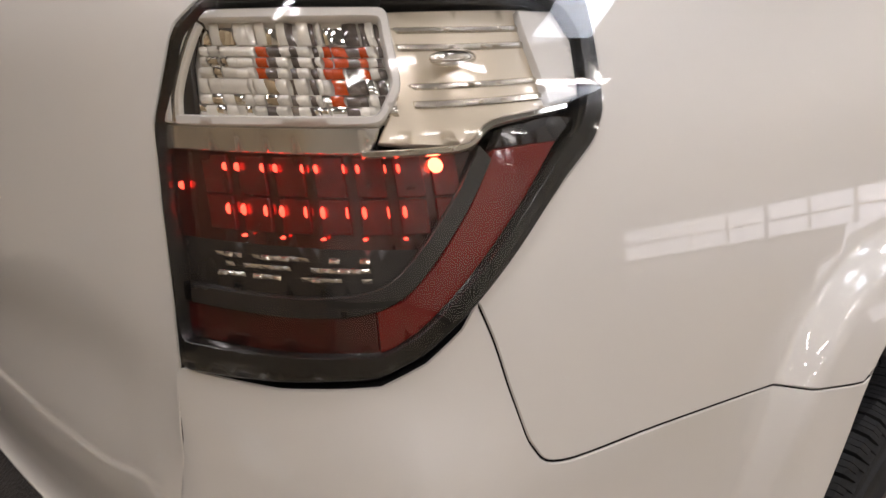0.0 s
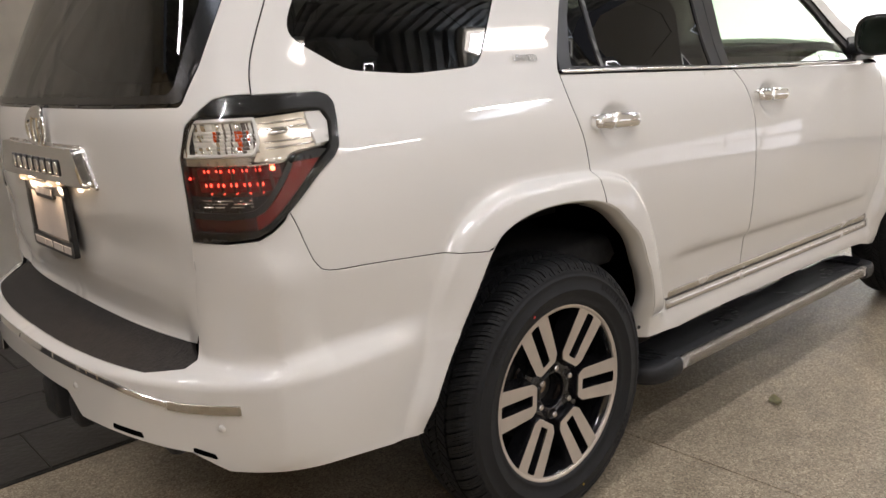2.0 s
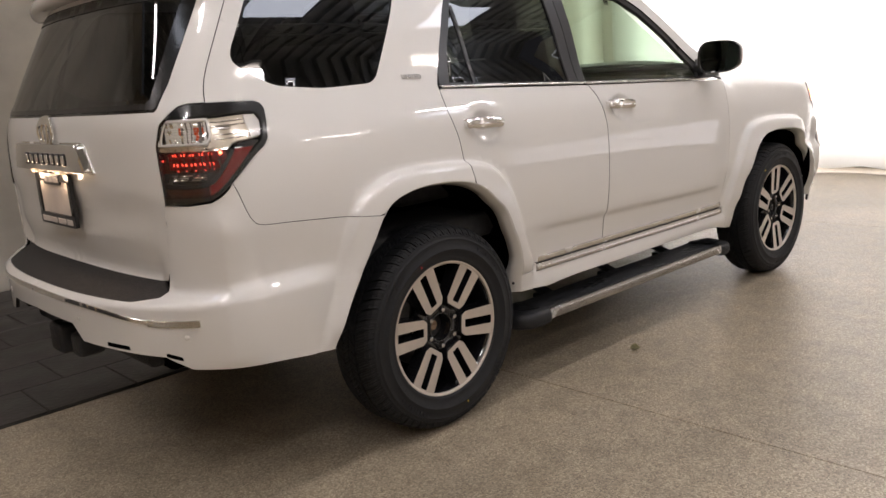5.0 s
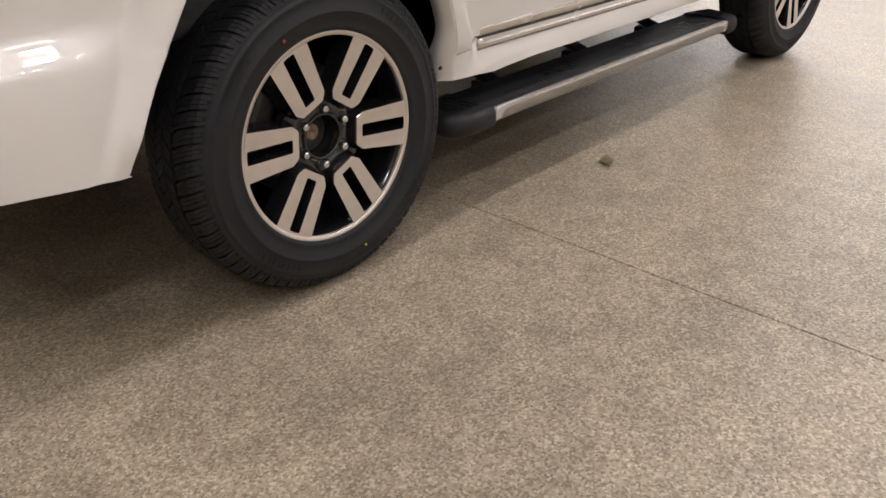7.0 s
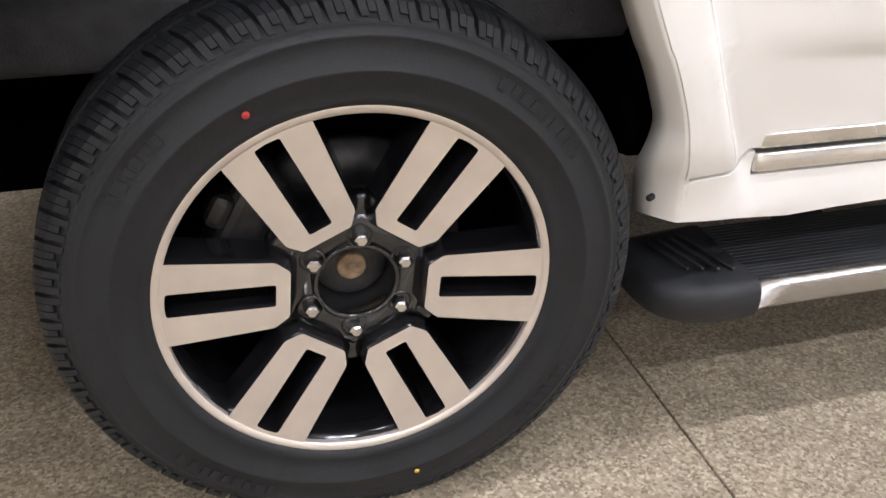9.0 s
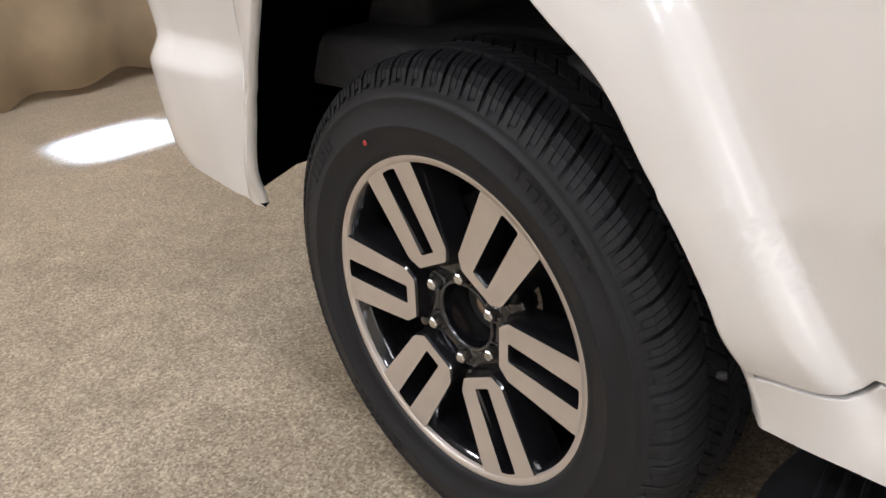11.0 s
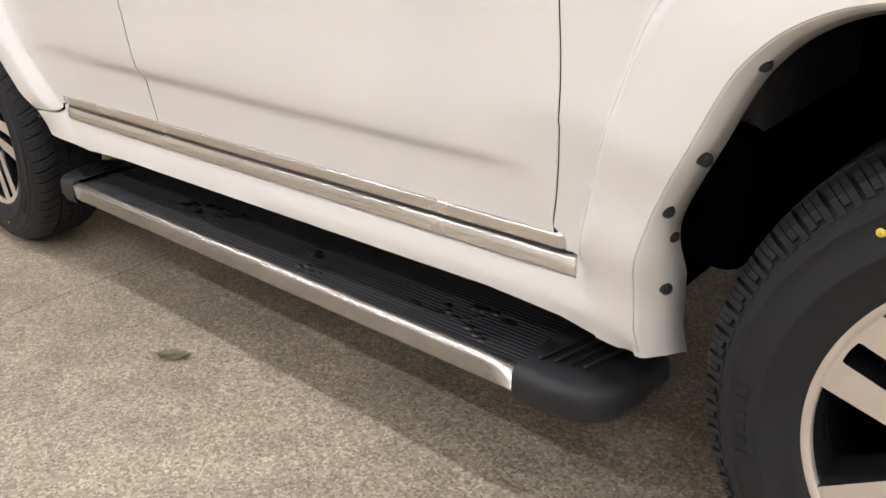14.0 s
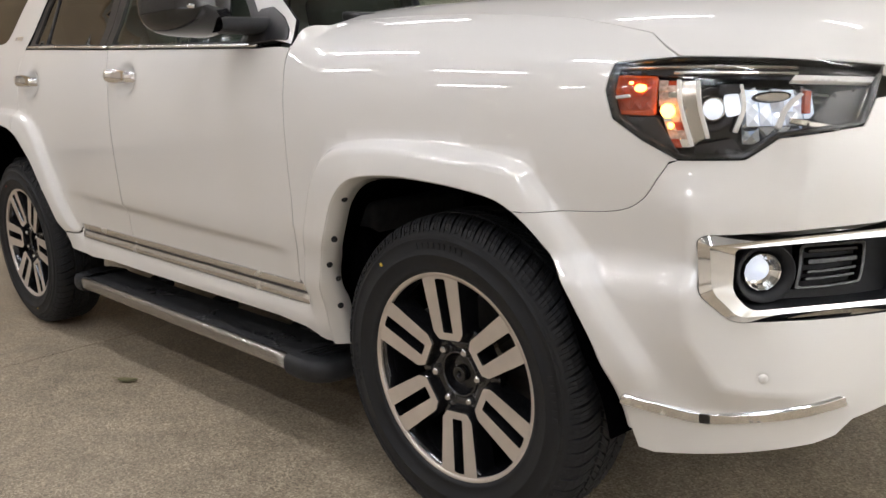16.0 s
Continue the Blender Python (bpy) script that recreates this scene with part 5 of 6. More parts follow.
left_rear, left_front = (o for o in car.children if o.name in ("rear_door.001", "front_door.001"))
for src, dst in ((rear_door, left_rear), (front_door, left_front)):
    for c in list(src.children):
        twin(c, dst)


def door_handle(hx, door):
    """A bright pull handle standing off the door, over its dish."""
    v, f = [], []
    n, m = 20, 12
    for i in range(n + 1):
        t = i / n * 2 - 1
        x = hx + .104 * t
        lift = .040 * (1 - abs(t) ** 3.2)
        p = skin(np.array([x]), np.array([1.142 - .006 * t]))[0]
        w = .010 + .007 * (1 - abs(t) ** 4)
        hgt = .0165 + .0085 * (1 - abs(t) ** 2.4) * (1.15 if t < 0 else .85)
        for j in range(m):
            a = 2 * math.pi * j / m
            v.append((x, p[1] - .004 - lift + w * math.sin(a) * .8, p[2] + hgt * math.cos(a)))
    for i in range(n):
        for j in range(m):
            k = (j + 1) % m
            f.append((i * m + j, i * m + k, (i + 1) * m + k, (i + 1) * m + j))
    b = from_lists(v, f)
    vs = b.verts[:]
    b.faces.new(vs[:m])
    b.faces.new(vs[-m:])
    bmesh.ops.recalc_face_normals(b, faces=b.faces)
    h = part("handle", b, CHROME, door, "chrome door handle")
    b = bmesh.new()
    p = on_skin(hx - .098, 1.142)
    box(b, pose(hx - .092, p.y - .012, 1.143), .034, .034, .034, .011, 3)
    part("handle_end", b, CHROME, h)
    return h


for hx, d, left in ((HANDLES[0], rear_door, left_rear), (HANDLES[1], front_door, left_front)):
    twin_all(door_handle(hx, d), left)


def door_mirror():
    """A black door mirror: a rounded shell open to the rear, its glass, a bright strip with the turn lamp, and an arm."""
    c = Vector((1.935, -1.005, 1.318))
    n, m = 16, 36
    v, f = [], []

    def ring(dx, ry, rz, lift):
        for j in range(m):
            a = 2 * math.pi * j / m
            ca, sa = math.cos(a), math.sin(a)
            y = ry * abs(ca) ** .62 * (1 if ca > 0 else -1)
            z = rz * abs(sa) ** .66 * (1 if sa > 0 else -1)
            # the outer end hangs a little lower and is narrower
            z *= 1 + .9 * y * (1 if z > 0 else .4)
            v.append((c.x + dx + .16 * y, c.y + y, c.z + z + lift - .05 * y))
    for i in range(n + 1):
        q = i / n
        r = math.sqrt(max(0.0, 1 - (1 - q) ** 2.2)) if q < .999 else 1.0
        ring(.080 - .135 * q, max(.012, .124 * r), max(.008, .080 * r), .004 * (1 - q))
    ring(-.058, .119, .075, 0)
    ring(-.050, .113, .070, 0)
    rows = n + 3
    for i in range(rows - 1):
        for j in range(m):
            k = (j + 1) % m
            f.append((i * m + j, i * m + k, (i + 1) * m + k, (i + 1) * m + j))
    f.append(tuple(range(m)))
    b = from_lists(v, f)
    bmesh.ops.recalc_face_normals(b, faces=b.faces)
    mir = part("door_mirror", b, GLOSS_BLACK, car, "gloss black door mirror")
    v.clear()
    ring(-.049, .1135, .0705, 0)
    g = from_lists(list(v), [tuple(range(m))])
    bmesh.ops.solidify(g, geom=g.faces[:], thickness=.004)
    part("mirror_glass", g, MIRROR, mir, "mirror glass", smooth=False)
    # arm to the door's corner
    v, f2 = [], []
    for i in range(7):
        q = i / 6
        p = Vector((2.010, -.830, 1.262)).lerp(Vector((1.965, -.960, 1.268)), q)
        for j in range(12):
            a = 2 * math.pi * j / 12
            v.append((p.x + (.062 - .012 * q) * abs(math.cos(a)) ** .7 * (1 if math.cos(a) > 0 else -1), p.y, p.z + (.026 - .004 * q) * abs(math.sin(a)) ** .7 * (1 if math.sin(a) > 0 else -1)))
    for i in range(6):
        for j in range(12):
            k = (j + 1) % 12
            f2.append((i * 12 + j, i * 12 + k, (i + 1) * 12 + k, (i + 1) * 12 + j))
    b = from_lists(v, f2)
    bmesh.ops.recalc_face_normals(b, faces=b.faces)
    part("mirror_arm", b, BLACK_PLASTIC, mir, "black plastic arm")
    b = bmesh.new()
    box(b, pose(c.x + .040, c.y - .058, c.z - .004, 0, 0, -52), .012, .085, .013, .005, 2)
    part("mirror_turn_lamp", b, CHROME, mir, "bright turn lamp strip")
    return mir


twin_all(door_mirror(), car)

# ---- roof, windscreen, spoiler ----
ROOF = [(-.60, 1.822), (1.0, 1.822), (1.40, 1.812), (1.46, 1.90), (1.50, 2.42), (-.72, 2.42)]
panel("roof", ROOF, PAINT, car, step=.06, rim=.02, mirrored=True)
b = bmesh.new()
grid = []
for i in range(9):
    t = i / 8
    row = []
    for j in range(17):
        s = j / 8 - 1
        half = .60 + .16 * (1 - t)
        row.append(b.verts.new((1.45 + .70 * (1 - t) + .10 * (1 - abs(s) ** 2.2) * (1 - t * .4) - .06, half * s, 1.245 + .50 * t - .02 * s * s)))
    grid.append(row)
for i in range(8):
    for j in range(16):
        b.faces.new((grid[i][j], grid[i][j + 1], grid[i + 1][j + 1], grid[i + 1][j]))
part("windscreen", b, CLEAR_GLASS, car, "windscreen glass")
b = bmesh.new()
box(b, pose(2.225, 0, 1.275, 0, 6, 0), .15, 1.30, .03, .01, 2)
part("cowl", b, TRIM_BLACK, car, "black wiper cowl")


def roof_rail(y):
    b = bmesh.new()
    n, m = 18, 8
    rows = []
    for i in range(n + 1):
        t = i / n
        x = -.45 + 1.85 * t
        z = 1.790 + .055 * (1 - abs(2 * t - 1) ** 6)
        rows.append([b.verts.new((x, y + .018 * math.cos(2 * math.pi * k / m), z + .014 * math.sin(2 * math.pi * k / m))) for k in range(m)])
    for i in range(n):
        for k in range(m):
            b.faces.new((rows[i][k], rows[i][(k + 1) % m], rows[i + 1][(k + 1) % m], rows[i + 1][k]))
    part("roof_rail", b, DULL_CHROME, car, "silver roof rail")


roof_rail(-.56)
roof_rail(.56)


def spoiler():
    """The roof spoiler over the rear window, with a notch in its underside."""
    v, f = [], []
    n = 40
    sect = [(-.50, 1.802), (-.68, 1.793), (-.82, 1.768), (-.868, 1.742), (-.884, 1.722), (-.887, 1.704), (-.880, 1.690), (-.862, 1.683), (-.80, 1.690), (-.72, 1.70), (-.55, 1.70)]
    for i in range(n + 1):
        s = i / n * 2 - 1
        pull = abs(s) ** 3
        for x, z in sect:
            v.append((x + (x + .52) * -.34 * pull, .690 * s, z - .020 * s * s - (z - 1.69) * .35 * pull))
    k = len(sect)
    for i in range(n):
        for j in range(k):
            w = (j + 1) % k
            f.append((i * k + j, i * k + w, (i + 1) * k + w, (i + 1) * k + j))
    b = from_lists(v, f)
    vs = b.verts[:]
    b.faces.new(vs[:k])
    b.faces.new(vs[-k:])
    bmesh.ops.recalc_face_normals(b, faces=b.faces)
    s = part("spoiler", b, PAINT, tailgate, "white roof spoiler")
    b = bmesh.new()
    box(b, pose(-.8815, 0, 1.717, 0, 8, 0), .012, .20, .026, .004, 2)
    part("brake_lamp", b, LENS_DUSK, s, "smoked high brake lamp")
    # dark strips on the surface paint the shade of the spoiler's grooves
    b = bmesh.new()
    for y in (-.28, .28):
        box(b, pose(-.868, y, 1.7425, 0, 40, -5 if y > 0 else 5), .006, .34, .005, .002, 1)
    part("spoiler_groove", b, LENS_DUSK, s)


spoiler()

# ---- cabin ----
b = bmesh.new()
box(b, pose(.95, 0, .72), 2.9, 1.56, .10, .02)
box(b, pose(1.90, 0, 1.02), .45, 1.46, .34, .08, 3)
box(b, pose(-.55, 0, .95), .60, 1.36, .40, .03, 2)
box(b, pose(2.12, 0, .9), .10, 1.5, .55, .02)
part("cabin_trim", b, CABIN, car, "dark grey cabin trim")


def seat(x, y, wide):
    b = bmesh.new()
    box(b, pose(x, y, .92), .50, wide, .20, .06, 3)
    box(b, pose(x - .26, y, 1.20, 0, -14, 0), .16, wide * .94, .60, .06, 3)
    s = part("seat", b, CABIN, car, "dark grey cloth seat")
    for q in ((0,) if wide < .8 else (-.42, .42)):
        b = bmesh.new()
        box(b, pose(x - .345, y + q, 1.555, 0, -10, 0), .10, .27, .19, .05, 3)
        part("headrest", b, CABIN, s)


seat(1.25, -.40, .52)
seat(1.25, .40, .52)
seat(.30, 0, 1.25)
b = lathe([(.170, -.012), (.182, -.004), (.182, .008), (.170, .014), (.160, .004)], 32, closed=True)
box(b, pose(0, 0, 0), .32, .02, .035, .008)
b.transform(pose(1.66, .40, 1.16, 0, 0, 90) @ pose(0, 0, 0, -25))
part("steering_wheel", b, CABIN, car)


# ---- tail lamps ----
def strip_between(line, width, n=3):
    """A closed outline of this width along an open line."""
    p = np.array(spline(line, 6))
    t = np.gradient(p, axis=0)
    nrm = np.stack([-t[:, 1], t[:, 0]], 1)
    nrm /= np.linalg.norm(nrm, axis=1)[:, None]
    a, c = p + nrm * width / 2, p - nrm * width / 2
    return [tuple(q) for q in a] + [tuple(q) for q in c[::-1]]


def facets(u0, u1, v0, v1, nu, nv, off, tilt, seed, pick=None):
    """A bed of small tilted mirror faces on the skin."""
    rng = random.Random(seed)
    v, f = [], []
    for i in range(nu):
        for j in range(nv):
            if pick and not pick(i, j, rng):
                continue
            a0, a1 = u0 + (u1 - u0) * i / nu, u0 + (u1 - u0) * (i + 1) / nu
            b0, b1 = v0 + (v1 - v0) * j / nv, v0 + (v1 - v0) * (j + 1) / nv
            tu, tv = rng.uniform(-tilt, tilt), rng.uniform(-tilt, tilt)
            uu = np.array([a0, a1, a1, a0, (a0 + a1) / 2])
            vv = np.array([b0, b0, b1, b1, (b0 + b1) / 2])
            dd = np.array([-tu - tv, tu - tv, tu + tv, -tu + tv, tilt * 1.2])
            p = skin(uu, vv) + skin_normals(uu, vv) * (off + dd)[:, None]
            s = len(v)
            v += [tuple(q) for q in p]
            f += [(s, s + 1, s + 4), (s + 1, s + 2, s + 4), (s + 2, s + 3, s + 4), (s + 3, s, s + 4)]
    return from_lists(v, f)


def diode(u, v, off, ru, rv, mat, parent, name="diode"):
    """A small lit dome on the skin."""
    fs = []
    n = 10
    q = np.repeat((1.0, .8, .35), n)
    a = np.tile(np.arange(n) * 2 * math.pi / n, 3)
    uu, vv = u + ru * q * np.cos(a), v + rv * q * np.sin(a)
    vs = [tuple(p) for p in skin(uu, vv) + skin_normals(uu, vv) * (off + .004 * np.repeat((0, .6, .95), n))[:, None]]
    for k in range(2):
        for j in range(n):
            w = (j + 1) % n
            fs.append((k * n + j, k * n + w, (k + 1) * n + w, (k + 1) * n + j))
    fs.append(tuple(range(2 * n, 3 * n)))
    return part(name, from_lists(vs, fs), mat, parent)


def lens_rows(lamp):
    """The clear turn-lamp lens: seven rows of small moulded lenses, pale at one end, dark and amber between."""
    rng = random.Random(31)
    beds = {"pale": ([], []), "dark": ([], []), "amber": ([], []), "bright": ([], [])}
    vs = [1.1925, 1.1995, 1.2070, 1.2175, 1.2250, 1.2320, 1.2395, 1.2560]
    for r in range(7):
        b0, b1 = vs[r] + .0003, vs[r + 1] - .0003
        lean = (b0 - 1.1925) * .34
        strong = r in (3, 4, 5)
        plan = []
        u = -1.0330
        while u < -.986:
            w = rng.uniform(.007, .014)
            plan.append((u, min(u + w - .0006, -.985), "bright" if rng.random() < .25 else "pale"))
            u += w
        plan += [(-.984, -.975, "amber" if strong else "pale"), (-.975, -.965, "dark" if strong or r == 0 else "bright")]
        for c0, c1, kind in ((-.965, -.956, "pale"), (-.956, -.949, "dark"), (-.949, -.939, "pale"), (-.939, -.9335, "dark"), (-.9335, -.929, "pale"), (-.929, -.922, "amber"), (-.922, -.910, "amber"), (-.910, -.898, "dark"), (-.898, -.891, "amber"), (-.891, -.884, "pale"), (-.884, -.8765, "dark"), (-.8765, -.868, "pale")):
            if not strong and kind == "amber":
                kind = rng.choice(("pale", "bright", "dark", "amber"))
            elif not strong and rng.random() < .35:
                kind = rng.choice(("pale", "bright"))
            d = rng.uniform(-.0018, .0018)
            plan.append((c0 + d, c1 + d - .0003, kind))
        for u0, u1, kind in plan:
            verts, faces = beds[kind]
            k = len(verts)
            tu, tv = rng.uniform(-.0009, .0009), rng.uniform(-.0006, .0006)
            bow = rng.uniform(-.0016, .0016)
            gu, gv, gd = [], [], []
            for q in (0, .25, .5, .75, 1):
                for p in (0, .5, 1):
                    gu.append(u0 + (u1 - u0) * p + lean + bow * math.sin(math.pi * q))
                    gv.append(b0 + (b1 - b0) * q)
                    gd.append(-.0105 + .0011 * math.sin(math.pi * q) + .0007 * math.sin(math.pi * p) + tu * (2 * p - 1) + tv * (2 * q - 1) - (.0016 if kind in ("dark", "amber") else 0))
            gu, gv, gd = np.array(gu), np.array(gv), np.array(gd)
            verts += [tuple(x) for x in skin(gu, gv) + skin_normals(gu, gv) * gd[:, None]]
            faces += [(k + 3 * q + p, k + 3 * q + p + 1, k + 3 * q + p + 4, k + 3 * q + p + 3) for q in range(4) for p in range(2)]
    # dark patches paint shade between lenses, amber ones the bulb's reflection
    for kind, mat, label in (("pale", CELL_BRIGHT, "pale moulded lenses"), ("bright", REFLECTOR, "mirror-like lenses"), ("dark", LENS_DUSK, "dark patches painting shade between the lenses"), ("amber", AMBER, "amber showing in the lenses")):
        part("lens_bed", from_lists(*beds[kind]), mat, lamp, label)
    panel("lens_back", [(-1.055, 1.190), (-1.040, 1.258), (-.860, 1.258), (-.868, 1.190)], CELL_BRIGHT, lamp, off=-.0135, rim=.004, step=.015, gap=0)


def tail_lamp():
    lamp = panel("tail_lamp", LAMP_EDGE, GLOSS_BLACK, car, label="lit tail lamp with clear and smoked red lens", off=-.042, rim=.01, step=.02)
    P = dict(rim=.012, step=.012, gap=0)
    # black border of the lens
    inner = [(-1.0735, 1.031), (-1.0735, 1.130), (-1.067, 1.184), (-1.026, 1.246), (-.998, 1.267), (-.700, 1.270), (-.672, 1.262), (-.662, 1.240), (-.676, 1.196),
             (-.690, 1.178), (-.760, 1.133), (-.850, 1.068), (-.880, 1.047), (-.908, 1.034), (-.990, 1.031)]
    panel("lamp_border", rounded(shrink(LAMP_EDGE, .002), .008, 2), LAMP_BLACK, lamp, holes=[rounded(inner, .010, 3)], off=.004, rim=.046, step=.012, gap=0)
    # upper clear chamber: pale frame, mirror facets with amber behind, silver side chamber
    cell = rounded([(-1.060, 1.186), (-1.052, 1.225), (-1.020, 1.262), (-.856, 1.262), (-.862, 1.210), (-.886, 1.187)], .008, 3)
    hole = rounded([(-1.055, 1.191), (-1.049, 1.225), (-1.018, 1.257), (-.862, 1.257), (-.867, 1.212), (-.886, 1.191)], .006, 3)
    panel("cell_frame", cell, PALE_CELL, lamp, holes=[hole], off=-.003, rim=.02, step=.01, gap=0)
    lens_rows(lamp)
    # fine ribs on the outer edge and the dark strip beside them
    for k in range(6):
        d = .0036 * k
        panel("edge_rib", strip_between([(-1.0690 + d, 1.187), (-1.0640 + d, 1.206), (-1.0500 + d, 1.228), (-1.0300 + d, 1.253)], .0030), (PALE_CELL, SATIN_SILVER, CELL_BRIGHT)[k % 3], lamp, off=-.0012 - .0004 * k, rim=.004, step=.01, gap=0)
    panel("dark_strip", [(-1.0485, 1.192), (-1.0420, 1.228), (-1.0220, 1.254), (-1.0140, 1.254), (-1.0300, 1.226), (-1.0365, 1.192)], SMOKE, lamp, off=-.007, rim=.004, step=.01, gap=0)
    side = [(-.854, 1.262), (-.864, 1.205), (-.890, 1.176), (-.816, 1.172), (-.790, 1.184), (-.716, 1.190), (-.682, 1.198), (-.668, 1.238), (-.676, 1.260), (-.700, 1.266)]
    panel("silver_chamber", side, CREAM_CELL, lamp, label="cream silver side chamber", off=-.010, rim=.01, step=.012, gap=0)
    for v, w in ((1.250, .0022), (1.238, .0026), (1.212, .0022), (1.200, .003)):
        panel("chamber_rib", strip_between([(-.852, v), (-.77, v + .001), (-.69, v + .003)], w), SATIN_SILVER, lamp, off=-.0085, rim=.003, step=.01, gap=0)
    panel("side_reflector", [(-.712, 1.196), (-.716, 1.262), (-.680, 1.262), (-.668, 1.240), (-.680, 1.200)], PALE_CELL, lamp, off=-.004, rim=.01, step=.01, gap=0)
    b = bmesh.new()
    c = on_skin(-.803, 1.229, -.006)
    bmesh.ops.create_uvsphere(b, u_segments=20, v_segments=10, radius=1)
    b.transform(Matrix.Translation(c) @ Matrix.Rotation(radians(18), 4, "Z") @ Matrix.Diagonal((.034, .006, .0065, 1)))
    part("bulb_eye", b, REFLECTOR, lamp)
    panel("silver_ledge", [(-1.070, 1.169), (-1.068, 1.184), (-.888, 1.184), (-.902, 1.168)], SATIN_SILVER, lamp, label="silver ledge under the clear cell", off=-.004, rim=.02, step=.012, gap=0)
    panel("chrome_edge", strip_between([(-.905, 1.1665), (-.850, 1.1675), (-.818, 1.1700), (-.790, 1.183), (-.735, 1.188), (-.702, 1.191)], .0026), REFLECTOR, lamp, off=.002, rim=.01, step=.01, gap=0)
    # red chamber with its diodes
    panel("red_chamber", [(-1.072, 1.106), (-1.072, 1.166), (-.812, 1.167), (-.868, 1.104)], DEEP_RED, lamp, label="smoked red light chamber", off=-.010, rim=.012, step=.012, gap=0)
    rng = random.Random(8)
    for k in range(7):
        u = -1.040 + .0315 * k
        for v0, v1 in ((1.140, 1.165), (1.115, 1.137)):
            panel("light_cell", [(u, v0), (u, v1), (u + .022, v1), (u + .022, v0)], RED_CELL, lamp, off=-.0075, rim=.003, step=.008, gap=0)
    for k in range(5):
        u = -1.012 + .0316 * k
        for d, r in ((-.0045, .0008), (.0060, .0015)):
            diode(u + d, 1.158, -.005, r, .0030, RED_LED, lamp)
        if k < 5:
            for d, r in ((-.0065, .0008), (.0065, .0018)):
                diode(u + d - .0005, 1.1295, -.005, r, .0040, RED_LED, lamp)
        diode(u + .004, 1.112, -.005, .0018, .0011, RED_LED, lamp)
    diode(-1.061, 1.143, -.006, .0012, .003, RED_LED, lamp)
    diode(-.8485, 1.1592, -.005, .0066, .0052, RED_LED_HOT, lamp)
    # lower clear facets in smoke
    panel("smoked_chamber", [(-1.072, 1.070), (-1.072, 1.106), (-.872, 1.104), (-.890, 1.082), (-.915, 1.072)], SMOKE, lamp, off=-.010, rim=.01, step=.012, gap=0)
    part("lower_facets", facets(-1.038, -.912, 1.079, 1.099, 16, 6, -.006, .0012, 9, lambda i, j, r: j % 2 and r.random() < .6), SATIN_SILVER, lamp, smooth=False)
    panel("grey_band", strip_between([(-1.066, 1.066), (-.980, 1.064), (-.925, 1.0675), (-.893, 1.078), (-.865, 1.100), (-.832, 1.132), (-.800, 1.165)], .0125), SMOKE, lamp, label="smoked grey band", off=-.004, rim=.014, step=.01, gap=0)
    panel("red_reflex", [(-1.072, 1.034), (-1.072, 1.0575), (-.980, 1.0565), (-.924, 1.0600), (-.912, 1.0625), (-.912, 1.034), (-.990, 1.032)], DEEP_RED, lamp, label="dark red lower lens", off=-.006, rim=.012, step=.01, gap=0)
    panel("red_reflex", [(-.910, 1.034), (-.910, 1.0630), (-.888, 1.070), (-.858, 1.094), (-.824, 1.128), (-.790, 1.166), (-.716, 1.168), (-.760, 1.136), (-.850, 1.070), (-.880, 1.049)], RED_LENS, lamp, label="red reflex lens", off=-.005, rim=.012, step=.01, gap=0)
    panel("dark_corner", [(-.788, 1.168), (-.774, 1.180), (-.716, 1.187), (-.690, 1.184), (-.714, 1.169)], SMOKE, lamp, off=-.006, rim=.01, step=.01, gap=0)
    panel("lens_cover", shrink(LAMP_EDGE, .004), COVER, lamp, label="clear lamp cover", off=.0075, rim=0, step=.015, gap=0)
    return lamp


twin_all(tail_lamp(), car)


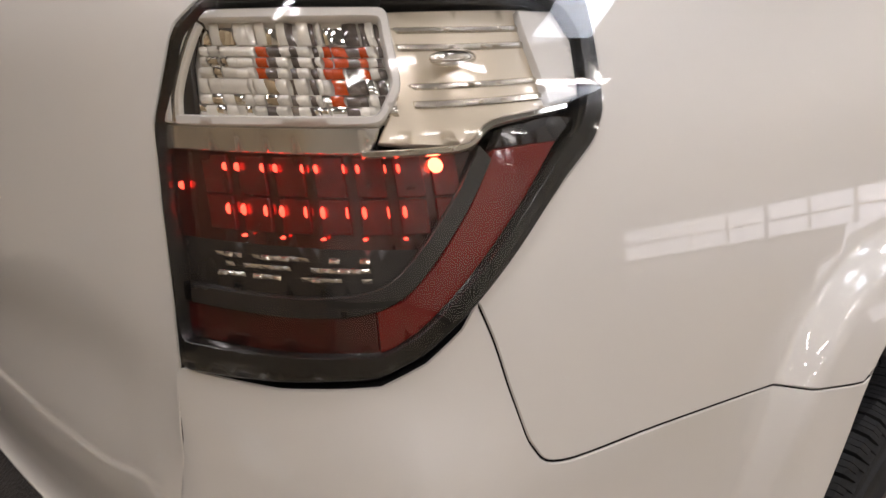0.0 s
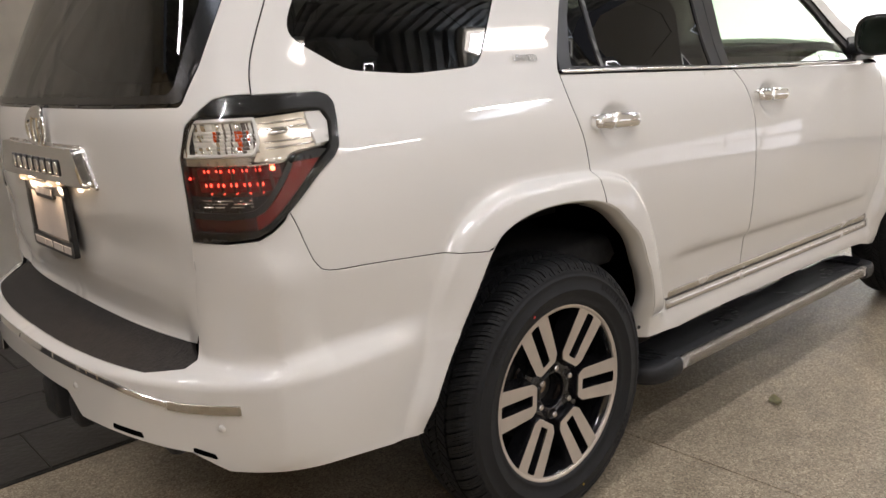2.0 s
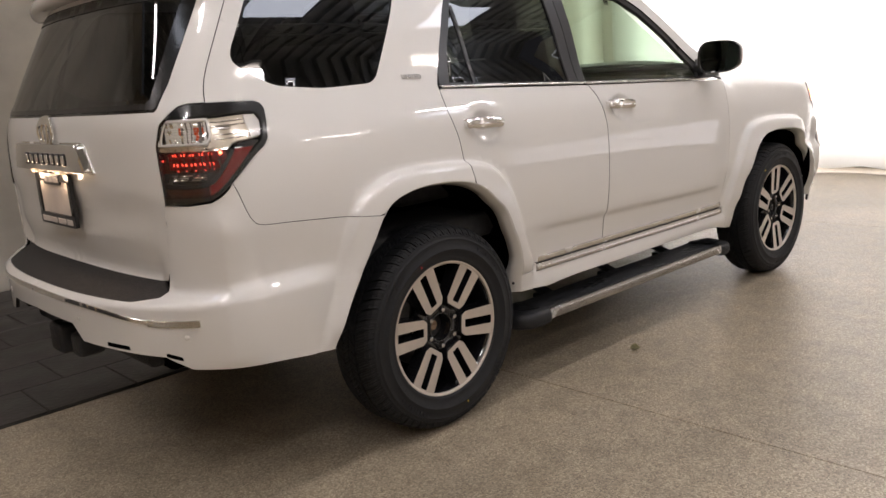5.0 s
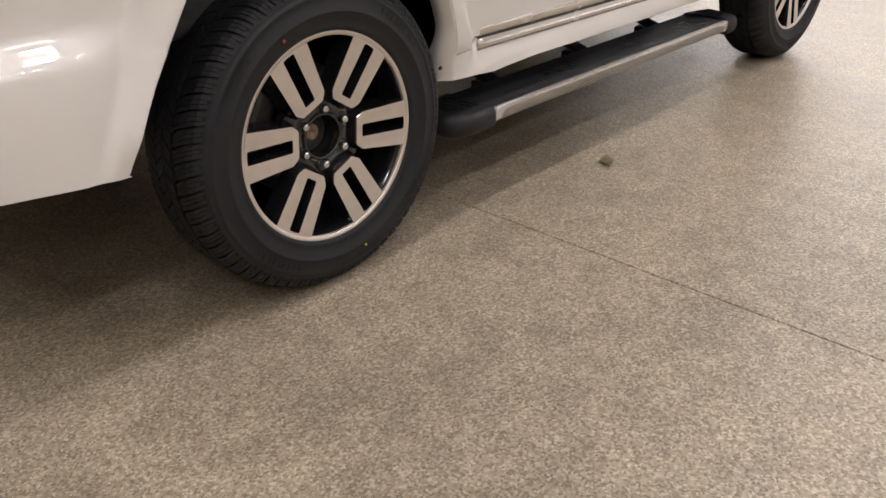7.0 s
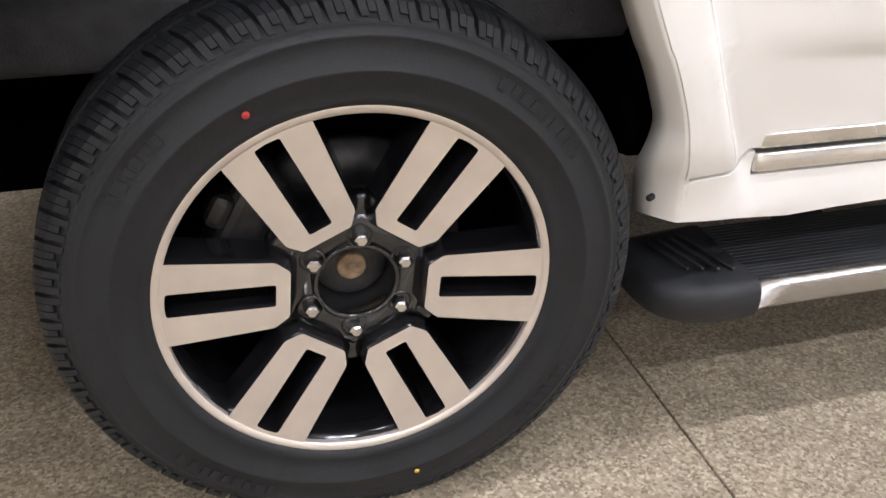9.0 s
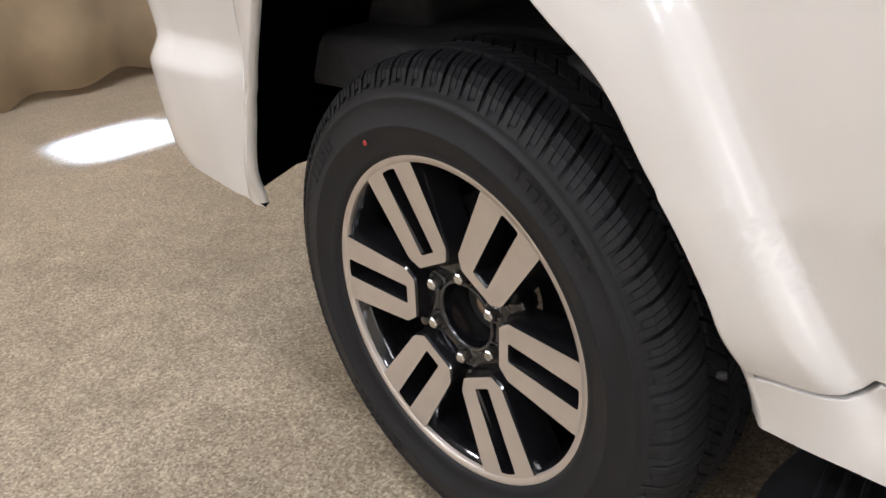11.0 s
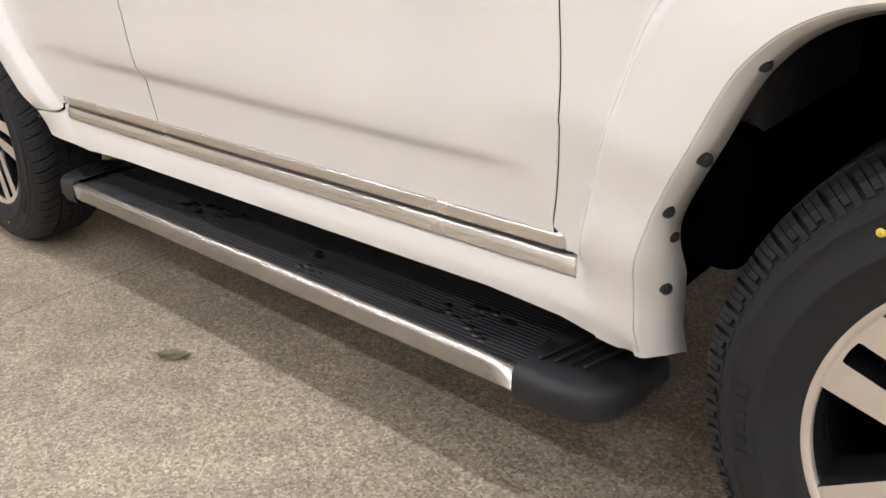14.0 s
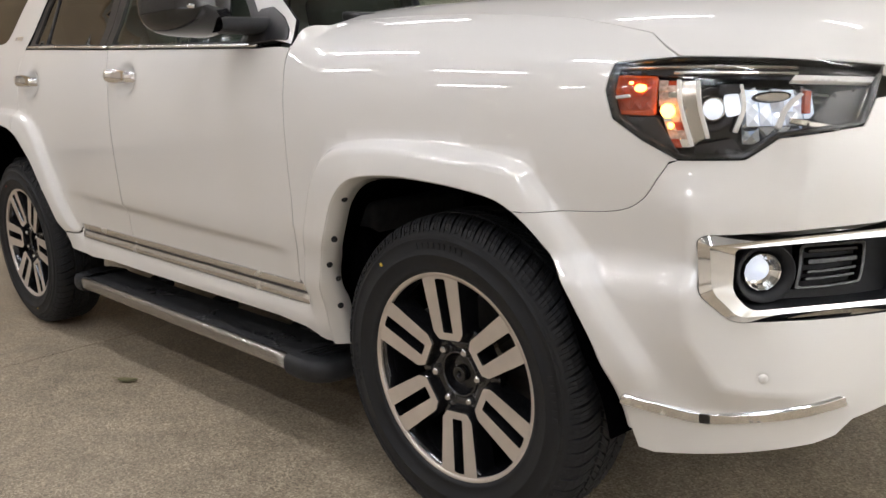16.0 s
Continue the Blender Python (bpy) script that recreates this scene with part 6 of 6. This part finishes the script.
# ---- head lamps and fog lamps ----
def head_lamp():
    lamp = panel("head_lamp", HEAD_LAMP, GLOSS_BLACK, car, label="lit head lamp with amber corner in a black housing", off=-.075, rim=.01, step=.02)
    edge = shrink(HEAD_LAMP, .003)
    panel("lamp_border", rounded(edge, .006, 2), LAMP_BLACK, lamp, holes=[rounded(shrink(HEAD_LAMP, .009), .006, 2)], off=.002, rim=.07, step=.012, gap=0)
    # amber corner with its bulb, its lower end dark
    panel("amber_corner", rounded([(3.184, 1.026), (3.185, 1.118), (3.240, 1.113), (3.236, 1.022)], .006, 2), AMBER, lamp, label="amber corner lens", off=-.012, rim=.012, step=.012, gap=0)
    part("amber_facets", facets(3.192, 3.234, 1.032, 1.108, 3, 3, -.010, .0016, 21), AMBER_DEEP, lamp, smooth=False)
    diode(3.220, 1.078, -.006, .008, .010, AMBER_LED, lamp)
    diode(3.208, 1.091, -.006, .003, .004, AMBER_LED, lamp)
    panel("corner_strip", strip_between([(3.178, 1.054), (3.190, 1.057), (3.206, 1.060)], .004), PALE_CELL, lamp, off=-.003, rim=.006, step=.01, gap=0)
    panel("corner_shade", [(3.188, 1.020), (3.238, 1.018), (3.262, .960), (3.268, .949), (3.230, .978), (3.192, 1.010)], SMOKE, lamp, off=-.014, rim=.01, step=.012, gap=0)
    # moulded column with the turn lamp, bent towards its foot
    rng = random.Random(12)
    for k in range(9):
        v0, v1 = 1.102 - .0155 * k, 1.102 - .0155 * (k + 1) + .001
        bend = [.0 if v > 1.04 else (1.04 - v) ** 1.15 * .33 for v in (v0, v1)]
        for c, (u0, u1) in enumerate(((3.2425, 3.2525), (3.2530, 3.2650))):
            mat = AMBER_DEEP if rng.random() < .16 else (COLUMN_PINK if rng.random() < .7 else REFLECTOR)
            panel("column_lens", [(u0 + bend[0], v0), (u1 + bend[0], v0), (u1 + bend[1], v1), (u0 + bend[1], v1)], mat, lamp, off=-.016 + rng.uniform(-.002, .002), rim=.006, step=.01, gap=0)
    diode(3.2538, 1.030, -.008, .0095, .014, AMBER_LED, lamp)
    diode(3.257, 1.003, -.008, .004, .006, AMBER_LED, lamp)
    # silver plate between two bright edges
    panel("bezel", [(3.269, 1.098), (3.292, 1.096), (3.293, 1.040), (3.301, .982), (3.283, .968), (3.272, 1.03)], SATIN_SILVER, lamp, label="satin silver bezel", off=-.014, rim=.02, step=.01, gap=0)
    for line in ([(3.268, 1.100), (3.270, 1.035), (3.2825, .966)], [(3.2925, 1.098), (3.2945, 1.035), (3.303, .980)]):
        panel("bezel_edge", strip_between(line, .0036), PALE_CELL, lamp, off=-.009, rim=.016, step=.01, gap=0)
    # projector: dark hood, barrel, lens with a second bright face beside it
    u, v, r = 3.312, 1.034, .0185
    c, n = on_skin(u, v, -.030), skin_normals(np.array([u]), np.array([v]))[0]
    m = Matrix.Translation(c) @ Vector((0, -1, 0)).rotation_difference(Vector(n) * .8 + Vector((.35, -.1, 0))).to_matrix().to_4x4()
    b = lathe([(r * 2.3, .03), (r * 2.3, .004), (r * 1.9, -.002), (r * 1.35, .006), (r * 1.12, .014)], 32)
    b.transform(m)
    part("projector_hood", b, SMOKE, lamp)
    b = lathe([(r * 1.10, .010), (r * 1.16, -.003), (r * 1.06, -.004), (r * 1.0, .003)], 32)
    b.transform(m)
    part("projector_rim", b, SATIN_SILVER, lamp)
    b = lathe([(.0005, -.010), (r * .5, -.008), (r * .85, -.003), (r, .004)], 24)
    b.transform(m)
    part("projector_lens", b, PROJECTOR, lamp, "lit projector lens")
    panel("side_lens", rounded([(3.330, 1.018), (3.328, 1.062), (3.347, 1.066), (3.350, 1.024)], .006, 3), PROJECTOR, lamp, label="lit side lens", off=-.026, rim=.008, step=.008, gap=0)
    panel("side_hood", rounded([(3.320, 1.064), (3.322, 1.092), (3.352, 1.090), (3.352, 1.066)], .005, 3), SMOKE, lamp, off=-.020, rim=.012, step=.01, gap=0)
    # mirror bowl of the main beam, cut into broad fluted faces
    part("main_reflector", facets(3.352, 3.480, .966, 1.096, 5, 4, -.044, .0045, 15), BOWL, lamp, "mirror bowl of the lamp", smooth=False)
    # these faces emit in place of the bulb's light mirrored by the bowl
    part("lit_bowl", facets(3.358, 3.438, 1.000, 1.078, 4, 3, -.034, .004, 16), LIT_BOWL, lamp, "bowl faces given a glow for the bulb's reflected light", smooth=False)
    part("lit_bowl", facets(3.432, 3.470, 1.012, 1.062, 2, 2, -.034, .004, 18), LIT_BOWL, lamp, smooth=False)
    eye = [(3.399 + .030 * math.cos(q), 1.0565 + .0115 * math.sin(q) + .05 * .030 * math.cos(q)) for q in np.linspace(0, 2 * math.pi, 25)[:-1]]
    panel("bulb_shade", eye, GLOSS_BLACK, lamp, label="dark rim of the bulb shade", off=-.024, rim=.012, step=.008, gap=0)
    panel("bulb_shade_face", [(3.399 + (p[0] - 3.399) * .84, 1.0545 + (p[1] - 1.0565) * .70) for p in eye], SATIN_SILVER, lamp, off=-.021, rim=.006, step=.008, gap=0)
    panel("divider", strip_between([(3.352, 1.090), (3.354, 1.035), (3.340, .990)], .0045), PALE_CELL, lamp, off=-.020, rim=.02, step=.01, gap=0)
    panel("divider", strip_between([(3.448, 1.060), (3.420, 1.032), (3.404, .996)], .0060), PALE_CELL, lamp, off=-.022, rim=.02, step=.01, gap=0)
    panel("amber_tint", strip_between([(3.459, 1.066), (3.455, 1.045), (3.452, 1.022)], .010), AMBER_DEEP, lamp, off=-.022, rim=.01, step=.01, gap=0)
    # smoked wing with a bright edge
    panel("dark_wing", [(3.460, 1.010), (3.506, 1.060), (3.572, 1.068), (3.553, .997), (3.500, .994)], SMOKE, lamp, label="smoked dark inner wing", off=-.022, rim=.012, step=.012, gap=0)
    panel("wing_edge", strip_between([(3.540, .999), (3.560, 1.035), (3.584, 1.074)], .010), SATIN_SILVER, lamp, off=-.012, rim=.01, step=.01, gap=0)
    panel("wing_foot", strip_between([(3.424, 1.008), (3.46, 1.000), (3.506, .991)], .008), SATIN_SILVER, lamp, off=-.018, rim=.01, step=.01, gap=0)
    # strips along the top: dark, silver, and a pale one towards the nose
    panel("top_shade", [(3.194, 1.122), (3.192, 1.158), (3.264, 1.166), (3.590, 1.168), (3.588, 1.112), (3.44, 1.110), (3.26, 1.116)], SMOKE, lamp, off=-.012, rim=.012, step=.012, gap=0)
    panel("top_strip", strip_between([(3.194, 1.141), (3.30, 1.146), (3.44, 1.150)], .006), SATIN_SILVER, lamp, off=-.006, rim=.012, step=.012, gap=0)
    panel("top_strip", strip_between([(3.262, 1.124), (3.34, 1.123), (3.44, 1.120)], .007), SATIN_SILVER, lamp, label="bright strip along the top", off=-.008, rim=.012, step=.012, gap=0)
    panel("pale_strip", [(3.428, 1.092), (3.436, 1.112), (3.592, 1.100), (3.590, 1.076)], PALE_CELL, lamp, label="pale strip towards the nose", off=-.010, rim=.012, step=.012, gap=0)
    panel("lower_shelf", [(3.286, .952), (3.286, .966), (3.336, .978), (3.352, .950)], SMOKE, lamp, off=-.018, rim=.012, step=.012, gap=0)
    panel("lens_cover", shrink(HEAD_LAMP, .004), COVER, lamp, label="clear lamp cover", off=.006, rim=0, step=.02, gap=0)
    return lamp


twin_all(head_lamp(), car)


def fog_lamp():
    ring_in = rounded([(3.344, .786), (3.348, .712), (3.374, .675), (3.69, .672), (3.69, .790)], .014)
    back = panel("fog_lamp_surround", shrink(FOG_OUT, -.002), BLACK_PLASTIC, car, label="black fog lamp recess in a chrome surround", off=-.065, rim=.01, step=.03)
    # the surround rises from its outer edge to a crest and falls into the recess
    mid = shrink(FOG_OUT, .014)
    for name, a, c, o1, o2, mat in (("surround", FOG_OUT, mid, .001, .016, CHROME), ("surround_inner", mid, None, .016, .010, CHROME), ("recess_wall", None, None, .010, -.066, BLACK_PLASTIC)):
        n = len(FOG_OUT)
        ring = np.array(ring_in)
        pa = {"surround": np.array(FOG_OUT), "surround_inner": np.array(mid), "recess_wall": ring}[name]
        pc = {"surround": np.array(mid), "surround_inner": ring, "recess_wall": ring}[name]
        qa, qc = (skin(p[:, 0], p[:, 1]) + skin_normals(p[:, 0], p[:, 1]) * o for p, o in ((pa, o1), (pc, o2)))
        v = [tuple(x) for x in qa] + [tuple(x) for x in qc]
        f = [(i, (i + 1) % n, n + (i + 1) % n, n + i) for i in range(n)]
        b = from_lists(v, f)
        bmesh.ops.recalc_face_normals(b, faces=b.faces)
        part(name, b, mat, back, "chrome fog lamp surround" if mat is CHROME else "")
    m = Matrix.Translation(on_skin(3.392, .742, -.030)) @ Matrix.Rotation(radians(48), 4, "Z")
    b = lathe([(.054, .03), (.056, -.016), (.053, -.018), (.040, .000), (.034, .02)], 32)
    b.transform(m)
    part("lamp_collar", b, BLACK_PLASTIC, back)
    b = lathe([(.0005, .016), (.012, .014), (.024, .006), (.035, -.004)], 14)
    b.transform(m)
    part("fog_bowl", b, REFLECTOR, back, "mirror bowl of the fog lamp", smooth=False)
    b = lathe([(.0005, -.002), (.008, 0), (.014, .006), (.016, .012)], 16)
    b.transform(m)
    part("fog_bulb", b, FOG_LIT, back, "lit fog lamp")
    b = lathe([(.0005, -.010), (.018, -.008), (.030, -.004), (.036, 0)], 28)
    b.transform(m)
    part("fog_lens", b, COVER, back, "clear fog lamp lens")
    for k in range(4):
        panel("vent_slat", [(3.475, .722 + .012 * k), (3.475, .726 + .012 * k), (3.575, .726 + .012 * k), (3.575, .722 + .012 * k)], LAMP_BLACK, back, off=-.046, rim=.016, step=.02, gap=0)
    panel("vent_frame", rounded([(3.455, .706), (3.455, .774), (3.590, .774), (3.590, .706)], .01, 3), LAMP_BLACK, back, holes=[rounded([(3.460, .711), (3.460, .769), (3.584, .769), (3.584, .711)], .008, 3)], off=-.040, rim=.03, step=.02, gap=0)
    return back


twin_all(fog_lamp(), car)

# bright strips and parking sensors on the bumpers
panel("bumper_strip", strip_between([(3.203, .474), (3.246, .460), (3.300, .452), (3.360, .459), (3.425, .472), (3.520, .492)], .019), CHROME, car, label="chrome strip on the front bumper", off=.008, rim=.016, step=.01, gap=0, mirrored=True)
panel("strip_clip", [(3.296, .443), (3.296, .461), (3.308, .461), (3.308, .443)], GLOSS_BLACK, car, label="black insert in the bumper strip", off=.010, rim=.014, step=.01, gap=0, mirrored=True)
panel("bumper_reflector", strip_between([(-.944, .6565), (-1.00, .6545), (-1.06, .654), (-1.11, .656)], .020), SATIN_SILVER, rear_bumper, label="clear side reflector on the bumper", off=.003, rim=.012, step=.01, gap=0, mirrored=True)
panel("reflector_cover", strip_between([(-.943, .6565), (-1.00, .6545), (-1.06, .654), (-1.115, .656)], .023), COVER, rear_bumper, off=.006, rim=0, step=.01, gap=0, mirrored=True)
panel("bumper_strip", strip_between([(-1.11, .658), (-1.20, .668), (-1.32, .684), (-1.50, .695), (-1.806, .698)], .012), CHROME, rear_bumper, label="chrome strip on the rear bumper", off=.004, rim=.012, step=.014, gap=0, joined=True)


def sensor(u, v, parent):
    m = Matrix.Translation(on_skin(u, v, .0)) @ Vector((0, -1, 0)).rotation_difference(Vector(skin_normals(np.array([u]), np.array([v]))[0])).to_matrix().to_4x4()
    b = lathe([(.0005, -.0025), (.0075, -.0025), (.0085, -.0010), (.0088, .001), (.0120, .001), (.0128, -.0015), (.0135, .002)], 24)
    b.transform(m)
    o = part("parking_sensor", b, PAINT, parent, "small round parking sensor")
    twin(o, parent)


sensor(-.985, .612, rear_bumper)
sensor(-1.45, .640, rear_bumper)
sensor(3.392, .545, car)

# ---- fittings of the tailgate ----
def tail_map(a, c, d):
    """Points of the tailgate for arrays of y and z, d out from it."""
    w = soft_interp(c, ZK, W_CABIN)
    x = REAR_X - .29 * np.maximum(0, 1 - (np.abs(a) / w) ** 3) ** (1 / 3) + tail_lean(c)
    return np.stack([x - d, a, c], 1)


def tail_part(name, outline, mat, parent, label="", holes=(), off=.003, rim=.012, step=.02):
    v, f = sheet(outline, holes, step=step, off=off, rim=rim, gap=0, mapped=tail_map)
    b = from_lists(v, f)
    bmesh.ops.recalc_face_normals(b, faces=b.faces)
    return part(name, b, mat, parent, label)


garnish = tail_part("garnish", rounded([(-.350, 1.105), (-.300, 1.195), (.300, 1.195), (.350, 1.105)], .012, 4), CHROME, tailgate, "chrome garnish over the number plate", off=.030, rim=.030)
tail_part("garnish_foot", rounded([(-.365, 1.098), (-.305, 1.200), (.305, 1.200), (.365, 1.098)], .012, 4), DULL_CHROME, garnish, off=.008, rim=.01)
for k in range(8):
    y = -.205 + .052 * k
    tail_part("raised_bar", rounded([(y, 1.125), (y, 1.165), (y + .036, 1.165), (y + .036, 1.125)], .006, 2), TRIM_BLACK, garnish, "unreadable dark raised lettering", off=.033, rim=.006)
for k in range(8):
    y = -.197 + .052 * k
    tail_part("raised_face", rounded([(y, 1.131), (y, 1.159), (y + .020, 1.159), (y + .020, 1.131)], .005, 2), DULL_CHROME, garnish, off=.036, rim=.006)
for ry, rz, r0 in ((.068, .048, .010), (.026, .044, .009), (.060, .018, .008)):
    b = bmesh.new()
    n, m = 40, 8
    rows = []
    for i in range(n):
        a = 2 * math.pi * i / n
        cy, cz = ry * math.cos(a), 1.238 + rz * math.sin(a) + (.014 if ry == .060 else 0)
        p = tail_map(np.array([cy]), np.array([cz]), .010)[0]
        rows.append([b.verts.new((p[0] - .008 * math.cos(2 * math.pi * k / m), p[1] * (1 + r0 * math.sin(2 * math.pi * k / m) / ry), cz + (cz - 1.238) * (r0 * math.sin(2 * math.pi * k / m) / rz))) for k in range(m)])
    for i in range(n):
        for k in range(m):
            b.faces.new((rows[i][k], rows[i][(k + 1) % m], rows[(i + 1) % n][(k + 1) % m], rows[(i + 1) % n][k]))
    bmesh.ops.recalc_face_normals(b, faces=b.faces)
    part("emblem_ring", b, CHROME, tailgate, "chrome ring of the emblem")
plate = tail_part("number_plate", rounded([(-.152, .925), (-.152, 1.078), (.152, 1.078), (.152, .925)], .008, 3), PAPER, tailgate, "blank white plate in a black dealer frame", off=.012, rim=.012)
tail_part("plate_frame", rounded([(-.172, .905), (-.166, 1.092), (.166, 1.092), (.172, .905)], .012, 3), TRIM_BLACK, plate, "black plate frame", holes=[rounded([(-.146, .945), (-.146, 1.066), (.146, 1.066), (.146, .945)], .006, 3)], off=.019, rim=.014)
for k, (y0, y1) in enumerate(((-.150, -.095), (-.085, -.010), (.005, .060), (.066, .150))):
    tail_part("word_bar", [(y0, .914), (y0, .932), (y1, .932), (y1, .914)], PAPER, plate, "unreadable white lettering", off=.0205, rim=.002)
tail_part("frame_tab", rounded([(-.075, 1.052), (-.085, 1.088), (.085, 1.088), (.075, 1.052)], .008, 3), TRIM_BLACK, plate, off=.0195, rim=.01)
for y0, y1 in ((-.066, -.020), (-.014, .022), (.028, .066)):
    tail_part("word_bar", [(y0, 1.062), (y0, 1.079), (y1, 1.079), (y1, 1.062)], PAPER, plate, "unreadable white lettering", off=.021, rim=.002)
for s in (-1, 1):
    b = bmesh.new()
    box(b, pose(-1.030, .120 * s, 1.101), .03, .06, .012, .004, 2)
    part("plate_lamp", b, TUBE_WARM, tailgate, "lit number plate lamp")
    d = bpy.data.lights.new("plate_light", "POINT")
    d.energy, d.color, d.shadow_soft_size = .55, (1, .72, .45), .02
    new("plate_light", d).location = (-1.045, .120 * s, 1.085)
# trim badge behind the rear door
t = bpy.data.curves.new("badge_text", "FONT")
t.body, t.size, t.extrude, t.align_x, t.align_y = "LIMITED", .026, .0018, "CENTER", "CENTER"
o = new("badge", t)
dg = bpy.context.evaluated_depsgraph_get()
me = bpy.data.meshes.new_from_object(o.evaluated_get(dg))
bpy.data.objects.remove(o)
me.materials.append(CHROME)
badge = new("badge", me)
badge.parent = car
badge["label"] = "small chrome word badge"
c = on_skin(0.003, 1.332, .004)
nn = Vector(skin_normals(np.array([.003]), np.array([1.332]))[0])
xa = Vector((1, 0, -.05)).normalized()
ya = nn.cross(xa).normalized()
badge.matrix_basis = Matrix((( xa.x, ya.x, nn.x, c.x), (xa.y, ya.y, nn.y, c.y), (xa.z, ya.z, nn.z, c.z), (0, 0, 0, 1)))

# tow hitch and lower body behind
b = bmesh.new()
box(b, pose(-1.02, 0, .50), .18, .11, .11, .015, 2)
box(b, pose(-.95, 0, .50), .09, 1.1, .08, .02, 2)
box(b, pose(-1.04, -.13, .49), .10, .08, .09, .02, 2)
part("tow_hitch", b, BLACK_PLASTIC, car, "black tow hitch under the bumper")
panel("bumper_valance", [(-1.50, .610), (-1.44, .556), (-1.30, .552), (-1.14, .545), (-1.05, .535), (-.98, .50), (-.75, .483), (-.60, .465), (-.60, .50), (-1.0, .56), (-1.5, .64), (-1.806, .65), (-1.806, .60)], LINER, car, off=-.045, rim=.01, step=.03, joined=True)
# dark patches laid on the bumper paint the shade in its low slots
for sl in ([(-1.30, .566), (-1.30, .578), (-1.20, .574), (-1.195, .562)], [(-1.055, .549), (-1.055, .560), (-1.005, .548), (-1.0, .536)]):
    panel("bumper_slot", rounded(sl, .003, 2), LINER, rear_bumper, label="dark patch painting a shaded slot low in the bumper", off=.001, rim=.006, step=.01, gap=0, mirrored=True)
# screws in the wheel-arch lips
for x, y, z in ((2.453, -.920, .805), (2.396, -.917, .692), (2.345, -.900, .613), (2.337, -.868, .567), (2.326, -.857, .484)):
    b = lathe([(.0005, -.006), (.006, -.0055), (.0085, -.002), (.0085, .010)], 14)
    b.transform(Matrix.Translation((x, y, z)) @ Matrix.Rotation(radians(60), 4, "Z"))
    twin(part("lip_screw", b, BLACK_PLASTIC, car, "black screw in the arch lip"), car)
for x, y, z in ((.436, -.888, .536), (.418, -.872, .470)):
    b = lathe([(.0005, -.004), (.0035, -.0035), (.0050, -.001), (.0050, .008)], 14)
    b.transform(Matrix.Translation((x, y, z)) @ Matrix.Rotation(radians(-60), 4, "Z"))
    twin(part("lip_screw", b, BLACK_PLASTIC, car, "black screw in the arch lip"), car)
